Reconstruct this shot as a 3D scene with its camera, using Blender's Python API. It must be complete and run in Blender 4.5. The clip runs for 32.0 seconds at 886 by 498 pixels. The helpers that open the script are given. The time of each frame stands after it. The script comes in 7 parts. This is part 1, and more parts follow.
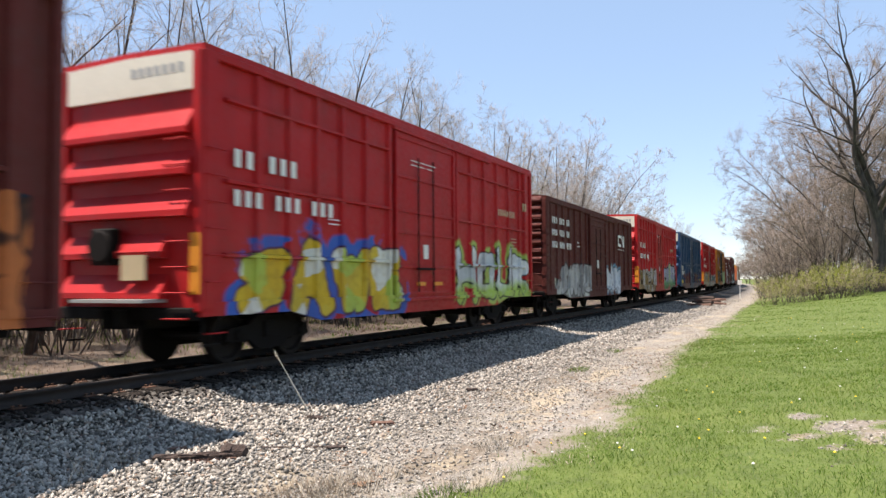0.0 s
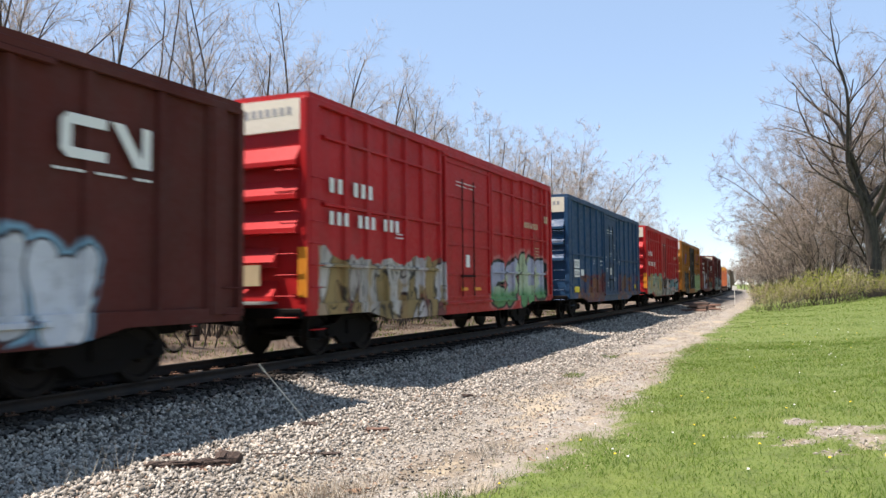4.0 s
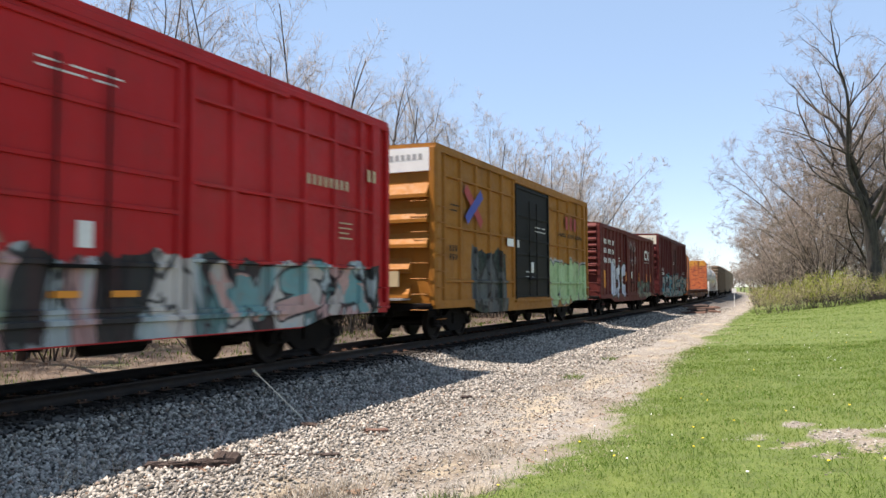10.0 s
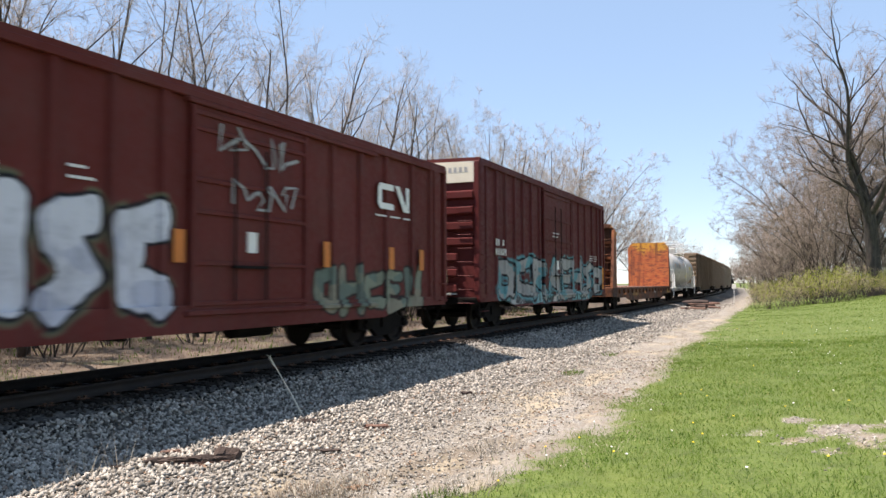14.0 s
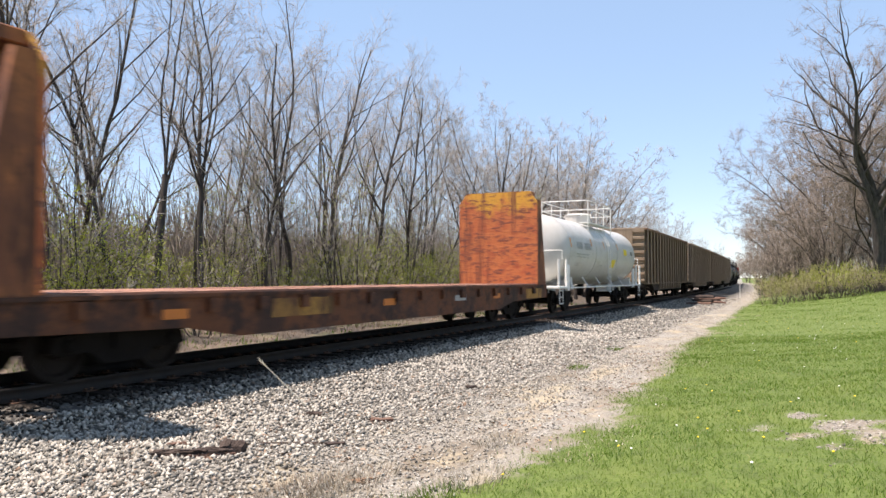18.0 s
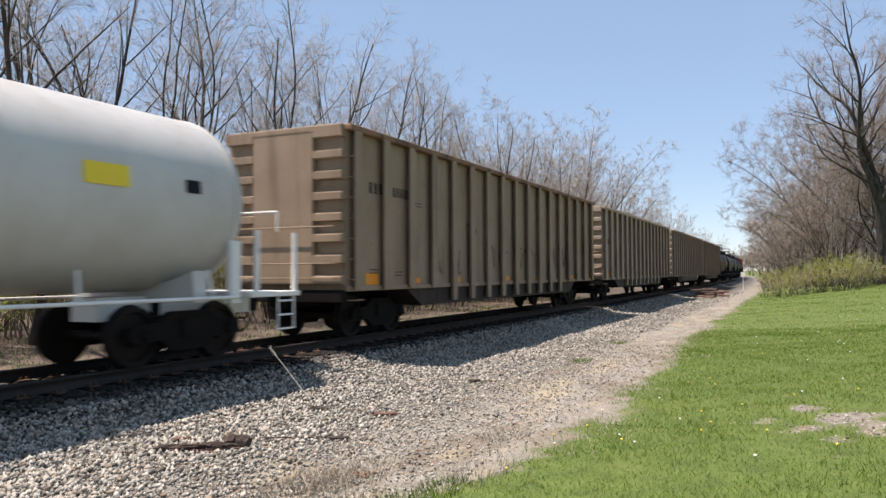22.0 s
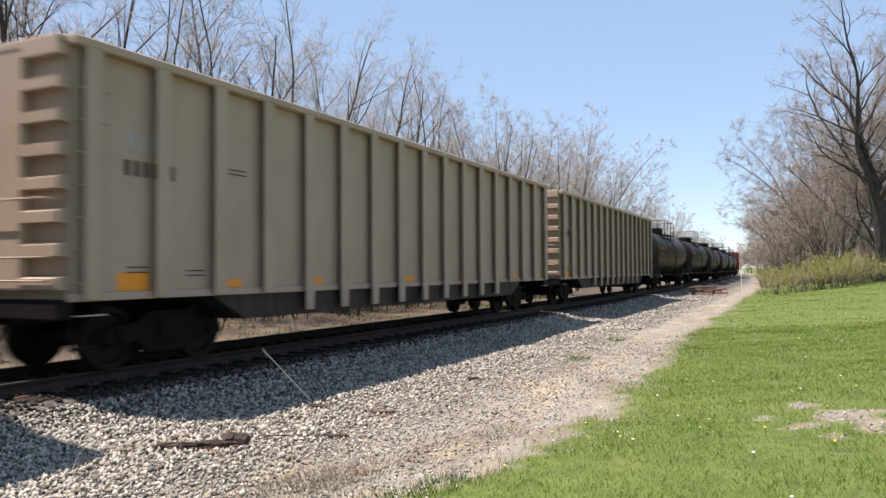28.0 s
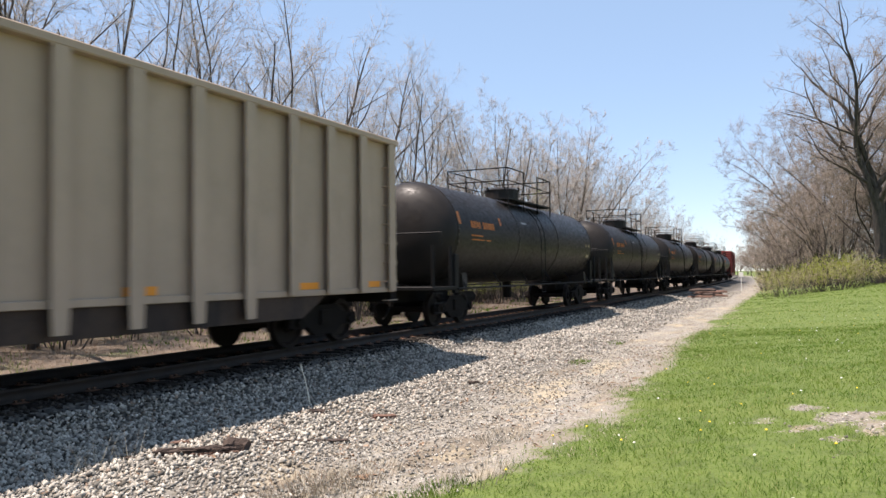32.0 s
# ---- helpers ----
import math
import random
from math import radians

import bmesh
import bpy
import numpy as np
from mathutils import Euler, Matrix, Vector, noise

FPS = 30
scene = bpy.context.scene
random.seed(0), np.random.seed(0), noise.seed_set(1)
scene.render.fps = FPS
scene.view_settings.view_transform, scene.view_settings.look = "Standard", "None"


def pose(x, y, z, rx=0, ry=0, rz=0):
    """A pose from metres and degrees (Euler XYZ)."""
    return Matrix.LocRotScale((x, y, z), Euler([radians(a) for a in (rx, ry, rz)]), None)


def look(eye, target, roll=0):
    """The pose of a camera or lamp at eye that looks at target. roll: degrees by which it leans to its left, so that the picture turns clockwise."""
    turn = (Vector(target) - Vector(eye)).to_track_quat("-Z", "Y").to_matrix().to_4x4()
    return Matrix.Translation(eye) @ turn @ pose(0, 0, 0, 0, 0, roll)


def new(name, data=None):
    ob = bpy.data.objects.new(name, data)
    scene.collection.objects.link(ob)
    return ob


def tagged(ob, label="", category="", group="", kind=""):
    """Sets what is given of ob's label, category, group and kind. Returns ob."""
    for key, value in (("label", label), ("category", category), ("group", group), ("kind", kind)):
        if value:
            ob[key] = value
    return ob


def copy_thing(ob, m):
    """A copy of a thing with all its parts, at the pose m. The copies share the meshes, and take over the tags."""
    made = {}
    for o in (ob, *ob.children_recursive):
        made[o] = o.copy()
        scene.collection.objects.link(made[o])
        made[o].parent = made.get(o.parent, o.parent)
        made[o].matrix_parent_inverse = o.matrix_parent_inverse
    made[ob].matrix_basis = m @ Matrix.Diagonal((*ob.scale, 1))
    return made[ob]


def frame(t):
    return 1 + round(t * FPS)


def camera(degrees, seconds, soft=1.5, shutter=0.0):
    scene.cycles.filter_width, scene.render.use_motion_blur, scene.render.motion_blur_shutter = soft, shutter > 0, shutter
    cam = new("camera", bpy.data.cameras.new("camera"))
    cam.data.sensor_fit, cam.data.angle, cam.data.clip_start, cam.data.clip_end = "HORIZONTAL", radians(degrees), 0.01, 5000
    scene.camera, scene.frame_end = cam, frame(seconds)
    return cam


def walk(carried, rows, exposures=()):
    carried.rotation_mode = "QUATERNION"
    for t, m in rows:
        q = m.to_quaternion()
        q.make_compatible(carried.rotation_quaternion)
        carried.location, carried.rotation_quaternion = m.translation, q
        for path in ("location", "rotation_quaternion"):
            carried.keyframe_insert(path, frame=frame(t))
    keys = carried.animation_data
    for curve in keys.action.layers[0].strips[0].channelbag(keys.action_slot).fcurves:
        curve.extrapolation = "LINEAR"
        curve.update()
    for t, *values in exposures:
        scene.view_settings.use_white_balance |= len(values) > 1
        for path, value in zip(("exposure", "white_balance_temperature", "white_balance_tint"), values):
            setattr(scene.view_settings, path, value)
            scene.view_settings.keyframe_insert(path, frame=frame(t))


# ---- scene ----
# The camera: held by hand at one spot beside the track, turning slightly.
EYE = (0.0, 0.0, 1.402)
TURNS = [
    (0, -25.91, 2.46, -0.41), (0.5, -25.80, 2.57, -0.57), (1, -25.71, 2.71, -0.61), (1.5, -25.56, 2.81, -0.50), (2, -25.49, 2.95, -0.68),
    (2.5, -25.53, 2.87, -0.53), (3, -25.51, 2.86, -0.57), (3.5, -25.56, 2.86, -0.54), (5.5, -25.28, 3.07, -0.12), (6, -25.27, 2.94, -0.10),
    (6.5, -25.39, 2.90, -0.25), (7, -25.47, 2.89, -0.38), (7.5, -25.54, 2.82, -0.40), (8, -25.64, 2.72, -0.17), (8.5, -25.56, 2.69, -0.25),
    (9, -25.52, 2.75, -0.28), (9.5, -25.50, 2.87, -0.28), (10, -25.53, 3.00, -0.22), (10.5, -25.54, 2.99, -0.10), (11, -25.57, 3.00, -0.28),
    (11.5, -25.50, 3.01, -0.32), (12, -25.47, 3.09, -0.34), (12.5, -25.60, 3.09, -0.40), (13, -25.65, 2.98, -0.44), (13.5, -25.57, 2.89, -0.40),
    (14, -25.52, 2.70, -0.26), (14.5, -25.63, 2.59, -0.24), (16.5, -26.03, 2.27, -0.08), (17, -26.07, 2.23, -0.09), (17.5, -26.04, 2.24, -0.01),
    (18, -25.93, 2.24, -0.05), (18.5, -25.77, 2.26, -0.06), (19, -25.72, 2.33, -0.08), (19.5, -25.72, 2.29, -0.03), (20, -25.87, 2.07, -0.10),
    (20.5, -26.10, 1.97, -0.44), (21, -26.15, 1.86, -0.50), (21.5, -26.16, 1.81, -0.37), (22, -26.14, 1.81, -0.29), (22.5, -26.10, 1.80, -0.27),
    (23, -26.08, 1.80, -0.28), (23.5, -26.01, 1.74, -0.20), (24, -25.99, 1.59, -0.17), (24.5, -26.03, 1.50, -0.18), (25, -25.95, 1.46, -0.23),
    (25.5, -25.95, 1.49, -0.33), (27.5, -26.03, 1.62, -0.32), (28, -26.02, 1.64, -0.37), (28.5, -26.01, 1.69, -0.40), (29, -26.10, 1.77, -0.47),
    (29.5, -26.14, 1.78, -0.50), (30, -26.25, 1.79, -0.60), (30.5, -26.21, 1.74, -0.57), (31, -26.15, 1.80, -0.65), (31.5, -26.08, 1.90, -0.70),
    (32, -26.00, 1.95, -0.66)]


def aim(turn, tilt, lean):
    a, b = radians(turn), radians(tilt)
    return look(EYE, (EYE[0] + math.sin(a) * math.cos(b), EYE[1] + math.cos(a) * math.cos(b), EYE[2] + math.sin(b)), lean)


# the camera dims its picture while the dark gondolas give way to the bright lawn
GAIN = [(0, 1.0), (19.2, 1.0), (20, 0.7), (21, 0.68), (22.5, 0.68), (23.5, 0.71), (25, 0.82), (28, 0.87), (29.5, 0.87), (32, 0.95)]
cam = camera(61.02, 32.0, soft=1.5, shutter=0.5)
walk(cam, [(t, aim(a, b, c)) for t, a, b, c in TURNS], exposures=[(t, e, 6900, 19) for t, e in GAIN])

# Daylight: clear spring sky, sun high behind the train.
SUN = Vector((-2.0, -1.25, 5.6)).normalized()
world = bpy.data.worlds.new("sky")
scene.world = world
world.use_nodes = True
wn = world.node_tree.nodes
sky = wn.new("ShaderNodeTexSky")
sky.sky_type, sky.sun_disc = "NISHITA", False
sky.sun_elevation, sky.sun_rotation = math.asin(SUN.z), math.atan2(SUN.x, SUN.y)
sky.air_density, sky.dust_density, sky.ozone_density = 0.85, 0.0, 1.6
wn["Background"].inputs[1].default_value = 0.11
# thin even haze softens the sky towards the horizon
haze_mix = wn.new("ShaderNodeMix")
haze_mix.data_type = "RGBA"
haze_mix.inputs[0].default_value = 0.5
haze_mix.inputs[7].default_value = (2.25, 3.55, 4.95, 1)
world.node_tree.links.new(sky.outputs[0], haze_mix.inputs[6])
world.node_tree.links.new(haze_mix.outputs[2], wn["Background"].inputs[0])
sun = new("sun", bpy.data.lights.new("sun", "SUN"))
sun.data.energy, sun.data.angle, sun.data.color = 5.0, radians(0.53), (1.0, 0.955, 0.88)
sun.matrix_world = look(SUN * 100, (0, 0, 0))

# The track: a wide bend to the left. s runs along it, u across it, towards the camera.
BEND, OFF = 0.00035868, 9.9696
RAD = 1 / BEND


def at(u, s, z=0.0):
    a = BEND * s
    return Vector((-OFF - RAD + (RAD + u) * math.cos(a), (RAD + u) * math.sin(a), z))


def on_track(s, z=0.0):
    """Pose on the track: local y runs along it, away from the camera."""
    p = at(0, s, z)
    return Matrix.Translation(p) @ Matrix.Rotation(BEND * s, 4, "Z")


def smooth(a, b, x):
    t = min(1.0, max(0.0, (x - a) / (b - a)))
    return t * t * (3 - 2 * t)


PROFILE = [(-400, 0.3), (-60, 0.0), (-14, -0.45), (-7, -0.75), (-4.2, -0.72), (-2.6, -0.6), (-1.7, -0.22), (1.5, -0.21), (1.75, -0.28), (2.2, -0.44), (2.9, -0.52), (4.2, -0.54), (6.4, -0.5),
           (7.6, -0.42), (9.5, -0.25), (12, -0.1), (18, 0.15), (30, 0.45), (60, 0.7), (120, 1.0), (400, 2.0)]


def ground_z(u, s):
    for (a, za), (b, zb) in zip(PROFILE, PROFILE[1:]):
        if u <= b:
            z = za + (zb - za) * min(1, max(0, (u - a) / (b - a)))
            break
    else:
        z = PROFILE[-1][1]
    rough = noise.noise(Vector((u * 0.35, s * 0.35, 0))) * 0.07 * smooth(2.2, 4, abs(u)) + noise.noise(Vector((u * 1.7, s * 1.7, 5))) * 0.02 * smooth(1.8, 3, abs(u))
    return z + rough + 0.5 * smooth(9.5, 17, u) * smooth(22, 60, s) * (1 - smooth(150, 400, u))


# ---- materials ----
def material(name, rough=0.7, metal=0.0):
    m = bpy.data.materials.new(name)
    m.use_nodes = True
    b = m.node_tree.nodes["Principled BSDF"]
    b.inputs["Roughness"].default_value, b.inputs["Metallic"].default_value = rough, metal
    return m, m.node_tree.nodes, m.node_tree.links, b


def node(nodes, kind, **values):
    n = nodes.new(kind)
    for key, value in values.items():
        n.inputs[key.replace("_", " ")].default_value = value
    return n


def ramp(nodes, links, source, stops, mode="LINEAR"):
    r = nodes.new("ShaderNodeValToRGB")
    r.color_ramp.interpolation = mode
    el = r.color_ramp.elements
    while len(el) < len(stops):
        el.new(0.5)
    for e, (p, c) in zip(el, stops):
        e.position, e.color = p, (*c, 1) if len(c) == 3 else c
    links.new(source, r.inputs[0])
    return r.outputs[0]


def mixed(nodes, links, fac, a, b, blend="MIX"):
    n = nodes.new("ShaderNodeMix")
    n.data_type, n.blend_type = "RGBA", blend
    for sock, v in ((n.inputs[0], fac), (n.inputs[6], a), (n.inputs[7], b)):
        if isinstance(v, (int, float)):
            sock.default_value = v
        elif isinstance(v, tuple):
            sock.default_value = (*v, 1) if len(v) == 3 else v
        else:
            links.new(v, sock)
    return n.outputs[2]


def calc(nodes, links, op, a, b=0.0):
    n = nodes.new("ShaderNodeMath")
    n.operation = op
    for i, v in enumerate((a, b)):
        if isinstance(v, (int, float)):
            n.inputs[i].default_value = v
        else:
            links.new(v, n.inputs[i])
    return n.outputs[0]


def grain(nodes, links, coord, scale, detail=6.0, rough=0.6, stretch=None):
    if stretch:
        mp = nodes.new("ShaderNodeMapping")
        mp.inputs["Scale"].default_value = stretch
        links.new(coord, mp.inputs[0])
        coord = mp.outputs[0]
    n = node(nodes, "ShaderNodeTexNoise", Scale=scale, Detail=detail, Roughness=rough)
    links.new(coord, n.inputs["Vector"])
    return n.outputs["Fac"]


def bump(nodes, links, b, height, strength=0.4, dist=0.02):
    n = node(nodes, "ShaderNodeBump", Strength=strength, Distance=dist)
    links.new(height, n.inputs["Height"])
    links.new(n.outputs[0], b.inputs["Normal"])


def plain(name, colour, rough=0.7, metal=0.0, vary=0.25, scale=4.0, second=None, bumpy=0.0):
    """Paint, metal, wood or dirt of one colour with two scales of variation."""
    m, n, l, b = material(name, rough, metal)
    co = n.new("ShaderNodeTexCoord").outputs["Object"]
    info = n.new("ShaderNodeObjectInfo").outputs["Random"]
    big, fine = grain(n, l, co, scale), grain(n, l, co, scale * 9)
    dark = tuple(c * (1 - vary) for c in colour)
    light = tuple(min(1, c * (1 + vary)) for c in colour)
    c = ramp(n, l, big, [(0.3, dark), (0.7, light)])
    c = mixed(n, l, calc(n, l, "MULTIPLY", fine, 0.5), c, second or dark)
    c = mixed(n, l, calc(n, l, "MULTIPLY", info, 0.25), c, light)
    l.new(c, b.inputs["Base Color"])
    if max(colour) < 0.05:
        b.inputs["Specular IOR Level"].default_value = 0.15
    if bumpy:
        bump(n, l, b, fine, bumpy, 0.02)
    return m


# ---- mesh helpers ----
def link(name, bm, mat, parent=None, label="", smooth_faces=False):
    me = bpy.data.meshes.new(name)
    bm.to_mesh(me)
    bm.free()
    for m in mat if isinstance(mat, (list, tuple)) else [mat]:
        me.materials.append(m)
    if smooth_faces:
        me.polygons.foreach_set("use_smooth", [True] * len(me.polygons))
    ob = new(name, me)
    if parent:
        ob.parent = parent
    if label:
        ob["label"] = label
    return ob


def part(name, bm, mat, parent, label=""):
    return link(name, bm, mat, parent, label)


def box(bm, x0, x1, y0, y1, z0, z1, bevel=0.0, mat=0):
    vs = [bm.verts.new(p) for p in ((x0, y0, z0), (x1, y0, z0), (x1, y1, z0), (x0, y1, z0), (x0, y0, z1), (x1, y0, z1), (x1, y1, z1), (x0, y1, z1))]
    fs = [bm.faces.new([vs[i] for i in q]) for q in ((0, 3, 2, 1), (4, 5, 6, 7), (0, 1, 5, 4), (1, 2, 6, 5), (2, 3, 7, 6), (3, 0, 4, 7))]
    for f in fs:
        f.material_index = mat
    if bevel:
        bmesh.ops.bevel(bm, geom=list({e for f in fs for e in f.edges}), offset=bevel, segments=1, affect="EDGES")
    return vs


def tube(bm, a, b, r0, r1=None, sides=8, caps=True):
    a, b = Vector(a), Vector(b)
    r1 = r0 if r1 is None else r1
    d = (b - a).normalized()
    x = d.orthogonal().normalized()
    y = d.cross(x)
    rings = []
    for p, r in ((a, r0), (b, r1)):
        rings.append([bm.verts.new(p + (x * math.cos(2 * math.pi * i / sides) + y * math.sin(2 * math.pi * i / sides)) * r) for i in range(sides)])
    for i in range(sides):
        j = (i + 1) % sides
        bm.faces.new((rings[0][i], rings[0][j], rings[1][j], rings[1][i]))
    if caps:
        bm.faces.new(rings[0][::-1])
        bm.faces.new(rings[1])


def empty(name):
    ob = new(name)
    ob.empty_display_size = 0.3
    return ob

def paint_region(n, l, sep, colour, y0, y1, z0, z1, palette, seed, letter=0.9, edge=(0.01, 0.01, 0.012)):
    """Sprayed lettering on a car's side: bulging cells of flat colour with dark outlines, within a ragged-topped band."""
    comb = n.new("ShaderNodeCombineXYZ")
    l.new(calc(n, l, "MULTIPLY", sep.outputs[1], 1 / letter), comb.inputs[0])
    l.new(calc(n, l, "MULTIPLY", sep.outputs[2], 0.42 / letter), comb.inputs[1])
    comb.inputs[2].default_value = seed * 3.7
    warp = node(n, "ShaderNodeTexNoise", Scale=1.6, Detail=2.0)
    l.new(comb.outputs[0], warp.inputs["Vector"])
    add = n.new("ShaderNodeVectorMath")
    add.operation = "MULTIPLY_ADD"
    l.new(warp.outputs["Color"], add.inputs[0])
    add.inputs[1].default_value = (0.7, 0.7, 0.0)
    l.new(comb.outputs[0], add.inputs[2])
    cell = node(n, "ShaderNodeTexVoronoi", Scale=1.5)
    l.new(add.outputs[0], cell.inputs["Vector"])
    rim = node(n, "ShaderNodeTexVoronoi", Scale=1.5)
    rim.feature = "DISTANCE_TO_EDGE"
    l.new(add.outputs[0], rim.inputs["Vector"])
    pick = n.new("ShaderNodeSeparateColor")
    l.new(cell.outputs["Color"], pick.inputs[0])
    c = ramp(n, l, pick.outputs[0], [(i / len(palette), p) for i, p in enumerate(palette)], "CONSTANT")
    fade = ramp(n, l, warp.outputs["Fac"], [(0.35, (0.75, 0.75, 0.75)), (0.65, (1, 1, 1))])
    c = mixed(n, l, 1.0, c, fade, "MULTIPLY")
    c = mixed(n, l, ramp(n, l, rim.outputs["Distance"], [(0.016, (0.9, 0.9, 0.9)), (0.036, (0, 0, 0))]), c, edge)
    # strokes and highlights inside the letters
    stroke = node(n, "ShaderNodeTexNoise", Scale=2.3, Detail=1.5)
    l.new(add.outputs[0], stroke.inputs["Vector"])
    c = mixed(n, l, ramp(n, l, stroke.outputs["Fac"], [(0.475, (0, 0, 0)), (0.49, (0.9, 0.9, 0.9)), (0.505, (0.9, 0.9, 0.9)), (0.52, (0, 0, 0))]), c, edge)
    c = mixed(n, l, ramp(n, l, stroke.outputs["Fac"], [(0.6, (0, 0, 0)), (0.63, (0.8, 0.8, 0.8))]), c, palette[2])
    hill = node(n, "ShaderNodeTexNoise", Scale=1.5, Detail=3.0)
    flat = n.new("ShaderNodeCombineXYZ")
    l.new(sep.outputs[1], flat.inputs[0])
    flat.inputs[1].default_value = seed * 5.1
    l.new(flat.outputs[0], hill.inputs["Vector"])
    top = calc(n, l, "ADD", calc(n, l, "MULTIPLY", hill.outputs["Fac"], 1.0), z1 - 0.6)
    mask = calc(n, l, "LESS_THAN", sep.outputs[2], top)
    for op, s, v in (("GREATER_THAN", 2, z0), ("GREATER_THAN", 1, y0), ("LESS_THAN", 1, y1)):
        if s == 1:
            side = calc(n, l, "ADD", sep.outputs[1], calc(n, l, "MULTIPLY", calc(n, l, "SUBTRACT", warp.outputs["Fac"], 0.5), 0.6))
            mask = calc(n, l, "MULTIPLY", mask, calc(n, l, op, side, v))
        else:
            mask = calc(n, l, "MULTIPLY", mask, calc(n, l, op, sep.outputs[s], v))
    return mixed(n, l, mask, colour, c)


# strokes of the sprayed forms, each within a unit square
FORMS = {
    "snake": ((1, 0.95, 0.15, 0.8), (0.15, 0.8, 0.9, 0.35), (0.9, 0.35, 0.0, 0.05)), "tent": ((0, 0, 0.5, 1), (0.5, 1, 1, 0), (0.25, 0.4, 0.75, 0.4)),
    "zig": ((0, 1, 0.25, 0), (0.25, 0, 0.5, 0.8), (0.5, 0.8, 0.75, 0), (0.75, 0, 1, 1)), "comb": ((0, 0, 0, 1), (0, 1, 0.9, 0.95), (0, 0.5, 0.7, 0.5), (0, 0, 1, 0.05)),
    "bridge": ((0, 0, 0, 1), (1, 0, 1, 1), (0, 0.5, 1, 0.55)), "ring": ((0.1, 0.15, 0.1, 0.85), (0.1, 0.85, 0.9, 0.85), (0.9, 0.85, 0.9, 0.15), (0.9, 0.15, 0.1, 0.15)),
    "cup": ((0, 1, 0.05, 0.1), (0.05, 0.1, 0.95, 0.1), (0.95, 0.1, 1, 1)), "flag": ((0, 0, 0, 1), (0, 1, 0.9, 0.78), (0.9, 0.78, 0, 0.5), (0.2, 0.5, 1, 0)),
    "hook": ((1, 0.9, 0.1, 0.8), (0.1, 0.8, 0.1, 0.2), (0.1, 0.2, 1, 0.1)), "gate": ((0, 0, 0, 1), (0, 1, 1, 0), (1, 0, 1, 1))}


def paint_forms(n, l, sep, colour, y0, y1, z0, z1, forms, weight, fills, edge, halo, seed, rim=0.05, glow=0.2, low=None):
    """Sprayed bulging forms side by side: a filled stroke with an outline, and a cloud of colour round it. low: the fill's colour towards the sill."""
    flat = n.new("ShaderNodeCombineXYZ")
    l.new(sep.outputs[1], flat.inputs[0])
    l.new(sep.outputs[2], flat.inputs[1])
    flat.inputs[2].default_value = seed * 2.3
    wob = node(n, "ShaderNodeTexNoise", Scale=1.3, Detail=2.0)
    l.new(flat.outputs[0], wob.inputs["Vector"])
    shift = n.new("ShaderNodeVectorMath")
    shift.operation = "MULTIPLY_ADD"
    l.new(wob.outputs["Color"], shift.inputs[0])
    shift.inputs[1].default_value = (0.42, 0.42, 0.0)
    l.new(flat.outputs[0], shift.inputs[2])

    def vec(op, p, q):
        v = n.new("ShaderNodeVectorMath")
        v.operation = op
        for sock, value in zip(v.inputs, (p, q)):
            if isinstance(value, tuple):
                sock.default_value = value
            else:
                l.new(value, sock)
        return v
    rng = random.Random(seed)
    wide = (y1 - y0) / len(forms)
    far = None
    zc = seed * 2.3
    for i, kind in enumerate(forms):
        left, right = y0 + wide * i + weight + 0.1, y0 + wide * (i + 1) - weight + 0.06
        foot, head = z0 + weight + rng.uniform(0, 0.12), z1 - weight - rng.uniform(0, 0.25)
        for ya, za, yb, zb in FORMS[kind]:
            a = (left + (right - left) * ya + 0.21, foot + (head - foot) * za + 0.21, zc)
            b_ = (left + (right - left) * yb + 0.21, foot + (head - foot) * zb + 0.21, zc)
            d = (b_[0] - a[0], b_[1] - a[1], 0.0)
            q = d[0] ** 2 + d[1] ** 2
            pa = vec("SUBTRACT", shift.outputs[0], a).outputs[0]
            h = calc(n, l, "ADD", vec("DOT_PRODUCT", pa, (d[0] / q, d[1] / q, 0.0)).outputs["Value"], 0.0)
            h.node.use_clamp = True
            along = n.new("ShaderNodeVectorMath")
            along.operation = "SCALE"
            along.inputs[0].default_value = d
            l.new(h, along.inputs["Scale"])
            off = n.new("ShaderNodeVectorMath")
            off.operation = "DISTANCE"
            l.new(pa, off.inputs[0])
            l.new(along.outputs[0], off.inputs[1])
            far = off.outputs["Value"] if far is None else calc(n, l, "MINIMUM", far, off.outputs["Value"])
    cell = node(n, "ShaderNodeTexVoronoi", Scale=1.7)
    l.new(shift.outputs[0], cell.inputs["Vector"])
    pick = n.new("ShaderNodeSeparateColor")
    l.new(cell.outputs["Color"], pick.inputs[0])
    c = ramp(n, l, pick.outputs[0], [(i / len(fills), f) for i, f in enumerate(fills)], "CONSTANT")
    if low:
        level = n.new("ShaderNodeMapRange")
        l.new(calc(n, l, "ADD", sep.outputs[2], calc(n, l, "MULTIPLY", wob.outputs["Fac"], 0.5)), level.inputs[0])
        level.inputs[1].default_value, level.inputs[2].default_value = z0 + 1.0, z0 + 0.65
        c = mixed(n, l, level.outputs[0], c, low)
    thin = node(n, "ShaderNodeTexNoise", Scale=5.0, Detail=4.0)
    l.new(flat.outputs[0], thin.inputs["Vector"])
    c = mixed(n, l, ramp(n, l, thin.outputs["Fac"], [(0.5, (0, 0, 0)), (0.7, (0.45, 0.45, 0.45))]), c, tuple(v * 0.55 for v in fills[0]))

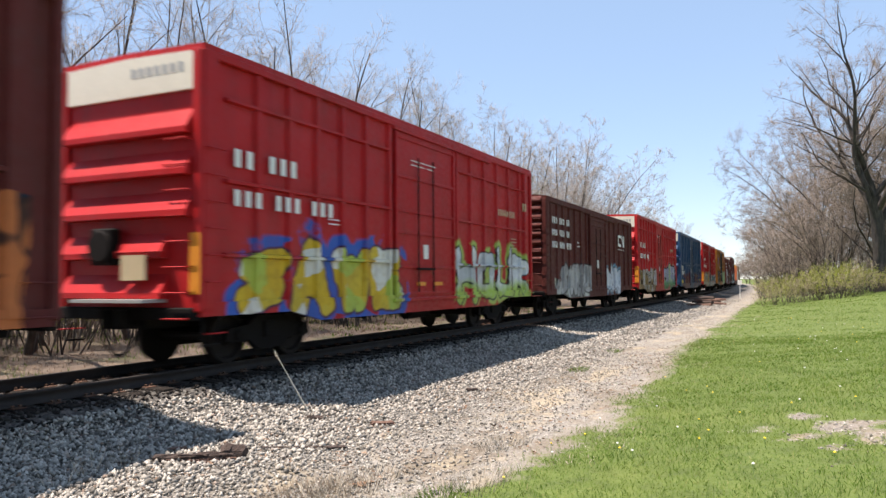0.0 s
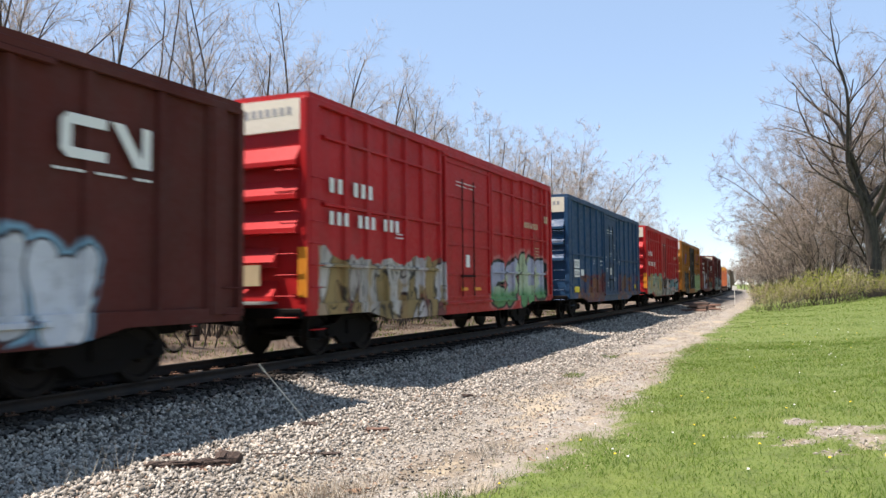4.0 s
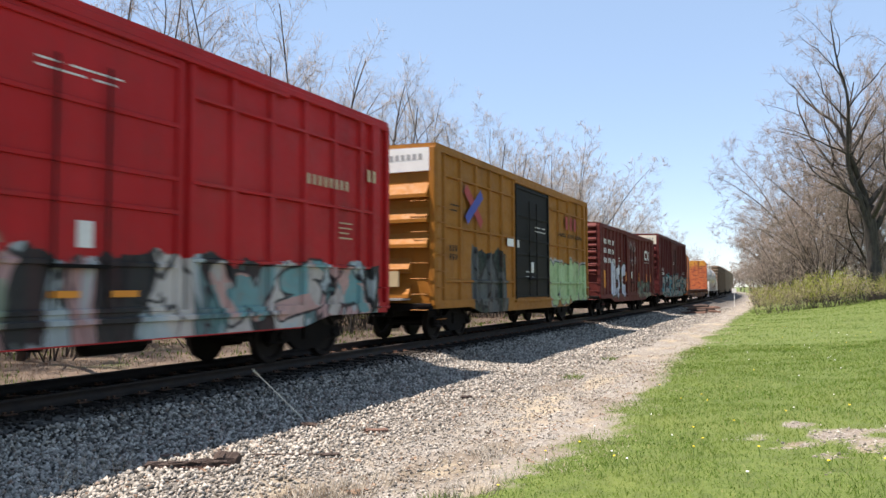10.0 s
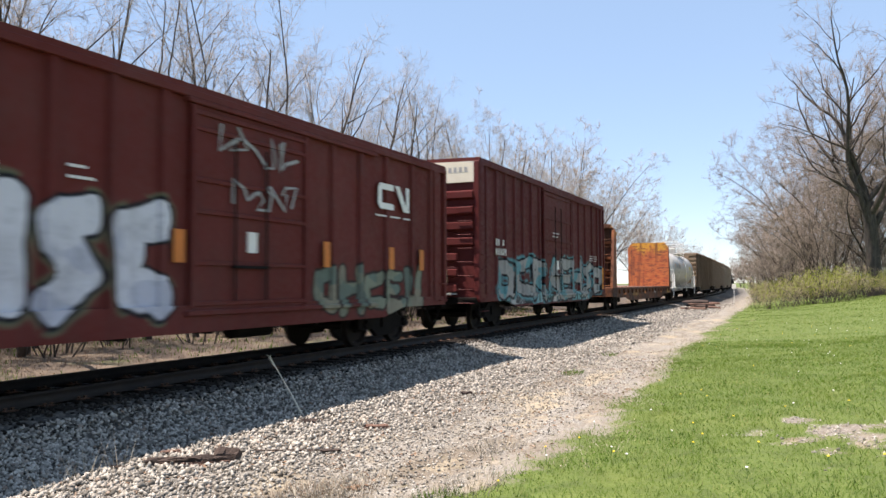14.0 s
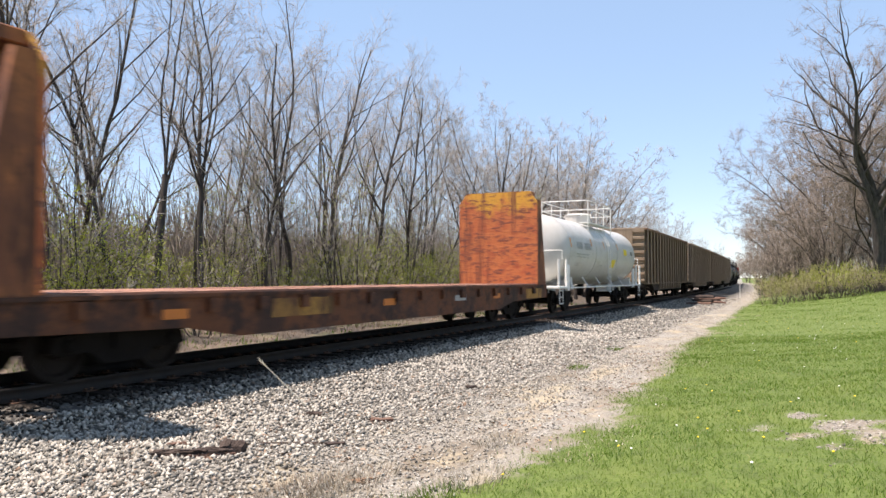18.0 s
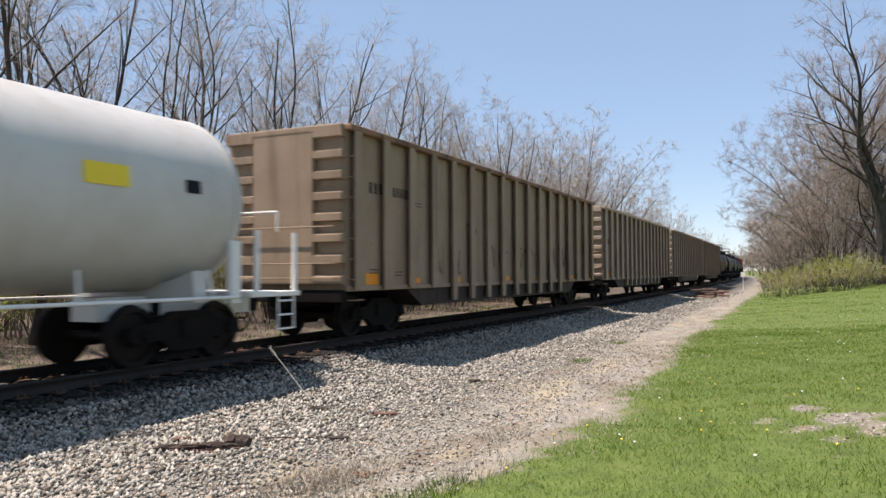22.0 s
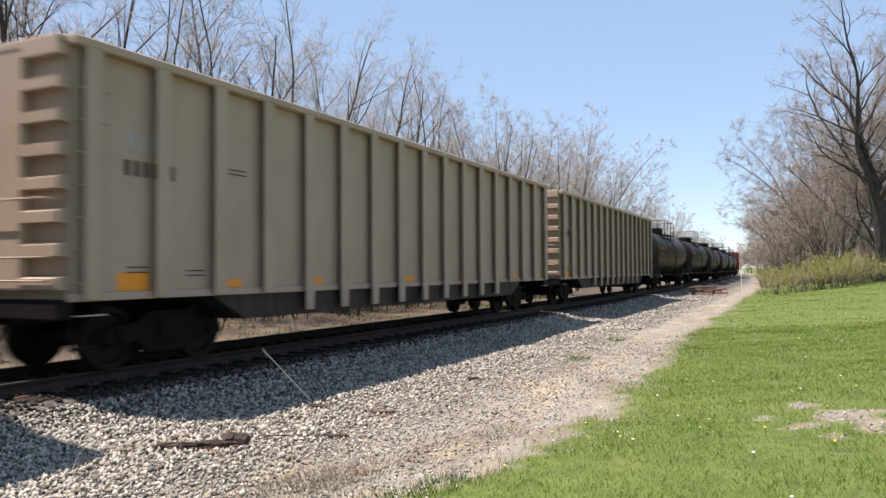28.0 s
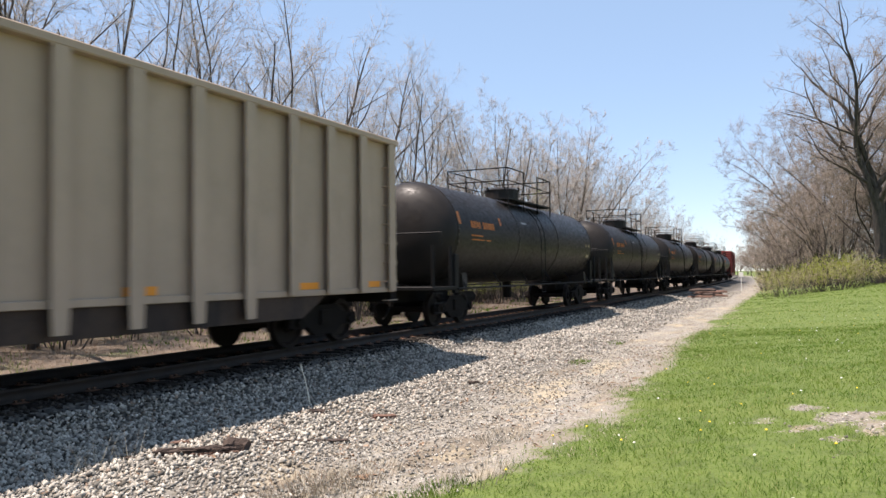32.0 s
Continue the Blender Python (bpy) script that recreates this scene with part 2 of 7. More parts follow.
    def under(limit, soft=0.012):
        return ramp(n, l, calc(n, l, "MULTIPLY", far, 0.5), [(max(0.0, limit / 2 - soft), (1, 1, 1)), (limit / 2 + soft, (0, 0, 0))])
    above = n.new("ShaderNodeMapRange")
    l.new(sep.outputs[2], above.inputs[0])
    above.inputs[1].default_value, above.inputs[2].default_value = z0 - 0.06, z0 - 0.02
    patchy = ramp(n, l, calc(n, l, "ADD", calc(n, l, "MULTIPLY", pick.outputs[1], 0.6), calc(n, l, "MULTIPLY", thin.outputs["Fac"], 0.4)), [(0.34, (0, 0, 0)), (0.42, (1, 1, 1))])
    out = colour
    for limit, soft, paint in ((weight + rim + glow, 0.02, halo), (weight + rim, 0.01, edge), (weight, 0.008, c)):
        if paint is not None:
            mask = calc(n, l, "MULTIPLY", under(limit, soft), above.outputs[0])
            out = mixed(n, l, calc(n, l, "MULTIPLY", mask, patchy) if paint is halo else mask, out, paint)
    return out


def car_paint(name, colour, rust=0.35, rough=0.5, grime=(0.06, 0.045, 0.035), faded=1.2, sprays=(), streaks=1.0, works=()):
    """Weathered rolling-stock paint: streaks that run down, rust specks, road dirt, and what was sprayed on it."""
    m, n, l, b = material(name, rough)
    co = n.new("ShaderNodeTexCoord").outputs["Object"]
    streak = grain(n, l, co, 2.2, 5, 0.65, (1.0, 1.0, 0.1))
    cloud = grain(n, l, co, 0.45, 4, 0.55)
    speck = grain(n, l, co, 9.0, 8, 0.7)
    sep = n.new("ShaderNodeSeparateXYZ")
    l.new(co, sep.inputs[0])
    c = mixed(n, l, ramp(n, l, cloud, [(0.35, (0, 0, 0)), (0.7, (1, 1, 1))]), colour, tuple(min(1, v * faded + 0.008) for v in colour))
    for spray in sprays:
        c = paint_region(n, l, sep, c, *spray)
    for work in works:
        c = paint_forms(n, l, sep, c, *work)
    c = mixed(n, l, ramp(n, l, streak, [(0.5, (0, 0, 0)), (0.8, (0.45 * streaks,) * 3)]), c, tuple(v * 0.4 + 0.01 for v in colour))
    c = mixed(n, l, ramp(n, l, speck, [(0.68 - 0.12 * rust, (0, 0, 0)), (0.82 - 0.12 * rust, (rust, rust, rust))]), c, (0.10, 0.04, 0.02))
    dirt = ramp(n, l, grain(n, l, co, 1.1, 6, 0.7), [(0.45, (0, 0, 0)), (0.75, (0.5, 0.5, 0.5))])
    c = mixed(n, l, calc(n, l, "MULTIPLY", dirt, 0.6), c, grime)
    b.inputs["Specular IOR Level"].default_value = 0.16
    l.new(c, b.inputs["Base Color"])
    l.new(ramp(n, l, speck, [(0.4, (rough - 0.05,) * 3), (0.7, (min(1, rough + 0.3),) * 3)]), b.inputs["Roughness"])
    bump(n, l, b, cloud, 0.15, 0.04)
    return m


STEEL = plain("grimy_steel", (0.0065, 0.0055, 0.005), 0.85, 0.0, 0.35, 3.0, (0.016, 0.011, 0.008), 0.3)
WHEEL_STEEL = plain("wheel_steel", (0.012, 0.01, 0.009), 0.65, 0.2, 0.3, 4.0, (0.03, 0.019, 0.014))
WHITE_PAINT = plain("white_paint", (0.78, 0.77, 0.73), 0.6, 0, 0.06, 2.0, (0.5, 0.46, 0.4))
CREAM_PAINT = plain("cream_paint", (0.72, 0.66, 0.52), 0.6, 0, 0.08, 1.5, (0.45, 0.38, 0.28))
BLACK_PAINT = plain("black_paint", (0.0055, 0.0055, 0.006), 0.6, 0, 0.3, 2.0, (0.015, 0.013, 0.011))
GREY_PAINT = plain("grey_paint", (0.33, 0.33, 0.32), 0.6, 0, 0.12, 2.0, (0.2, 0.18, 0.16))
YELLOW_PAINT = plain("yellow_paint", (0.72, 0.25, 0.014), 0.6, 0, 0.1, 3.0)
LABEL_YELLOW = plain("label_yellow", (0.75, 0.55, 0.02), 0.55, 0, 0.08, 3.0)
TAN_PAINT = plain("tan_paint", (0.5, 0.4, 0.24), 0.6, 0, 0.1, 3.0)
RED_PAINT = plain("dull_red_paint", (0.35, 0.03, 0.025), 0.6, 0, 0.1, 3.0)
BLUE_PAINT = plain("emblem_blue_paint", (0.04, 0.06, 0.3), 0.6, 0, 0.1, 3.0)
ORANGE_PAINT = plain("orange_paint", (0.55, 0.16, 0.02), 0.6, 0, 0.15, 3.0)


def lathe(bm, profile, axis_y=True, sides=16, centre=(0, 0, 0), caps=True):
    """Turns (along, radius) pairs round the local x axis (axis_y False) or y axis."""
    rings = []
    cx, cy, cz = centre
    for a, r in profile:
        ring = []
        for i in range(sides):
            t = 2 * math.pi * i / sides
            p = (cx + r * math.cos(t), cy + a, cz + r * math.sin(t)) if axis_y else (cx + a, cy + r * math.cos(t), cz + r * math.sin(t))
            ring.append(bm.verts.new(p))
        rings.append(ring)
    for p, q in zip(rings, rings[1:]):
        for i in range(sides):
            j = (i + 1) % sides
            bm.faces.new((p[i], p[j], q[j], q[i]))
    if caps:
        bm.faces.new(rings[0])
        bm.faces.new(rings[-1][::-1])
    bmesh.ops.recalc_face_normals(bm, faces=bm.faces)


def prism(bm, outline, axis, a, b):
    """Extrudes an outline of (p, q) pairs from a to b along 'x' (p, q = y, z), 'y' (x, z) or 'z' (x, y)."""
    def place(p, q, h):
        return {"x": (h, p, q), "y": (p, h, q), "z": (p, q, h)}[axis]
    lo = [bm.verts.new(place(p, q, a)) for p, q in outline]
    hi = [bm.verts.new(place(p, q, b)) for p, q in outline]
    k = len(outline)
    fs = [bm.faces.new(lo), bm.faces.new(hi[::-1])] + [bm.faces.new((lo[i], lo[(i + 1) % k], hi[(i + 1) % k], hi[i])) for i in range(k)]
    bmesh.ops.recalc_face_normals(bm, faces=fs)


def bent(bm, pts, r, sides):
    """A bar bent along pts, in one skin."""
    rings = []
    for i, p in enumerate(pts):
        d = (pts[min(i + 1, len(pts) - 1)] - pts[max(i - 1, 0)]).normalized()
        x = d.cross(Vector((0.31, 0.1, 0.94))).normalized()
        y = d.cross(x)
        rings.append([bm.verts.new(p + (x * math.cos(6.2832 * k / sides) + y * math.sin(6.2832 * k / sides)) * r) for k in range(sides)])
    for p, q in zip(rings, rings[1:]):
        for k in range(sides):
            bm.faces.new((p[k], p[(k + 1) % sides], q[(k + 1) % sides], q[k]))
    bm.faces.new(rings[0][::-1])
    bm.faces.new(rings[-1])


# ---- running gear, shared by all cars ----
def gear_meshes():
    def finish(name, bm, mat):
        me = bpy.data.meshes.new(name)
        bm.to_mesh(me)
        bm.free()
        me.materials.append(mat)
        return me
    out = {}
    bm = bmesh.new()
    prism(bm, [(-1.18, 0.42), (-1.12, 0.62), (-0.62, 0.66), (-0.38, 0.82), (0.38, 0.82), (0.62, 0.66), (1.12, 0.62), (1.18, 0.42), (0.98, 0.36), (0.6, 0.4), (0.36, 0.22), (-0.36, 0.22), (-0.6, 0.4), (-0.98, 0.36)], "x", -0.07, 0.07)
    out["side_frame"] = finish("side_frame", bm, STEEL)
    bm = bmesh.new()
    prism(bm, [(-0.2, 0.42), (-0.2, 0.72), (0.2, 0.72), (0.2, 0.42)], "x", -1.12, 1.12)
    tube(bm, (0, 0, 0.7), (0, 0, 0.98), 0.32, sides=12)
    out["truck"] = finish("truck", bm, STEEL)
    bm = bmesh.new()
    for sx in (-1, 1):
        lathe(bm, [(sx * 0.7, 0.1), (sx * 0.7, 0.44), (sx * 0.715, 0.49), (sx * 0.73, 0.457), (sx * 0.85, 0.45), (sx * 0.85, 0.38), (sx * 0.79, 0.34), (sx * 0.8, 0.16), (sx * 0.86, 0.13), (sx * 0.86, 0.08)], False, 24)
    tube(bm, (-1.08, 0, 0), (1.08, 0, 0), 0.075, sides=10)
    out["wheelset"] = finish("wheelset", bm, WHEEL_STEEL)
    bm = bmesh.new()
    tube(bm, (0, 0, 0), (0.06, 0, 0), 0.11, 0.09, 10)
    for k in range(3):
        t = k * 2.094
        tube(bm, (0.05, 0.06 * math.cos(t), 0.06 * math.sin(t)), (0.08, 0.06 * math.cos(t), 0.06 * math.sin(t)), 0.018, sides=6)
    out["bearing_cap"] = finish("bearing_cap", bm, STEEL)
    bm = bmesh.new()
    bent(bm, [Vector((0.06 * math.cos(k * 1.04), 0.06 * math.sin(k * 1.04), 0.3 * k / 24)) for k in range(25)], 0.017, 4)
    out["spring"] = finish("spring", bm, STEEL)
    bm = bmesh.new()
    box(bm, -0.1, 0.1, 0.0, 0.75, 0.72, 0.94, 0.02)
    prism(bm, [(-0.14, -0.1), (0.16, -0.1), (0.2, -0.28), (0.1, -0.36), (0.05, -0.2), (-0.1, -0.22), (-0.18, -0.34)], "z", 0.68, 0.98)
    out["coupler"] = finish("coupler", bm, STEEL)
    bm = bmesh.new()
    bent(bm, [Vector((0.25 - 0.1 * k / 8, 0.15 - 0.75 * k / 8, 0.72 - 0.45 * math.sin(math.pi * k / 8))) for k in range(9)], 0.025, 6)
    out["air_hose"] = finish("air_hose", bm, STEEL)
    return out


GEAR = gear_meshes()
AXLES = []


def piece(name, mesh, parent, m=None, label=""):
    ob = new(name, mesh)
    ob.parent = parent
    if m is not None:
        ob.matrix_local = m
    if label:
        ob["label"] = label
    return ob


def running_gear(car, length, inset=2.3):
    """Two trucks with their wheelsets, couplers and hoses. Wheels are 0.91 m across."""
    for sign in (-1, 1):
        truck = piece("truck", GEAR["truck"], car, pose(0, sign * (length / 2 - inset), 0))
        for k, dy in enumerate((-0.89, 0.89)):
            w = piece("wheelset", GEAR["wheelset"], truck, pose(0, dy, 0.457))
            AXLES.append((w, k))
            for sx in (-1, 1):
                piece("bearing_cap", GEAR["bearing_cap"], truck, pose(sx * 1.07, dy, 0.5, 0, 0, 0 if sx > 0 else 180))
        for sx in (-1, 1):
            piece("side_frame", GEAR["side_frame"], truck, pose(sx, 0, 0))
            for dy in (-0.13, 0.13):
                piece("spring", GEAR["spring"], truck, pose(sx * 1.0, dy, 0.24))
        piece("coupler", GEAR["coupler"], car, pose(0, sign * (length / 2 + 0.02), 0, 0, 0, 0 if sign < 0 else 180))
        piece("air_hose", GEAR["air_hose"], car, pose(0, sign * (length / 2 + 0.1), 0, 0, 0, 0 if sign < 0 else 180))


def grab(parent, a, b, out, r=0.014, mat=None, name="grab_iron"):
    """A bent-bar handhold from a to b, standing off by out."""
    bm = bmesh.new()
    a, b, out = Vector(a), Vector(b), Vector(out)
    tube(bm, a, a + out, r, sides=6)
    tube(bm, b, b + out, r, sides=6)
    tube(bm, a + out, b + out, r, sides=6)
    return part(name, bm, mat or STEEL, parent)


def one_box(name, parent, mat, x0, x1, y0, y1, z0, z1, bevel=0.0, label=""):
    bm = bmesh.new()
    box(bm, x0, x1, y0, y1, z0, z1, bevel)
    return part(name, bm, mat, parent, label)


# ---- boxcars ----
def boxcar(label, length, height, paint, posts, door, ribs_z, end, roof_mat=None, door_mat=None, top_mat=None, trim_mat=None, side_sill=0.78, peak=0.04):
    """posts: distances from the leading end; door: (start, end); ribs_z: heights of the long stiffeners; end: 'bold', 'fine' or 'plain' corrugations."""
    h = length / 2
    car = tagged(empty("boxcar"), label, "boxcar", "cars of the train")
    W, W1 = 1.5, 1.6
    roof_mat, door_mat, trim_mat = roof_mat or paint, door_mat or paint, trim_mat or paint
    one_box("body", car, paint, -W, W, -h + 0.05, h - 0.05, 0.95, height - 0.1)
    bm = bmesh.new()
    prism(bm, [(-W - 0.09, height - 0.12), (-W - 0.09, height - 0.02), (0, height - 0.02 + peak), (W + 0.09, height - 0.02), (W + 0.09, height - 0.12)], "y", -h, h)
    roof = part("roof", bm, roof_mat, car)
    for k in range(16):
        y = -h + 0.5 + k * (length - 1) / 15
        bm = bmesh.new()
        prism(bm, [(-W, height - 0.02), (0, height + 0.02 + peak), (W, height - 0.02), (W, height - 0.06), (-W, height - 0.06)], "y", y - 0.04, y + 0.04)
        part("roof_rib", bm, roof_mat, roof)
    for sx in (-1, 1):
        x = sx * W
        one_box("top_chord", car, paint, min(x, x + sx * 0.1), max(x, x + sx * 0.1), -h, h, height - 0.22, height - 0.1, 0.01)
        bm = bmesh.new()
        cut = 2.3
        prism(bm, [(-h, 1.1), (-h, side_sill + 0.1), (-h + cut, side_sill + 0.1), (-h + cut + 0.9, side_sill - 0.1), (h - cut - 0.9, side_sill - 0.1), (h - cut, side_sill + 0.1), (h, side_sill + 0.1), (h, 1.1)], "x", min(x, x + sx * 0.07), max(x, x + sx * 0.07))
        part("side_sill", bm, paint, car)
        for p in posts:
            wide = 0.35 if p < 0.3 or p > length - 0.4 else 0.085
            y = max(-h, min(h - wide * 2, p - h - wide / 2)) if wide > 0.2 else p - h
            y0, y1 = (y, y + wide) if wide > 0.2 else (y - wide, y + wide)
            y0, y1 = max(-h, y0), min(h, y1)
            bm = bmesh.new()
            out = 0.1 if wide > 0.2 else 0.075
            prism(bm, [(x, y0), (x + sx * out, y0 + 0.03), (x + sx * out, y1 - 0.03), (x, y1)], "z", 1.0, height - 0.2)
            part("side_post", bm, paint, car)
        spans = [(0.55 if posts[0] < 0.3 else posts[0], door[0] - 0.15), (door[1] + 0.2, length - 0.5)]
        for z in ribs_z:
            for a, b_ in spans:
                bm = bmesh.new()
                prism(bm, [(x, z - 0.045), (x + sx * 0.085, z - 0.025), (x + sx * 0.085, z + 0.025), (x, z + 0.045)], "y", a - h, b_ - h)
                part("side_rib", bm, paint, car)
        a, b_ = door[0] - h, door[1] - h
        d = one_box("door", car, door_mat, min(x, x + sx * 0.06), max(x, x + sx * 0.06), a, b_, 1.05, height - 0.3, 0.01)
        for z in (1.12, 1.75, 2.55, 3.05, 3.85, height - 0.42):
            one_box("door_rib", d, door_mat, min(x + sx * 0.05, x + sx * 0.1), max(x + sx * 0.05, x + sx * 0.1), a + 0.04, b_ - 0.04, z - 0.035, z + 0.035, 0.008)
        for y in (a + 0.05, b_ - 0.05):
            one_box("door_edge", d, door_mat, min(x, x + sx * 0.11), max(x, x + sx * 0.11), y - 0.05, y + 0.05, 1.05, height - 0.32, 0.008)
        mid = (a + b_) / 2
        for y in (mid - 0.55, mid + 0.25):
            bm = bmesh.new()
            tube(bm, (x + sx * 0.13, y, 1.15), (x + sx * 0.13, y, height - 0.8), 0.018, sides=6)
            part("lock_rod", bm, STEEL, d)
        one_box("lock_handle", d, STEEL, min(x + sx * 0.1, x + sx * 0.16), max(x + sx * 0.1, x + sx * 0.16), mid - 0.6, mid + 0.3, 1.68, 1.73)
        one_box("placard_board", d, WHITE_PAINT, min(x + sx * 0.06, x + sx * 0.08), max(x + sx * 0.06, x + sx * 0.08), mid - 0.18, mid + 0.06, 1.95, 2.3)
        one_box("door_track", car, door_mat if door_mat is not BLACK_PAINT else paint, min(x, x + sx * 0.14), max(x, x + sx * 0.14), a - 0.1, min(h - 0.6, b_ + 2.6), 0.94, 1.02, 0.01)
        one_box("door_track", car, paint, min(x, x + sx * 0.12), max(x, x + sx * 0.12), a - 0.1, min(h - 0.6, b_ + 2.6), height - 0.3, height - 0.22, 0.01)
        for k in range(7):
            z = 1.0 + k * 0.42 if k else 0.62
            grab(car, (x + sx * 0.09, -h + 0.05, z), (x + sx * 0.09, -h + 0.45, z), (sx * 0.07, 0, 0), 0.012, trim_mat)
        for k in range(2):
            grab(car, (x + sx * 0.09, h - 0.45, 1.0 + k * 0.42), (x + sx * 0.09, h - 0.05, 1.0 + k * 0.42), (sx * 0.07, 0, 0), 0.012, trim_mat)
        bm = bmesh.new()
        for y in (-h + 0.06, -h + 0.42):
            box(bm, min(x, x + sx * 0.03), max(x, x + sx * 0.03), y, y + 0.03, 0.42, 0.95)
        box(bm, min(x, x + sx * 0.05), max(x, x + sx * 0.05), -h + 0.06, -h + 0.45, 0.42, 0.45)
        part("sill_step", bm, STEEL, car)
    for sign in (-1, 1):
        wall = one_box("end_wall", car, paint, -W, W, sign * h - (0.06 if sign > 0 else 0), sign * h + (0.06 if sign < 0 else 0), 1.0, height - 0.15)
        for sx in (-1, 1):
            one_box("corner_post", wall, paint, sx * W - 0.09, sx * W + 0.09, sign * h - 0.07, sign * h + 0.07, 0.95, height - 0.12, 0.02)
        top = height - 0.14
        if top_mat:
            bm = bmesh.new()
            prism(bm, [(-W, top - 0.6), (W, top - 0.6), (W, top), (0, top + peak), (-W, top)], "y", sign * h, sign * (h + 0.06))
            part("end_panel", bm, top_mat, wall, "pale painted panel under the roof")
            for k in range(7):
                one_box("lettering", wall, GREY_PAINT, 0.1 + 0.17 * k, 0.2 + 0.17 * k, min(sign * (h + 0.06), sign * (h + 0.066)), max(sign * (h + 0.06), sign * (h + 0.066)), top - 0.3, top - 0.15)
            top -= 0.66
        if end == "bold":
            count, pitch = 5, (top - 1.15) / 5
            shape = [(0, 0.62), (0.19, 0.16), (0.19, 0.02), (0, 0.0)]
        elif end == "plain":
            count, pitch = 7, (top - 1.15) / 7
            shape = [(0, 0.62), (0.14, 0.5), (0.14, 0.12), (0, 0.0)]
        else:
            count, pitch = 11, (top - 1.0) / 11
            shape = [(0, 0.86), (0.05, 0.72), (0.1, 0.5), (0.12, 0.32), (0.1, 0.12), (0, 0.0)]
        for k in range(count):
            z = 1.15 + k * pitch
            right = W - 0.1
            if k < (2 if end == "bold" else 3) and sign < 0:
                right = W - 0.62
            bm = bmesh.new()
            prism(bm, [(sign * (h + o), z + q * pitch) for o, q in shape], "x", -W + 0.1, right)
            part("end_rib", bm, paint, wall)
        for k in range(8 if sign < 0 else 4):
            z = 0.85 + k * 0.4
            grab(car, (W - 0.55, sign * (h + 0.06), z), (W - 0.1, sign * (h + 0.06), z), (0, sign * 0.12, 0), 0.013, trim_mat)
        one_box("end_sill", car, STEEL, -W, W, sign * h - 0.1, sign * h + 0.1, 0.82, 1.02, 0.02)
        one_box("crossover_platform", car, GREY_PAINT if top_mat else STEEL, -0.75, 0.85, min(sign * h, sign * (h + 0.5)), max(sign * h, sign * (h + 0.5)), 1.1, 1.15)
        grab(car, (-0.9, sign * (h + 0.1), 1.9), (0.9, sign * (h + 0.1), 1.9), (0, sign * 0.1, 0), 0.013, trim_mat)
    bm = bmesh.new()
    lathe(bm, [(0, 0.02), (0, 0.24), (0.03, 0.27), (0.06, 0.24), (0.06, 0.02)], True, 16, (-0.35, -h - 0.3, 2.0))
    part("brake_wheel", bm, STEEL, car)
    one_box("brake_housing", car, STEEL, -0.6, -0.1, -h - 0.25, -h - 0.05, 1.7, 2.3, 0.03)
    one_box("notice_board", car, TAN_PAINT, 0.1, 0.62, -h - 0.24, -h - 0.2, 1.45, 1.85)
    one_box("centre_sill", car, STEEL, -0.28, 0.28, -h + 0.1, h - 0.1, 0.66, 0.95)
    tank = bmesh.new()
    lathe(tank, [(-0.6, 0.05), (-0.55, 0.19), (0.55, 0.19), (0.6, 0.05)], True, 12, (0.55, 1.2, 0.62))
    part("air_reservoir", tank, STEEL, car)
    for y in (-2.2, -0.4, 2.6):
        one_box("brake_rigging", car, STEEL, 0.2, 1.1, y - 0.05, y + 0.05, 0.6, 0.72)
    running_gear(car, length)
    return car


def marks(car, rows, height, width, gap, y, z, length, mat, x=1.582, label="illegible lettering"):
    """Illegible lettering on a side: a plain shape for each character, a bar for small print."""
    for r, row in enumerate(rows):
        for i, ch in enumerate(row):
            if ch == " ":
                continue
            y0, z0, w, h = y - length / 2 + i * (width + gap), z - r * height * 1.45, width * 0.86, height
            bm = bmesh.new()
            if ch == "-":
                outline = [(0, 0.3), (1.14, 0.3), (1.14, 0.7), (0, 0.7)]
            else:
                outline = [(0, 0), (0.72, 0), (0.72, 1), (0, 1)]
            prism(bm, [(y0 + p * w, z0 + q * h) for p, q in outline], "x", x, x + 0.004)
            part("lettering", bm, mat, car, label)


def scrawl(points, x, half):
    """A sprayed line through (y, z) points on a side, as one flat ribbon."""
    bm = bmesh.new()
    pts = [Vector((x, y, z)) for y, z in points]
    rows = []
    for i, p in enumerate(pts):
        d = pts[min(i + 1, len(pts) - 1)] - pts[max(i - 1, 0)]
        side = Vector((0, -d.z, d.y)).normalized() * half
        rows.append((bm.verts.new(p + side), bm.verts.new(p - side)))
    for (a, b_), (c, d) in zip(rows, rows[1:]):
        bm.faces.new((a, b_, d, c))
    return bm


def plate(car, y, z, w, t, length, mat, x=1.58):
    one_box("stencil_panel", car, mat, x, x + 0.005, y - length / 2, y + w - length / 2, z, z + t)


RED = (0.38, 0.011, 0.012)
MAROON = (0.1, 0.016, 0.013)
WFP = [0.0, 1.37, 2.26, 3.12, 4.0, 4.9, 5.9, 9.55, 10.5, 11.5, 12.5, 13.5, 14.5, 15.4]
BLP = [0.0, 0.6, 1.76, 2.83, 3.95, 5.1, 6.2, 9.45, 10.3, 11.5, 12.75, 13.95, 15.0, 15.4]
YLP = [0.0, 0.6, 1.68, 2.8, 3.88, 4.9, 6.0, 9.85, 11.2, 12.6, 14.0, 15.4]
CNP = [0.0, 0.6, 1.48, 2.28, 3.17, 4.0, 4.93, 5.85, 9.35, 10.3, 11.35, 12.45, 13.7, 14.7, 15.3]


def spray(y0, y1, z0, z1, palette, seed, letter=0.9, length=15.6):
    return (y0 - length / 2, y1 - length / 2, z0, z1, palette, seed, letter)


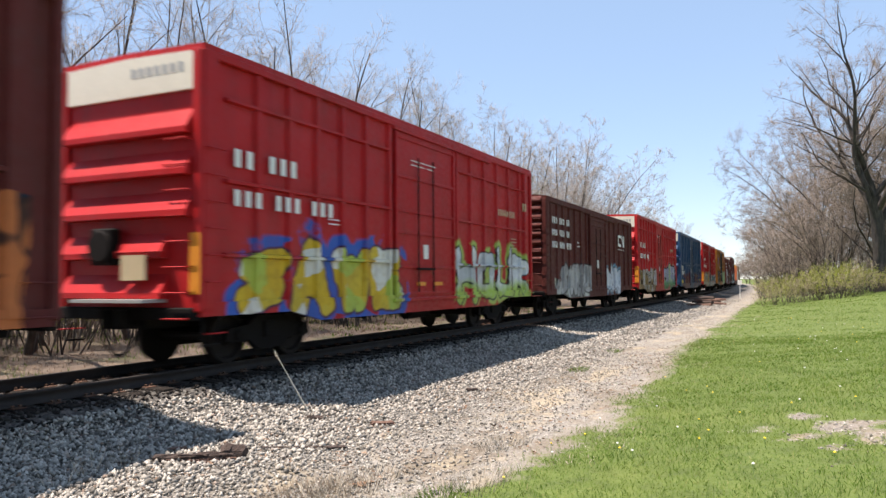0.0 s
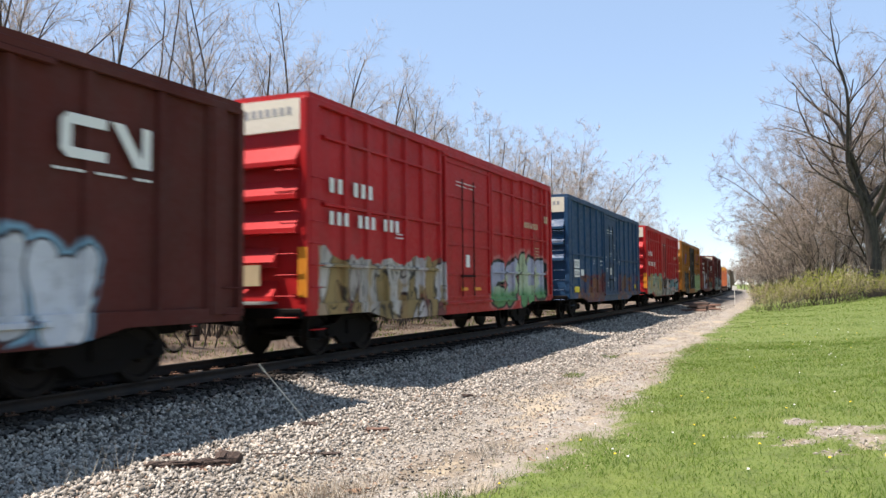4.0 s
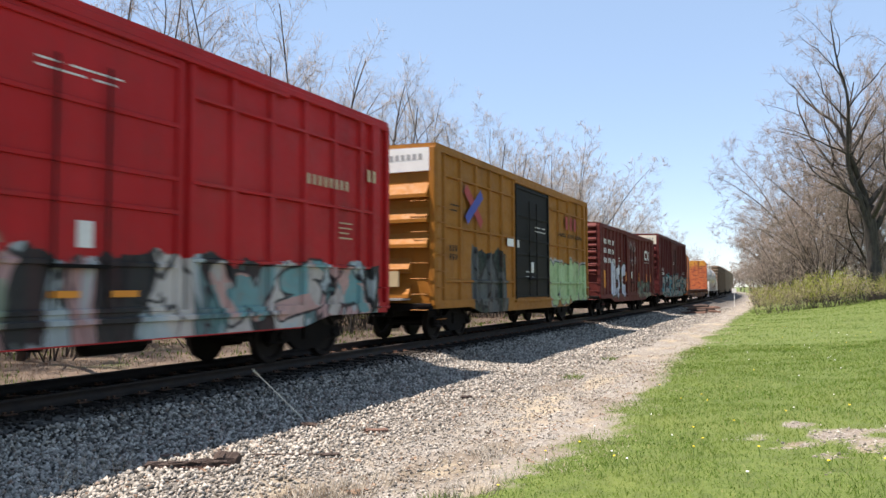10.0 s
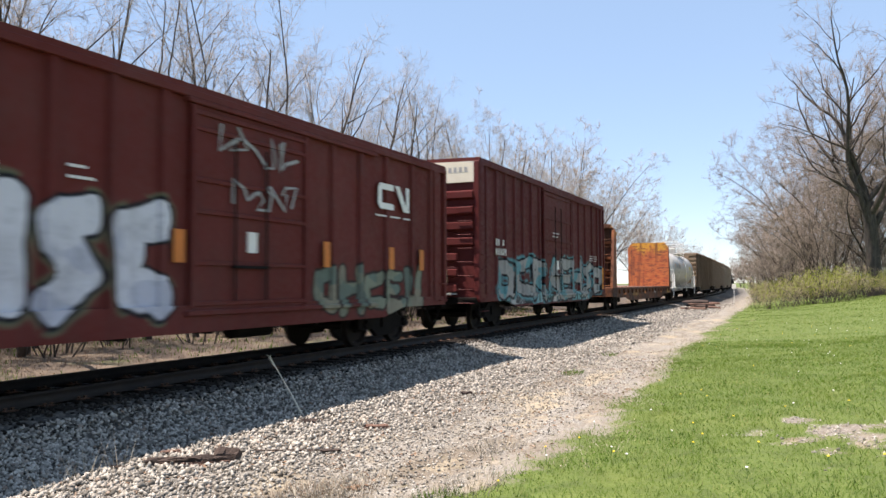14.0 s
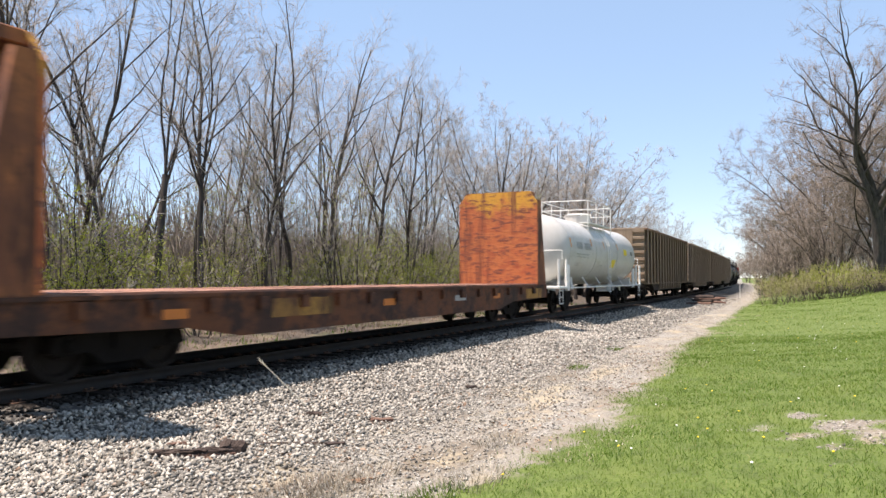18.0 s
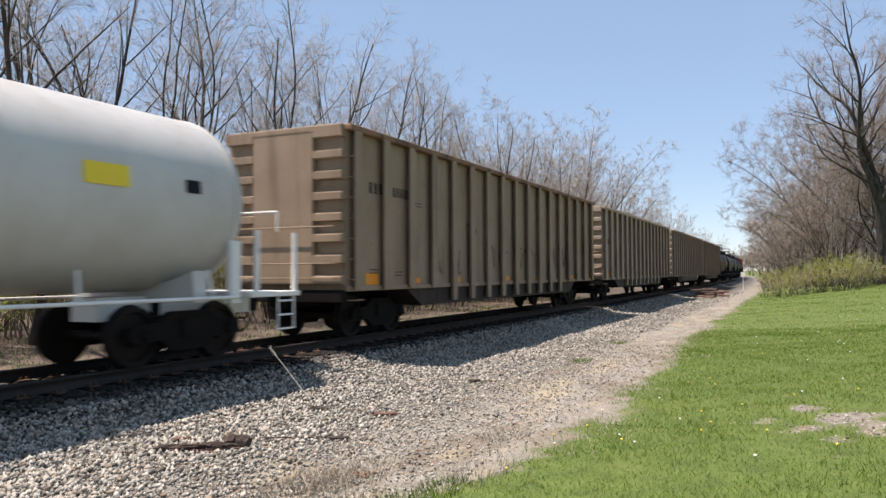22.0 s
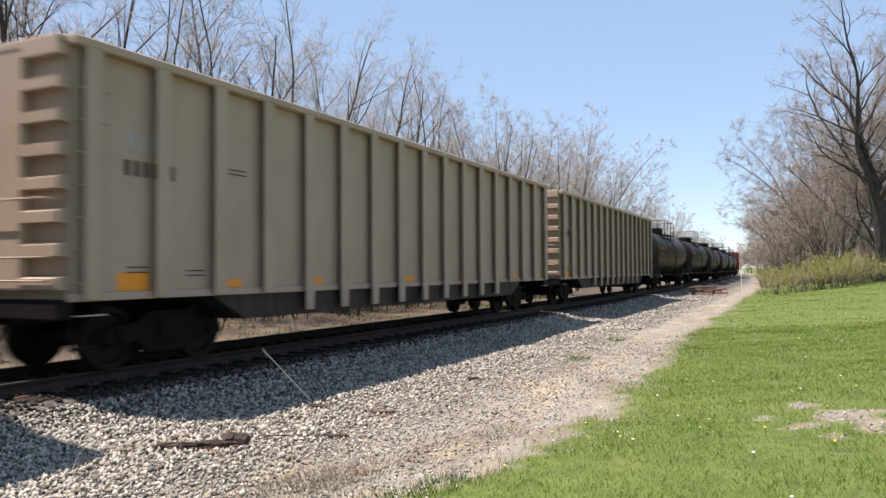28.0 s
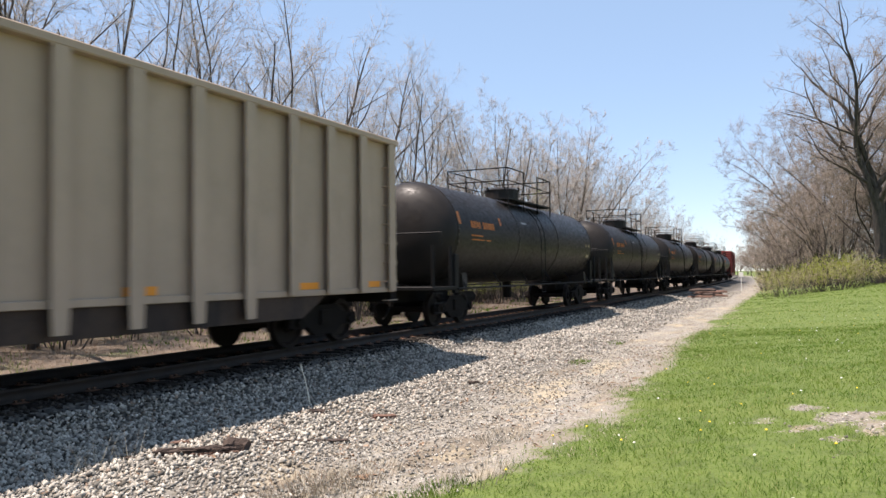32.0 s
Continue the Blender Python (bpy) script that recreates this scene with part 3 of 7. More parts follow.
def forms(y0, y1, z0, z1, kinds, weight, fills, edge, halo, seed, rim=0.05, glow=0.2, low=None, length=15.6):
    return (y0 - length / 2, y1 - length / 2, z0, z1, kinds.split(), weight, fills, edge, halo, seed, rim, glow, low)


def red_car(sprays, works, name, numbers, seed):
    paint = car_paint("red_paint_" + name, RED, 0.22, 0.42, sprays=sprays, works=works)
    car = boxcar("bright red high-cube boxcar with cream end panels and sprayed lettering", 15.58, 5.18, paint, WFP, (6.1, 9.3), (1.85, 3.05, 4.38), "bold", top_mat=CREAM_PAINT)
    L = 15.58
    marks(car, ["HF OEH"], 0.3, 0.24, 0.06, 0.72, 3.3, L, WHITE_PAINT)
    marks(car, [numbers], 0.27, 0.22, 0.05, 0.72, 2.66, L, WHITE_PAINT)
    marks(car, ["--- -------", "------ ---"], 0.07, 0.1, 0.02, 6.9, 4.25, L, WHITE_PAINT, 1.565)
    marks(car, ["IOFEOHIO"], 0.2, 0.14, 0.05, 12.5, 3.4, L, TAN_PAINT)
    marks(car, ["OH"], 0.26, 0.18, 0.04, 14.65, 3.7, L, TAN_PAINT, 1.61)
    marks(car, ["---", "---"], 0.06, 0.11, 0.02, 3.42, 2.6, L, WHITE_PAINT)
    marks(car, ["----", "----", "---", "----"], 0.07, 0.1, 0.02, 13.6, 2.7, L, TAN_PAINT)
    for y in (7.1, 8.05):
        plate(car, y, 1.3, 0.45, 0.09, L, YELLOW_PAINT, 1.605)
    one_box("stencil_panel", car, YELLOW_PAINT, 1.4, 1.61, -L / 2 - 0.085, -L / 2 - 0.08, 1.23, 2.18)
    return car


WB = [(0.55, 0.53, 0.48), (0.42, 0.4, 0.36), (0.65, 0.63, 0.6), (0.25, 0.24, 0.22), (0.5, 0.5, 0.4)]
TB = [(0.35, 0.25, 0.16), (0.5, 0.45, 0.4), (0.3, 0.2, 0.08), (0.55, 0.5, 0.48), (0.2, 0.05, 0.05)]
MR = [(0.14, 0.06, 0.09), (0.05, 0.09, 0.2), (0.22, 0.06, 0.05), (0.07, 0.13, 0.26), (0.05, 0.11, 0.23), (0.28, 0.1, 0.04)]
PD = [(0.03, 0.03, 0.03), (0.5, 0.3, 0.28), (0.4, 0.45, 0.45), (0.55, 0.5, 0.45), (0.1, 0.2, 0.2)]
DG = [(0.02, 0.035, 0.03), (0.04, 0.06, 0.05), (0.1, 0.11, 0.11), (0.03, 0.05, 0.04)]
TW = [(0.2, 0.48, 0.5), (0.6, 0.58, 0.54), (0.03, 0.03, 0.035), (0.3, 0.55, 0.56), (0.5, 0.5, 0.48), (0.12, 0.3, 0.3)]
BO = [(0.08, 0.25, 0.5), (0.55, 0.16, 0.05), (0.5, 0.5, 0.5), (0.05, 0.12, 0.3)]

TRAIN = []
# the car already passing at the start
p0 = car_paint("maroon_paint_first", MAROON, 0.4, 0.55, sprays=[spray(9.5, 15.2, 0.8, 2.6, BO, 1, 1.2)])
TRAIN.append((boxcar("dark maroon boxcar with blue and orange sprayed lettering", 15.6, 5.18, p0, BLP, (6.2, 9.4), (2.75,), "plain", top_mat=CREAM_PAINT), -9.3, 15.6))
INK = (0.012, 0.012, 0.016)
LIME, SKY, COAL = (0.4, 0.55, 0.1), (0.03, 0.1, 0.4), (0.07, 0.02, 0.05)
c1 = red_car([], [forms(0.75, 6.4, 0.7, 2.25, "snake tent zig comb", 0.24, [(0.62, 0.4, 0.025), (0.66, 0.64, 0.56), (0.42, 0.5, 0.08), (0.62, 0.4, 0.025), (0.6, 0.42, 0.04)], COAL, SKY, 2, 0.05, 0.24),
                  forms(9.4, 15.3, 0.72, 2.55, "bridge ring cup flag", 0.2, [(0.62, 0.64, 0.65), (0.7, 0.7, 0.68), (0.5, 0.53, 0.55)], INK, (0.34, 0.46, 0.1), 3, 0.045, 0.12, LIME)], "a", "EOO OEI EHI", 1)
TRAIN.append((c1, 8.78, 15.58))
p2 = car_paint("brown_paint", (0.08, 0.0155, 0.011), 0.5, 0.6, sprays=[spray(1.3, 6.3, 0.72, 1.5, WB, 5, 1.1)], works=[forms(1.9, 6.5, 0.74, 2.3, "snake gate bridge ring", 0.25, [(0.36, 0.35, 0.33), (0.46, 0.44, 0.41), (0.28, 0.27, 0.26)], (0.035, 0.03, 0.03), None, 5), forms(9.5, 12.7, 0.75, 2.2, "tent gate zig", 0.2, [(0.55, 0.57, 0.6), (0.62, 0.62, 0.62)], (0.05, 0.04, 0.04), (0.2, 0.4, 0.52), 6, 0.04, 0.06)])
c2 = boxcar("dark brown boxcar with many end ribs and white lettering", 15.4, 4.52, p2, CNP, (6.3, 9.3), (), "fine", peak=0.16)
for i, row in enumerate((["OFE EOI EF"], ["HEI OFH EI"], ["OHE OIE OOI"])):
    marks(c2, row, 0.24, 0.19, 0.05, 0.72, 3.55 - i * 0.46, 15.4, WHITE_PAINT)
TRAIN.append((c2, 26.07, 15.4))
c3 = red_car([spray(0.4, 6.2, 0.68, 2.15, TB, 7)], [forms(9.2, 14.9, 0.7, 2.55, "hook snake gate ring", 0.3, [(0.4, 0.46, 0.28), (0.4, 0.4, 0.5), (0.44, 0.5, 0.34), (0.36, 0.36, 0.46)], (0.015, 0.018, 0.016), (0.5, 0.14, 0.13), 8, 0.09, 0.1, (0.08, 0.26, 0.1))], "b", "EOO OEO OHO", 2)
TRAIN.append((c3, 43.35, 15.58))
p4 = car_paint("blue_paint", (0.014, 0.052, 0.112), 0.25, 0.42, sprays=[spray(0.9, 6.3, 0.66, 1.3, MR, 9, 0.8), spray(9.5, 15.2, 0.7, 1.3, MR, 10, 0.7)],
               works=[forms(1.9, 6.3, 0.7, 1.95, "snake gate ring zig", 0.19, [(0.1, 0.045, 0.06), (0.04, 0.06, 0.13), (0.2, 0.07, 0.03), (0.13, 0.025, 0.03)], (0.02, 0.03, 0.06), (0.14, 0.03, 0.035), 9, 0.04, 0.12),
                      forms(9.6, 15.0, 0.75, 2.1, "tent zig snake gate comb", 0.17, [(0.1, 0.05, 0.08), (0.16, 0.07, 0.035), (0.05, 0.07, 0.14)], (0.02, 0.03, 0.06), None, 10)])
c4 = boxcar("mid-blue high-cube boxcar with cream end panels and faded sprayed patches", 15.58, 5.18, p4, BLP, (6.4, 9.35), (2.75,), "bold", top_mat=CREAM_PAINT)
for y, z, w, t in ((0.78, 2.16, 0.85, 0.36), (0.78, 1.78, 0.85, 0.32), (1.85, 1.85, 0.5, 0.26)):
    plate(c4, y, z, w, t, 15.58, WHITE_PAINT)
marks(c4, ["FOEH"], 0.24, 0.13, 0.06, 0.85, 2.22, 15.58, GREY_PAINT, 1.587)
marks(c4, ["OEIOE"], 0.2, 0.12, 0.04, 0.82, 1.84, 15.58, GREY_PAINT, 1.587)
plate(c4, 0.8, 1.14, 0.75, 0.24, 15.58, LABEL_YELLOW)
marks(c4, ["---- ----", "--------"], 0.09, 0.12, 0.02, 7.1, 4.1, 15.58, WHITE_PAINT, 1.565)
marks(c4, ["--", "--"], 0.12, 0.2, 0.04, 5.5, 2.5, 15.58, WHITE_PAINT)
for y, z, n_ in ((6.65, 2.75, 2), (7.55, 2.95, 3), (8.45, 2.7, 2), (6.75, 2.2, 3), (8.5, 1.75, 3), (7.0, 1.5, 2), (8.6, 3.4, 2), (14.0, 2.3, 3), (9.8, 2.6, 2), (4.15, 2.5, 2)):
    marks(c4, ["-" * n_, "-" * (n_ - 1)], 0.09, 0.11, 0.02, y, z, 15.58, WHITE_PAINT, 1.585)
plate(c4, 13.9, 1.25, 0.4, 0.2, 15.58, LABEL_YELLOW)
TRAIN.append((c4, 61.4, 15.58))
c5 = red_car([spray(6.4, 15.2, 0.7, 1.95, PD, 12, 1.0)], [forms(0.4, 6.4, 0.72, 2.25, "ring cup hook comb gate ring", 0.24, [(0.42, 0.36, 0.22), (0.48, 0.44, 0.33), (0.26, 0.33, 0.25), (0.45, 0.33, 0.14)], (0.05, 0.05, 0.04), (0.24, 0.31, 0.22), 11, 0.04, 0.12), forms(9.9, 14.8, 0.75, 2.0, "zig snake tent", 0.18, [(0.45, 0.4, 0.36), (0.14, 0.3, 0.3), (0.5, 0.3, 0.26)], INK, None, 12)], "c", "EOO OEI OOO", 3)
TRAIN.append((c5, 79.5, 15.58))
p6 = car_paint("yellow_brown_paint", (0.29, 0.112, 0.014), 0.3, 0.5, sprays=[spray(2.6, 5.4, 0.66, 2.6, DG, 13, 1.3)], works=[forms(9.9, 15.4, 0.72, 2.6, "zig gate cup tent", 0.34, [(0.34, 0.47, 0.24), (0.38, 0.52, 0.28), (0.31, 0.44, 0.22)], (0.03, 0.04, 0.035), (0.4, 0.42, 0.42), 14, 0.045, 0.07)])
c6 = boxcar("mustard-yellow boxcar with a wide black double door", 15.58, 5.18, p6, YLP, (6.1, 9.75), (1.6, 3.05, 4.4), "bold", door_mat=BLACK_PAINT, top_mat=WHITE_PAINT)
L = 15.58
bm = bmesh.new()
for i, (a, b_) in enumerate((((1.9, 4.22), (3.1, 3.25)), ((3.1, 4.15), (1.95, 3.3)))):
    d = Vector((0, b_[0] - a[0], b_[1] - a[1])).normalized()
    nrm = Vector((0, -d.z, d.y)) * 0.15
    A, B = Vector((1.6 + i * 0.004, a[0] - L / 2, a[1])), Vector((1.6 + i * 0.004, b_[0] - L / 2, b_[1]))
    bm.faces.new([bm.verts.new(p) for p in (A + nrm, A - nrm, B - nrm, B + nrm)]).material_index = i
part("emblem", bm, [RED_PAINT, BLUE_PAINT], c6, "crossed red and blue stripes")
marks(c6, ["I-IOEOE OOFOEF OEIEOIE"], 0.15, 0.12, 0.05, 11.0, 3.42, L, BLACK_PAINT)
marks(c6, ["FFH"], 0.52, 0.5, 0.12, 12.1, 3.75, L, RED_PAINT)
marks(c6, ["---- ---", "--------"], 0.1, 0.12, 0.03, 8.2, 3.5, L, WHITE_PAINT, 1.565)
marks(c6, ["-- --", "--  -"], 0.12, 0.13, 0.04, 7.2, 1.9, L, WHITE_PAINT, 1.565)
marks(c6, ["OEI", "OOH"], 0.16, 0.14, 0.05, 0.85, 2.4, L, BLACK_PAINT)
marks(c6, ["----", "---"], 0.1, 0.12, 0.03, 0.9, 3.6, L, BLACK_PAINT)
for y, w in ((5.3, 0.6), (6.15, 0.28)):
    plate(c6, y, 2.75, w, 0.25, L, WHITE_PAINT)
TRAIN.append((c6, 97.56, 15.58))
p7 = car_paint("brown_red_paint", (0.105, 0.018, 0.014), 0.45, 0.58, works=[forms(2.55, 6.0, 0.72, 2.75, "cup snake hook", 0.27, [(0.5, 0.51, 0.58), (0.58, 0.58, 0.62), (0.46, 0.47, 0.54)], INK, (0.12, 0.13, 0.08), 15, 0.06, 0.04), forms(9.6, 14.2, 0.74, 1.95, "ring bridge hook comb cup", 0.13, [(0.2, 0.22, 0.16), (0.13, 0.17, 0.14), (0.24, 0.22, 0.16)], (0.025, 0.02, 0.018), None, 16, 0.05)])
c7 = boxcar("rust-brown boxcar with many end ribs and sprayed silver lettering", 15.5, 4.52, p7, CNP, (6.35, 9.35), (), "fine", trim_mat=p7, peak=0.16)
for i, row in enumerate((["OFE EOI EF"], ["HEI OFH EI"], ["OHE OIE OOI"])):
    marks(c7, row, 0.24, 0.19, 0.05, 0.72, 3.55 - i * 0.46, 15.5, WHITE_PAINT)
plate(c7, 0.7, 1.4, 0.3, 0.85, 15.5, YELLOW_PAINT)
for y in (6.0, 9.9, 12.5, 14.0):
    plate(c7, y, 1.75, 0.22, 0.5, 15.5, ORANGE_PAINT)
for q, (yy, z, w, t) in enumerate(((7.0, 3.35, 1.9, 0.75), (7.3, 2.6, 1.7, 0.6))):
    rng = random.Random(q + 40)
    bm = scrawl([(yy + w * k / 17 + rng.uniform(-0.2, 0.2) - 7.75, z + t * rng.random()) for k in range(18)], 1.61, 0.03)
    part("sprayed_tag", bm, GREY_PAINT, c7, "pale sprayed scrawl")
TRAIN.append((c7, 115.63, 15.5))
for c, L in ((c2, 15.4), (c7, 15.5)):
    bm = bmesh.new()
    o = -L / 2
    prism(bm, [(p + o, q) for p, q in ((12.7, 3.68), (12.1, 3.68), (12.0, 3.58), (12.0, 3.2), (12.1, 3.1), (12.7, 3.1), (12.7, 3.24), (12.16, 3.24), (12.16, 3.54), (12.7, 3.54))], "x", 1.582, 1.586)
    prism(bm, [(p + o, q) for p, q in ((12.78, 3.68), (13.18, 3.1), (13.46, 3.1), (13.46, 3.68), (13.3, 3.68), (13.3, 3.22), (12.98, 3.68))], "x", 1.582, 1.586)
    part("emblem", bm, WHITE_PAINT, c, "white angular emblem")
    marks(c, ["--- --- --"], 0.09, 0.13, 0.03, 11.9, 2.9, L, WHITE_PAINT)
    marks(c, ["--", "---"], 0.1, 0.12, 0.02, 4.2, 2.9, L, WHITE_PAINT)
p8 = car_paint("maroon_paint", (0.085, 0.013, 0.012), 0.35, 0.55, sprays=[spray(1.4, 15.3, 0.74, 1.2, TW, 17, 1.3)], works=[forms(1.2, 15.2, 0.74, 2.5, "ring hook flag tent comb bridge snake ring", 0.19, [(0.32, 0.31, 0.29), (0.37, 0.35, 0.32), (0.11, 0.28, 0.3), (0.3, 0.3, 0.28)], INK, (0.1, 0.27, 0.29), 17, 0.08, 0.08)])
c8 = boxcar("maroon high-cube boxcar with pale end panels and teal sprayed lettering", 15.9, 5.15, p8, CNP[:-1] + [15.7], (6.2, 10.0), (), "plain", top_mat=CREAM_PAINT)
marks(c8, ["----  ----", "----  ----", "----  ---"], 0.07, 0.12, 0.02, 13.0, 2.6, 15.9, WHITE_PAINT)
marks(c8, ["HE O", "OEIOH"], 0.2, 0.15, 0.05, 1.3, 2.6, 15.9, WHITE_PAINT)
marks(c8, ["-----", "----"], 0.09, 0.15, 0.03, 7.4, 3.3, 15.9, WHITE_PAINT, 1.565)
plate(c8, 15.35, 1.15, 0.2, 1.0, 15.9, YELLOW_PAINT, 1.605)
TRAIN.append((c8, 133.5, 15.9))


# ---- bulkhead flat car ----
def rusty(name, base, rust, amount=0.5, streak=0.45):
    m, n, l, b = material(name, 0.8)
    co = n.new("ShaderNodeTexCoord").outputs["Object"]
    a = grain(n, l, co, 1.1, 8, 0.72, (1, 1, streak))
    f = grain(n, l, co, 7.0, 8, 0.75)
    dark = grain(n, l, co, 1.9, 6, 0.7, (1, 1, streak * 0.6))
    mid = tuple((x + y) / 2 for x, y in zip(base, rust))
    c = ramp(n, l, a, [(0.56 - amount * 0.2, base), (0.6 - amount * 0.17, mid), (0.65 - amount * 0.15, rust)])
    c = mixed(n, l, ramp(n, l, f, [(0.5, (0, 0, 0)), (0.7, (0.6, 0.6, 0.6))]), c, tuple(v * 0.5 for v in rust))
    c = mixed(n, l, ramp(n, l, dark, [(0.53, (0, 0, 0)), (0.6, (0.8, 0.8, 0.8))]), c, tuple(v * 0.3 for v in rust))
    l.new(c, b.inputs["Base Color"])
    bump(n, l, b, f, 0.4, 0.03)
    return m


MUSTARD = rusty("faded_mustard_paint", (0.36, 0.18, 0.035), (0.12, 0.05, 0.02), 0.45)


def bulkhead_rust():
    """Orange-red rust with flecks lying across, dark runs down it, and old yellow paint left at the top."""
    m, n, l, b = material("rusted_bulkhead", 0.8)
    co = n.new("ShaderNodeTexCoord").outputs["Object"]
    sep = n.new("ShaderNodeSeparateXYZ")
    l.new(co, sep.inputs[0])
    cloud, fine = grain(n, l, co, 1.4, 6, 0.65), grain(n, l, co, 14, 6, 0.7)
    fleck = grain(n, l, co, 5.5, 6, 0.7, (0.45, 1.0, 1.7))
    run = grain(n, l, co, 2.6, 4, 0.6, (1.0, 1.0, 0.08))
    c = ramp(n, l, cloud, [(0.35, (0.42, 0.1, 0.032)), (0.5, (0.48, 0.14, 0.042)), (0.66, (0.32, 0.065, 0.025))])
    left = calc(n, l, "ADD", calc(n, l, "MULTIPLY", calc(n, l, "SUBTRACT", sep.outputs[2], 3.75), 0.34), cloud)
    c = mixed(n, l, ramp(n, l, left, [(0.5, (0, 0, 0)), (0.66, (0.9, 0.9, 0.9))]), c, (0.58, 0.29, 0.03))
    c = mixed(n, l, ramp(n, l, run, [(0.56, (0, 0, 0)), (0.68, (0.8, 0.8, 0.8))]), c, (0.13, 0.035, 0.018))
    c = mixed(n, l, ramp(n, l, fleck, [(0.51, (0, 0, 0)), (0.6, (0.9, 0.9, 0.9))]), c, (0.15, 0.045, 0.028))
    c = mixed(n, l, ramp(n, l, fine, [(0.55, (0, 0, 0)), (0.75, (0.5, 0.5, 0.5))]), c, (0.24, 0.07, 0.03))
    l.new(c, b.inputs["Base Color"])
    bump(n, l, b, fleck, 0.5, 0.03)
    return m


def flat_car():
    L = 21.0
    h = L / 2
    sill, face = rusty("rusted_sill", (0.13, 0.04, 0.012), (0.045, 0.016, 0.008), 0.5, 1.2), bulkhead_rust()
    deck_m = rusty("rusted_deck", (0.34, 0.16, 0.1), (0.2, 0.1, 0.07), 0.4)
    frame_m = rusty("rusted_frame", (0.3, 0.1, 0.032), (0.15, 0.05, 0.022), 0.5)
    # rust darkened in colour to carry the shade behind the braces
    back_m = rusty("shaded_rust", (0.1, 0.042, 0.022), (0.045, 0.02, 0.012), 0.5)
    car = tagged(empty("flat_car"), "rusty brown flat car with tall orange end bulkheads, unloaded", "flat car", "cars of the train")
    for sx in (-1, 1):
        x = sx * 1.5
        bm = bmesh.new()
        prism(bm, [(-h, 1.18), (h, 1.18), (h, 0.72), (h - 3.4, 0.66), (h - 4.6, 0.46), (-h + 4.6, 0.46), (-h + 3.4, 0.66), (-h, 0.72)], "x", min(x, x - sx * 0.06), max(x, x - sx * 0.06))
        part("side_sill", bm, sill, car)
        one_box("sill_flange", car, sill, min(x - sx * 0.1, x + sx * 0.04), max(x - sx * 0.1, x + sx * 0.04), -h, h, 1.12, 1.18)
        for k in range(16):
            y = -h + 1.5 + k * (L - 3) / 15
            bm = bmesh.new()
            for dy in (-0.1, 0.07):
                box(bm, min(x, x + sx * 0.08), max(x, x + sx * 0.08), y + dy, y + dy + 0.03, 0.88, 1.1)
            box(bm, min(x + sx * 0.06, x + sx * 0.09), max(x + sx * 0.06, x + sx * 0.09), y - 0.1, y + 0.1, 0.88, 1.1)
            part("stake_pocket", bm, sill, car)
        for k, y in enumerate((-7.6, -5.1, -1.2, 2.6, 5.4, 8.3)):
            one_box("stencil_panel", car, (ORANGE_PAINT, MUSTARD, ORANGE_PAINT, GREY_PAINT, ORANGE_PAINT, MUSTARD)[k], min(x, x + sx * 0.006), max(x, x + sx * 0.006), y, y + (0.5, 1.9, 0.5, 0.7, 0.5, 1.7)[k], 0.8 if k not in (1, 5) else 0.72, 0.95 if k not in (1, 5) else 1.05)
    for k in range(60):
        w = (L - 1.6) / 60
        y = -h + 0.8 + k * w
        one_box("deck_plank", car, deck_m, -1.46, 1.46, y + 0.008, y + w - 0.008, 1.15, 1.21 + 0.008 * random.Random(k).random())
    one_box("centre_sill", car, STEEL, -0.35, 0.35, -h + 0.1, h - 0.1, 0.55, 1.1)
    for k in range(9):
        y = -h + 2 + k * (L - 4) / 8
        one_box("cross_bearer", car, STEEL, -1.44, 1.44, y - 0.08, y + 0.08, 0.75, 1.12)
    for sign in (-1, 1):
        ye = sign * h
        b = bmesh.new()
        inner = ye - sign * 0.98
        prism(b, [(-1.5, 1.2), (1.5, 1.2), (1.5, 4.1), (1.22, 4.5), (-1.22, 4.5), (-1.5, 4.1)], "y", inner, inner + sign * 0.09)
        bulk = part("bulkhead", b, face, car, "rust-streaked orange steel bulkhead")
        # thin sheet added for the deep shade between the braces
        one_box("back_plate", bulk, back_m, -1.4, 1.4, min(inner + sign * 0.09, inner + sign * 0.1), max(inner + sign * 0.09, inner + sign * 0.1), 1.2, 4.3, 0, "rusty back of the bulkhead, coloured dark for the shade between braces")
        for x in (-1.42, -0.62, 0.62, 1.42):
            bm = bmesh.new()
            top = 4.2 if abs(x) > 1 else 4.42
            prism(bm, [(inner + sign * 0.09, 1.0), (ye, 1.0), (ye - sign * 0.02, 1.35), (inner + sign * 0.42, top), (inner + sign * 0.09, top)] if abs(x) > 1 else
                  [(ye - sign * 0.25, 1.0), (ye - sign * 0.05, 1.0), (inner + sign * 0.42, top), (inner + sign * 0.26, top)], "x", x - 0.07, x + 0.07)
            part("brace", bm, frame_m, bulk)
        one_box("top_beam", bulk, frame_m, -1.25, 1.25, min(inner + sign * 0.09, inner + sign * 0.5), max(inner + sign * 0.09, inner + sign * 0.5), 4.3, 4.5, 0.02)
        for z in (1.95, 2.75, 3.55):
            one_box("cross_beam", bulk, frame_m, -1.36, 1.36, min(inner + sign * 0.09, inner + sign * 0.25), max(inner + sign * 0.09, inner + sign * 0.25), z - 0.07, z + 0.07)
        for k in range(7):
            grab(bulk, (0.9, ye - sign * (0.02 + 0.08 * k), 1.3 + k * 0.4), (1.34, ye - sign * (0.02 + 0.08 * k), 1.3 + k * 0.4), (0, sign * 0.1, 0), 0.013, frame_m)
        one_box("end_sill", car, sill, -1.5, 1.5, ye - 0.1, ye + 0.1, 0.72, 1.2, 0.02)
    running_gear(car, L, 2.6)
    return car, L


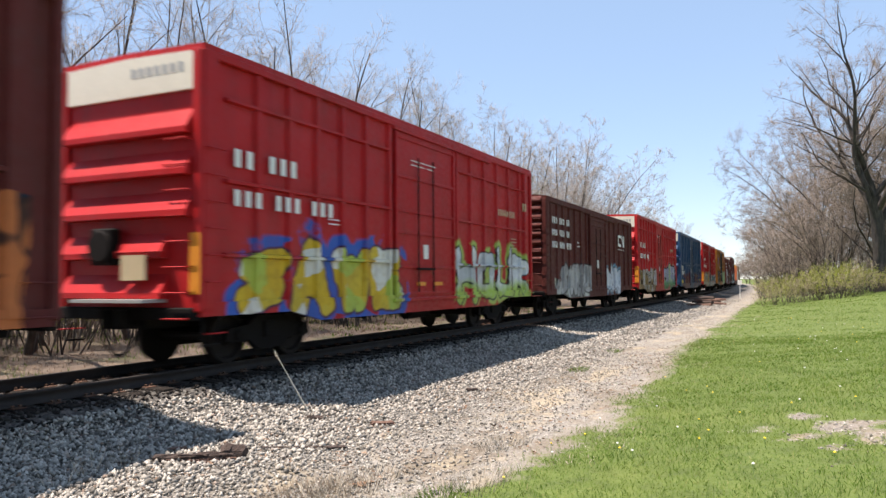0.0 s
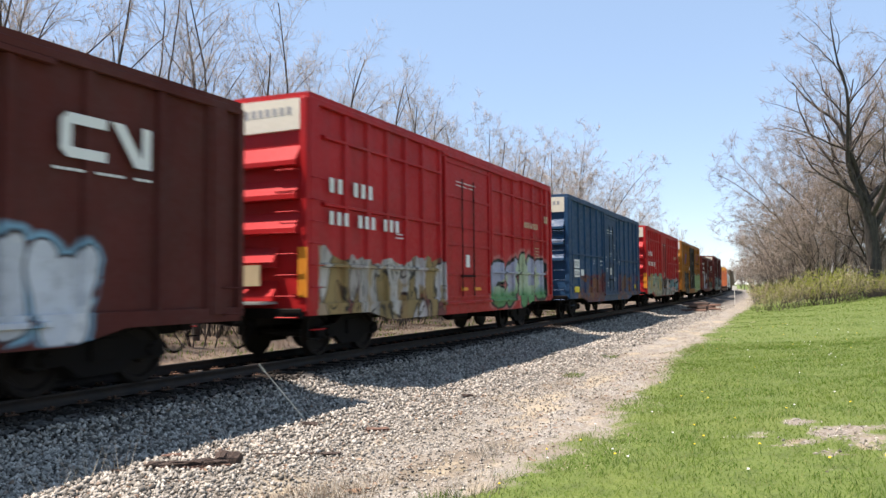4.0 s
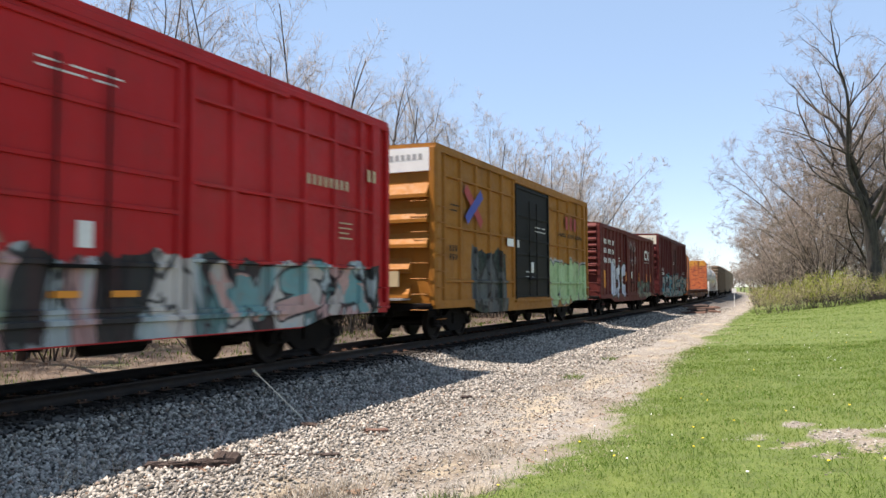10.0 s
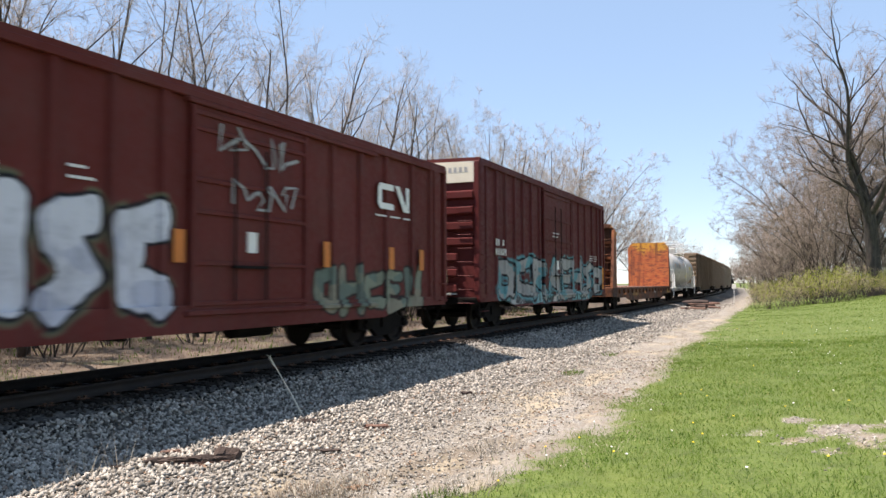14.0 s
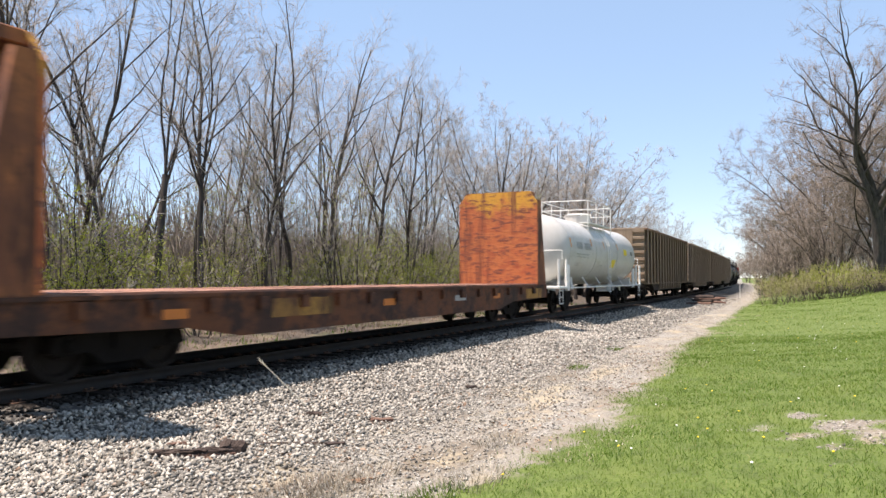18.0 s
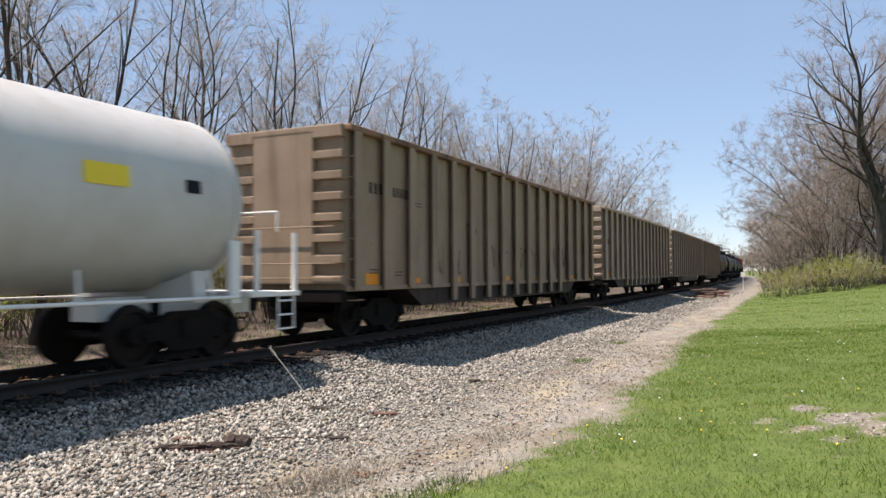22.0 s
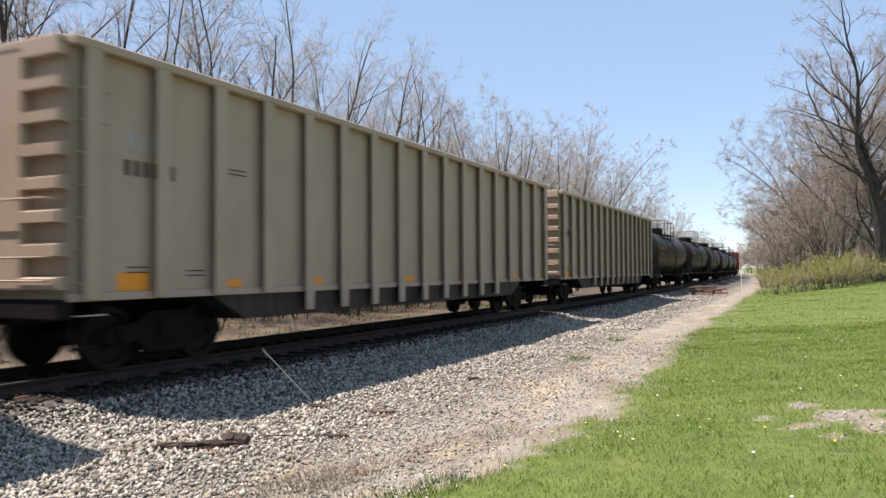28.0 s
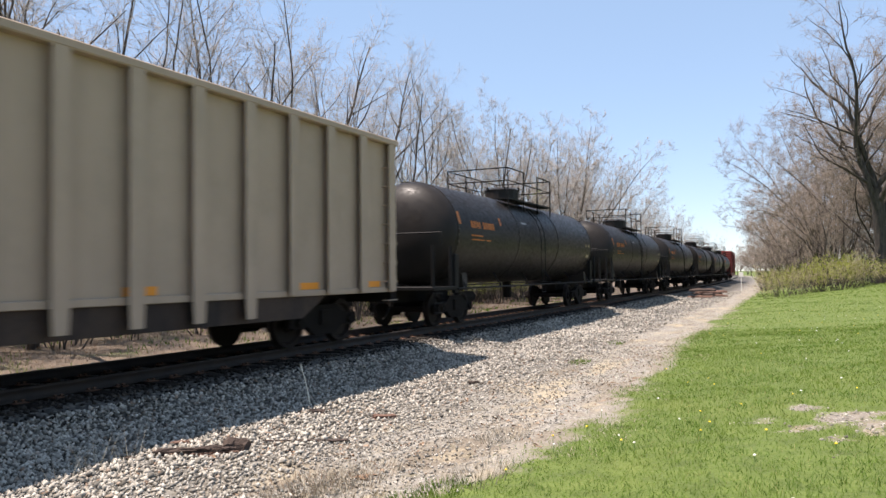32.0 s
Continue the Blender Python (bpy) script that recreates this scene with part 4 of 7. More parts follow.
f9, L9 = flat_car()
TRAIN.append((f9, 151.65, L9))


# ---- tank cars ----
def tank_car(label, length, radius, paint, trim, marking, white=False, seams=()):
    h = length / 2
    cz = 1.12 + radius
    car = tagged(empty("tank_car"), label, "tank car", "cars of the train")
    bm = bmesh.new()
    prof, head, n = [], 0.75, 8
    e = h - 0.95
    for k in range(n + 1):
        a = math.pi / 2 * k / n
        prof.append((-e + head * (1 - math.sin(a)) if k < n else -e + 0.0, radius * math.cos(math.pi / 2 - a)) if False else (-e + head - head * math.cos(a), max(0.02, radius * math.sin(a))))
    body = prof + [(-p, r) for p, r in prof[::-1]]
    lathe(bm, body, True, 40, (0, 0, cz))
    shell = link("tank_shell", bm, paint, car, smooth_faces=True)
    for y in (-e + head, -2.2, 2.2, e - head) + tuple(seams):
        bm = bmesh.new()
        lathe(bm, [(-0.03, radius), (-0.03, radius + 0.012), (0.03, radius + 0.012), (0.03, radius)], True, 40, (0, y, cz), caps=False)
        link("weld_band", bm, paint, shell, smooth_faces=True)
    top = cz + radius
    bm = bmesh.new()
    tube(bm, (0, 0, top - 0.1), (0, 0, top + 0.42), 0.62, sides=20)
    tube(bm, (0, 0, top + 0.42), (0, 0, top + 0.5), 0.66, 0.5, 20)
    dome = part("valve_housing", bm, paint, car)
    for k in range(6):
        t = k * math.pi / 3
        tb = bmesh.new()
        tube(tb, (0.64 * math.cos(t), 0.64 * math.sin(t), top + 0.36), (0.64 * math.cos(t), 0.64 * math.sin(t), top + 0.5), 0.035, sides=6)
        part("lid_bolt", tb, trim, dome)
    for sx in (-1, 1):
        one_box("top_platform", car, trim, min(sx * 0.68, sx * 1.12), max(sx * 0.68, sx * 1.12), -2.3, 2.3, top - 0.12, top - 0.07)
        for y in (-2.3, -0.75, 0.75, 2.3):
            bm = bmesh.new()
            tube(bm, (sx * 1.1, y, top - 0.45), (sx * 1.1, y, top + 0.95), 0.024, sides=6)
            part("rail_post", bm, trim, car)
        for z in (top + 0.5, top + 0.93):
            for y0, y1 in ((-2.3, -0.75), (0.75, 2.3), (-0.75, 0.75)):
                if sx > 0 and y0 == -0.75 and z > top + 0.6:
                    continue
                bm = bmesh.new()
                tube(bm, (sx * 1.1, y0, z), (sx * 1.1, y1, z), 0.02, sides=6)
                part("hand_rail", bm, trim, car)
        spots = []
        for k in range(9):
            z = 0.75 + k * 0.37
            spots.append((sx * (0.1 + math.sqrt(max(0.0, radius ** 2 - (z - cz) ** 2)) if z > cz else radius + 0.1), z))
        ladder = None
        for y in (-0.22, 0.22):
            bm = bmesh.new()
            bent(bm, [Vector((p[0], y, p[1])) for p in spots], 0.016, 6)
            ladder = part("ladder_rail", bm, trim, ladder or car)
        for p in spots:
            bm = bmesh.new()
            tube(bm, (p[0], -0.22, p[1]), (p[0], 0.22, p[1]), 0.016, sides=6)
            part("rung", bm, trim, car)
        bm = bmesh.new()
        tube(bm, (sx * 1.45, -h + 1.6, 1.02), (sx * 1.45, h - 1.6, 1.02), 0.028, sides=8)
        part("hand_rail", bm, trim, car)
        for k in range(6):
            y = -h + 2.2 + k * (length - 4.4) / 5
            bm = bmesh.new()
            tube(bm, (sx * 1.45, y, 1.02), (sx * 1.1, y + 0.25, 1.45), 0.025, sides=6)
            part("rail_bracket", bm, trim, car)
    for y in (-2.3, 2.3):
        for z in (top + 0.5, top + 0.93):
            bm = bmesh.new()
            tube(bm, (-1.1, y, z), (1.1, y, z), 0.02, sides=6)
            part("hand_rail", bm, trim, car)
    for sign in (-1, 1):
        y = sign * h
        one_box("end_platform", car, trim, -1.5, 1.5, min(y, y - sign * 1.35), max(y, y - sign * 1.35), 1.0, 1.09, 0.01)
        one_box("stub_sill", car, STEEL if not white else trim, -0.3, 0.3, min(y, y - sign * 3.4), max(y, y - sign * 3.4), 0.68, 1.05)
        bm = bmesh.new()
        prism(bm, [(-1.35, 0.95), (1.35, 0.95), (1.3, 1.45), (0.9, 1.32), (0, 1.14), (-0.9, 1.32), (-1.3, 1.45)], "y", y - sign * 2.2, y - sign * 2.5)
        part("saddle", bm, paint, car)
        for sx in (-1, 1):
            for yy in (y - sign * 0.1, y - sign * 1.15):
                bm = bmesh.new()
                tube(bm, (sx * 1.44, yy, 1.05), (sx * 1.44, yy, 2.15), 0.05, sides=8)
                part("rail_post", bm, trim, car)
            bm = bmesh.new()
            for k in range(3):
                tube(bm, (sx * 1.46, y - sign * 0.15, 0.42 + 0.25 * k), (sx * 1.46, y - sign * 0.6, 0.42 + 0.25 * k), 0.018, sides=6)
            for dy in (0.15, 0.6):
                tube(bm, (sx * 1.46, y - sign * dy, 0.42), (sx * 1.46, y - sign * dy, 1.02), 0.018, sides=6)
            part("sill_step", bm, trim, car)
            one_box("corner_brace", car, trim, min(sx * 1.3, sx * 1.42), max(sx * 1.3, sx * 1.42), min(y - sign * 1.5, y - sign * 1.75), max(y - sign * 1.5, y - sign * 1.75), 0.9, 1.95, 0.02)
        bm = bmesh.new()
        for a, b_ in (((-1.44, 2.15), (-1.44, 2.5)), ((-1.44, 2.5), (1.44, 2.5)), ((1.44, 2.5), (1.44, 2.15))):
            tube(bm, (a[0], y - sign * 0.6, a[1]), (b_[0], y - sign * 0.6, b_[1]), 0.022, sides=6)
        part("end_rail", bm, trim, car)
    # lettering wraps the shell
    for rows, hh, ww, gap, yy, ang, mat in marking:
        for r_, row in enumerate(rows):
            for i, ch in enumerate(row):
                if ch == " ":
                    continue
                y0, z0 = yy - h + i * (ww + gap), -r_ * hh * 1.45
                bm = bmesh.new()
                box(bm, 0, 0.004, y0, y0 + ww * (1.0 if ch == "-" else 0.7), z0 + (0.3 * hh if ch == "-" else 0), z0 + (0.7 * hh if ch == "-" else hh))
                for v in bm.verts:
                    a = radians(ang) + v.co.z / radius
                    r = radius + 0.012 + v.co.x
                    v.co = Vector((r * math.cos(a), v.co.y, cz + r * math.sin(a)))
                part("lettering", bm, mat, shell, "illegible lettering")
    bm = bmesh.new()
    tube(bm, (0, 0.4, 0.55), (0, 0.4, 1.2), 0.16, sides=12)
    part("bottom_outlet", bm, STEEL, car)
    bm = bmesh.new()
    lathe(bm, [(-0.5, 0.05), (-0.46, 0.17), (0.46, 0.17), (0.5, 0.05)], True, 12, (0.5, -h + 4.2, 0.72))
    part("air_reservoir", bm, STEEL, car)
    running_gear(car, length, 2.3)
    return car


TANK_WHITE = car_paint("tank_white_paint", (0.5, 0.485, 0.455), 0.12, 0.32, (0.32, 0.26, 0.18), 1.06, streaks=0.35)
w10 = tank_car("white tank car with a railed top platform, dirty underside", 16.6, 1.47, TANK_WHITE, WHITE_PAINT, [
    (["OOHE OHOEI"], 0.3, 0.2, 0.05, 2.75, 2, GREY_PAINT), (["---- ---- ---", "-- -- ---- --"], 0.08, 0.12, 0.03, 2.75, -8, GREY_PAINT), (["------", "----", "-----"], 0.04, 0.12, 0.03, 2.8, -22, GREY_PAINT),
    (["-"], 0.95, 0.16, 0.1, 1.72, -8, YELLOW_PAINT), (["-"], 0.8, 0.12, 0.1, 5.2, 0, YELLOW_PAINT), (["-"], 0.8, 0.12, 0.1, 7.6, 0, YELLOW_PAINT), (["-"], 0.8, 0.12, 0.1, 10.6, 0, YELLOW_PAINT),
    (["-"], 0.75, 0.75, 0.1, 12.0, -8, LABEL_YELLOW), (["-"], 1.0, 0.8, 0.1, 9.3, -38, LABEL_YELLOW), (["-"], 0.5, 0.3, 0.1, 13.8, -4, BLACK_PAINT), (["----", "---"], 0.05, 0.14, 0.03, 7.0, -24, GREY_PAINT)], True)
TRAIN.append((w10, 174.35, 16.6))


# ---- gondolas ----
GON_RUST = rusty("gondola_rust", (0.24, 0.13, 0.075), (0.16, 0.08, 0.045), 0.5)
TUB_RUST = rusty("tub_rust", (0.045, 0.027, 0.018), (0.025, 0.014, 0.01), 0.5)

def gondola(label, paint, length=19.5, height=4.45, tags=()):
    h = length / 2
    car = tagged(empty("gondola"), label, "gondola", "cars of the train")
    chord = GON_RUST if "weathered" in label else paint
    W = 1.48
    low = 1.06
    for sx in (-1, 1):
        x = sx * W
        one_box("side_wall", car, paint, min(x, x - sx * 0.03), max(x, x - sx * 0.03), -h, h, low, height - 0.08)
        one_box("top_chord", car, chord, min(x - sx * 0.06, x + sx * 0.17), max(x - sx * 0.06, x + sx * 0.17), -h - 0.02, h + 0.02, height - 0.13, height, 0.02)
        one_box("bottom_chord", car, paint, min(x, x + sx * 0.06), max(x, x + sx * 0.06), -h, h, low - 0.03, low + 0.08, 0.01)
        for k in range(17):
            y = -h + 0.28 + k * (length - 0.56) / 16
            deep = 0.7 if 4 <= k <= 12 else low
            bm = bmesh.new()
            prism(bm, [(y - 0.13, height - 0.12), (y + 0.13, height - 0.12), (y + 0.13, low), (y + 0.11, deep), (y - 0.11, deep), (y - 0.13, low)], "x", min(x + sx * 0.13, x + sx * 0.16), max(x + sx * 0.13, x + sx * 0.16))
            box(bm, min(x, x + sx * 0.131), max(x, x + sx * 0.131), y + 0.05, y + 0.1, deep, height - 0.12)
            part("side_post", bm, paint, car)
        for y, w in ((0.78, 0.55), (2.7, 0.48), (5.05, 0.42), (8.8, 0.4), (12.0, 0.4), (16.0, 0.4), (18.3, 0.4)):
            one_box("stencil_panel", car, YELLOW_PAINT, min(x, x + sx * 0.005), max(x, x + sx * 0.005), y - h, y + (w if y < 1 else 0.6) - h, low + 0.09, low + (0.34 if y < 1 else 0.22))
        for k in range(8):
            grab(car, (x + sx * 0.02, -h + 0.08, 0.85 + k * 0.42), (x + sx * 0.02, -h + 0.5, 0.85 + k * 0.42), (sx * 0.12, 0, 0), 0.012, paint)
            grab(car, (x + sx * 0.02, h - 0.5, 0.85 + k * 0.42), (x + sx * 0.02, h - 0.08, 0.85 + k * 0.42), (sx * 0.12, 0, 0), 0.012, paint)
        bm = bmesh.new()
        for y in (-h + 0.06, -h + 0.48):
            tube(bm, (x, y, 0.42), (x, y, 1.0), 0.018, sides=6)
        tube(bm, (x, -h + 0.06, 0.42), (x, -h + 0.48, 0.42), 0.018, sides=6)
        part("sill_step", bm, STEEL, car)
    bm = bmesh.new()
    prism(bm, [(-h + 0.1, low), (h - 0.1, low), (h - 2.6, low - 0.01), (h - 3.4, 0.62), (-h + 3.4, 0.62), (-h + 2.6, low - 0.01)], "x", -W + 0.005, W - 0.005)
    part("tub", bm, TUB_RUST, car)
    for sign in (-1, 1):
        y = sign * h
        wall = one_box("end_wall", car, paint, -W, W, y - (0.04 if sign > 0 else 0), y + (0.04 if sign < 0 else 0), low, height - 0.08)
        one_box("centre_panel", wall, paint, -0.78, 0.78, min(y, y + sign * 0.14), max(y, y + sign * 0.14), low + 0.1, height - 0.1, 0.02)
        for k in range(8):
            z = low + 0.12 + k * 0.43
            for a, b_ in ((-W, -0.78), (0.78, W)):
                bm = bmesh.new()
                prism(bm, [(y, z), (y + sign * 0.15, z + 0.01), (y + sign * 0.15, z + 0.15), (y, z + 0.2)], "x", a, b_)
                part("end_rib", bm, paint, wall)
        one_box("top_chord", wall, paint, -W, W, min(y - sign * 0.04, y + sign * 0.15), max(y - sign * 0.04, y + sign * 0.15), height - 0.13, height, 0.02)
        for z in (1.3, 1.6, 2.35):
            grab(wall, (-1.2, y + sign * 0.1, z), (1.35, y + sign * 0.1, z), (0, sign * 0.14, 0), 0.014, paint)
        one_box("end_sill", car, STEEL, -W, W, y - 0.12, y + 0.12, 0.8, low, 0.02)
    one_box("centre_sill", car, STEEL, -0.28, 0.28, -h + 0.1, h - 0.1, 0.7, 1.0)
    marks(car, ["HEOO"], 0.24, 0.16, 0.045, 0.95, 3.12, length, GREY_PAINT if "clean" in label else BLACK_PAINT, 1.482)
    marks(car, ["OEIOIE"], 0.22, 0.13, 0.035, 0.9 if "clean" in label else 1.98, 2.75 if "clean" in label else 3.12, length, BLACK_PAINT, 1.482)
    marks(car, ["---", "---"], 0.05, 0.12, 0.02, 3.0, 3.05, length, BLACK_PAINT, 1.482)
    marks(car, ["---", "---"], 0.05, 0.11, 0.02, 2.05, 1.4, length, BLACK_PAINT, 1.482)
    marks(car, ["---", "---"], 0.05, 0.11, 0.02, 0.95, 1.45, length, BLACK_PAINT, 1.482)
    for yy, z, w, t in tags:
        rng = random.Random(int(yy * 100))
        bm = scrawl([(yy + w * k / 15 + rng.uniform(-0.16, 0.12) - h, z + t * (0.75 * (rng.random() < 0.6) + rng.uniform(0, 0.25))) for k in range(16)], 1.484, 0.016)
        part("sprayed_tag", bm, BLACK_PAINT, car, "thin black sprayed scrawl")
    running_gear(car, length, 2.1)
    return car


GON_DIRTY = car_paint("gondola_brown_paint", (0.265, 0.192, 0.13), 0.5, 0.6, (0.12, 0.07, 0.04), 1.2, streaks=1.6)
GON = car_paint("gondola_beige_paint", (0.365, 0.275, 0.203), 0.12, 0.55, (0.2, 0.17, 0.13), 1.08, streaks=0.5)
gA = gondola("weathered brown-beige gondola with orange stencils and thin black scrawls", GON_DIRTY, tags=((4.0, 1.25, 0.55, 1.0), (5.1, 1.3, 0.6, 0.9), (6.1, 1.2, 0.6, 1.6), (7.5, 1.4, 0.6, 0.9), (8.5, 1.6, 0.8, 0.5), (10.3, 1.5, 1.0, 0.7), (11.4, 1.4, 1.2, 0.8), (13.6, 1.5, 0.6, 0.9), (15.2, 1.6, 0.5, 0.9)))
TRAIN.append((gA, 192.45, 19.5))
gB = gondola("beige gondola, clean paint, dark lettering and orange stencils", GON)
TRAIN.append((gB, 213.95, 19.5))
gC = copy_thing(gB, Matrix())
TRAIN.append((gC, 235.5, 19.5))
gD = copy_thing(gB, Matrix())
TRAIN.append((gD, 256.8, 19.5))
TANK_BLACK = car_paint("tank_black_paint", (0.012, 0.0095, 0.008), 0.25, 0.4, (0.04, 0.028, 0.02), 1.4)
t15 = tank_car("dull black tank car with orange lettering and a railed top platform", 17.6, 1.45, TANK_BLACK, BLACK_PAINT, [
    (["OEIE IEOHE"], 0.2, 0.14, 0.04, 2.6, 6, ORANGE_PAINT), (["-----", "------ --"], 0.08, 0.13, 0.03, 2.6, -4, ORANGE_PAINT), (["-"], 0.9, 0.12, 0.1, 1.75, -2, ORANGE_PAINT), (["-"], 0.6, 0.1, 0.1, 4.9, 6, ORANGE_PAINT),
    (["-"], 0.16, 0.5, 0.1, 7.0, 18, GREY_PAINT), (["- -", " --"], 0.3, 0.12, 0.1, 15.0, -6, TAN_PAINT)])
TRAIN.append((t15, 278.3, 17.6))
for k in range(1, 6):
    TRAIN.append((copy_thing(t15, Matrix()), 278.3 + 18.75 * k, 17.6))
p21 = car_paint("dark_red_paint_last", (0.16, 0.03, 0.025), 0.35, 0.55)
TRAIN.append((boxcar("dark red boxcar at the tail of the train", 15.6, 4.7, p21, BLP, (6.2, 9.4), (2.75,), "fine"), 278.3 + 18.75 * 6, 15.6))

# collect the wheelsets of the copied cars too
AXLES = [(o, 0 if o.matrix_basis.translation.y < 0 else 1) for o in scene.objects if o.name.startswith("wheelset")]

TRAVEL = (7.82, 0.84 / 32, -0.49 / 1024)


def travel(t):
    return TRAVEL[0] * t + TRAVEL[1] * t * t + TRAVEL[2] * t ** 3


def motions_train():
    for ob, lead, length in TRAIN:
        walk(ob, [(t, on_track(lead + length / 2 - travel(t))) for t in range(33)])
    for k in (0, 1):
        axles = [o for o, j in AXLES if j == k]
        first = axles[0]
        at_ = first.matrix_basis.translation.copy()
        rows = [(i / 15, Matrix.Translation(at_) @ Matrix.Rotation(travel(i / 15) / 0.457, 4, "X")) for i in range(32 * 15 + 1)]
        walk(first, rows)
        for o in axles[1:]:
            o.rotation_mode = "QUATERNION"
            o.animation_data_create()
            o.animation_data.action = first.animation_data.action
            o.animation_data.action_slot = first.animation_data.action_slot

# ---- the ground ----
def lawn_edge(u, s):
    base = np.clip(7.45 - 0.03 * np.maximum(0, s - 12), 6.65, 8)
    return u - base + 0.7 * np.exp(-((s - 5.0) / 0.9) ** 2) + np.array([0.45 * noise.noise(Vector((0.3, b * 0.35, 3.0))) + 0.3 * noise.noise(Vector((a * 0.9, b * 0.9, 9.0))) + 0.22 * noise.noise(Vector((a * 3.0, b * 3.0, 1.0))) for a, b in zip(u, s)])


def bare_level(u, s):
    return np.minimum(9.0, ((u - 10.7) / 1.25) ** 2 + ((s - 9.1) / 1.1) ** 2 - 0.3 + np.array([1.6 * noise.noise(Vector((a * 1.3, b * 1.3, 2.0))) + 2.6 * noise.noise(Vector((a * 3.1, b * 3.1, 7.0))) for a, b in zip(u, s)]))


def bare(u, s):
    return bare_level(u, s) + nr.normal(0, 0.35, len(u)) < -0.05


def ground_material():
    m, n, l, b = material("ground_cover", 0.92)
    uv = n.new("ShaderNodeUVMap")
    uv.uv_map = "across"
    sep = n.new("ShaderNodeSeparateXYZ")
    l.new(uv.outputs[0], sep.inputs[0])
    u, s = sep.outputs[0], sep.outputs[1]
    co = uv.outputs[0]
    n1, n2, n3 = grain(n, l, co, 0.55, 5, 0.6), grain(n, l, co, 3.0, 6, 0.65), grain(n, l, co, 24.0, 4, 0.7)
    stone = node(n, "ShaderNodeTexVoronoi", Scale=17.0)
    l.new(co, stone.inputs["Vector"])
    pick = n.new("ShaderNodeSeparateColor")
    l.new(stone.outputs["Color"], pick.inputs[0])
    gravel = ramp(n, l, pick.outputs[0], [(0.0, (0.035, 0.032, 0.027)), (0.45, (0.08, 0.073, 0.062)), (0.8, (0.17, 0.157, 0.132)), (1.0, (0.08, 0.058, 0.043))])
    # gaps between the stone cells painted darker, as shade in the crevices
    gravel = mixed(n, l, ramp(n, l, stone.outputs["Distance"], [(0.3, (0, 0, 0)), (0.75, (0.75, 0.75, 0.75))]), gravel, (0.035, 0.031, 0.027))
    pebble = node(n, "ShaderNodeTexVoronoi", Scale=45.0)
    l.new(co, pebble.inputs["Vector"])
    pk = n.new("ShaderNodeSeparateColor")
    l.new(pebble.outputs["Color"], pk.inputs[0])
    path = ramp(n, l, pk.outputs[1], [(0.0, (0.095, 0.087, 0.075)), (0.4, (0.2, 0.186, 0.16)), (0.8, (0.31, 0.29, 0.25)), (1.0, (0.45, 0.425, 0.375))])
    turf = n.new("ShaderNodeMapRange")
    l.new(calc(n, l, "ADD", u, calc(n, l, "MULTIPLY", calc(n, l, "SUBTRACT", n1, 0.5), 2.6)), turf.inputs[0])
    turf.inputs[1].default_value, turf.inputs[2].default_value = 4.2, 5.7
    def by_lawn(mask):
        return calc(n, l, "MULTIPLY", mask, turf.outputs[0])
    straw = ramp(n, l, n3, [(0.3, (0.11, 0.09, 0.066)), (0.55, (0.25, 0.217, 0.168)), (0.75, (0.4, 0.36, 0.285))])
    path = mixed(n, l, by_lawn(ramp(n, l, n2, [(0.45, (0, 0, 0)), (0.62, (1, 1, 1))])), path, straw)
    soil = ramp(n, l, n3, [(0.35, (0.1, 0.078, 0.054)), (0.65, (0.22, 0.18, 0.13))])
    n4 = grain(n, l, co, 1.3, 5, 0.7, (1.0, 0.35, 1.0))
    n5 = grain(n, l, co, 0.9, 6, 0.7, (1.0, 0.5, 1.0))
    path = mixed(n, l, by_lawn(ramp(n, l, n4, [(0.5, (0, 0, 0)), (0.6, (0.9, 0.9, 0.9))])), path, soil)
    path = mixed(n, l, by_lawn(ramp(n, l, n5, [(0.52, (0, 0, 0)), (0.6, (0.85, 0.85, 0.85))])), path, ramp(n, l, n3, [(0.35, (0.23, 0.185, 0.12)), (0.7, (0.47, 0.4, 0.28))]))
    path = mixed(n, l, ramp(n, l, n2, [(0.3, (0.7, 0.7, 0.7)), (0.42, (0, 0, 0))]), path, (0.13, 0.105, 0.045))
    grass = ramp(n, l, n2, [(0.3, (0.042, 0.08, 0.009)), (0.55, (0.078, 0.13, 0.016)), (0.8, (0.125, 0.17, 0.035))])
    grass = mixed(n, l, calc(n, l, "MULTIPLY", n3, 0.3), grass, (0.19, 0.16, 0.05))
    grass = mixed(n, l, ramp(n, l, n1, [(0.5, (0, 0, 0)), (0.7, (0.5, 0.5, 0.5))]), grass, (0.13, 0.155, 0.03))
    litter = ramp(n, l, n3, [(0.3, (0.06, 0.04, 0.027)), (0.55, (0.16, 0.118, 0.082)), (0.75, (0.31, 0.25, 0.185))])
    wild = mixed(n, l, ramp(n, l, n1, [(0.55, (0, 0, 0)), (0.72, (0.8, 0.8, 0.8))]), litter, (0.1, 0.115, 0.04))
    # zones across the track, with wandering edges
    wob = calc(n, l, "ADD", u, calc(n, l, "MULTIPLY", calc(n, l, "SUBTRACT", n1, 0.5), 2.2))
    wob = calc(n, l, "ADD", wob, calc(n, l, "MULTIPLY", calc(n, l, "SUBTRACT", n2, 0.5), 0.9))
    def step(a, b_, x=wob):
        r = n.new("ShaderNodeMapRange")
        l.new(x, r.inputs[0])
        r.inputs[1].default_value, r.inputs[2].default_value = a, b_
        return r.outputs[0]
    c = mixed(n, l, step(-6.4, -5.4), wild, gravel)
    c = mixed(n, l, step(-9.5, -7.5), mixed(n, l, 0.5, wild, litter), c)
    c = mixed(n, l, step(3.6, 5.6), c, path)
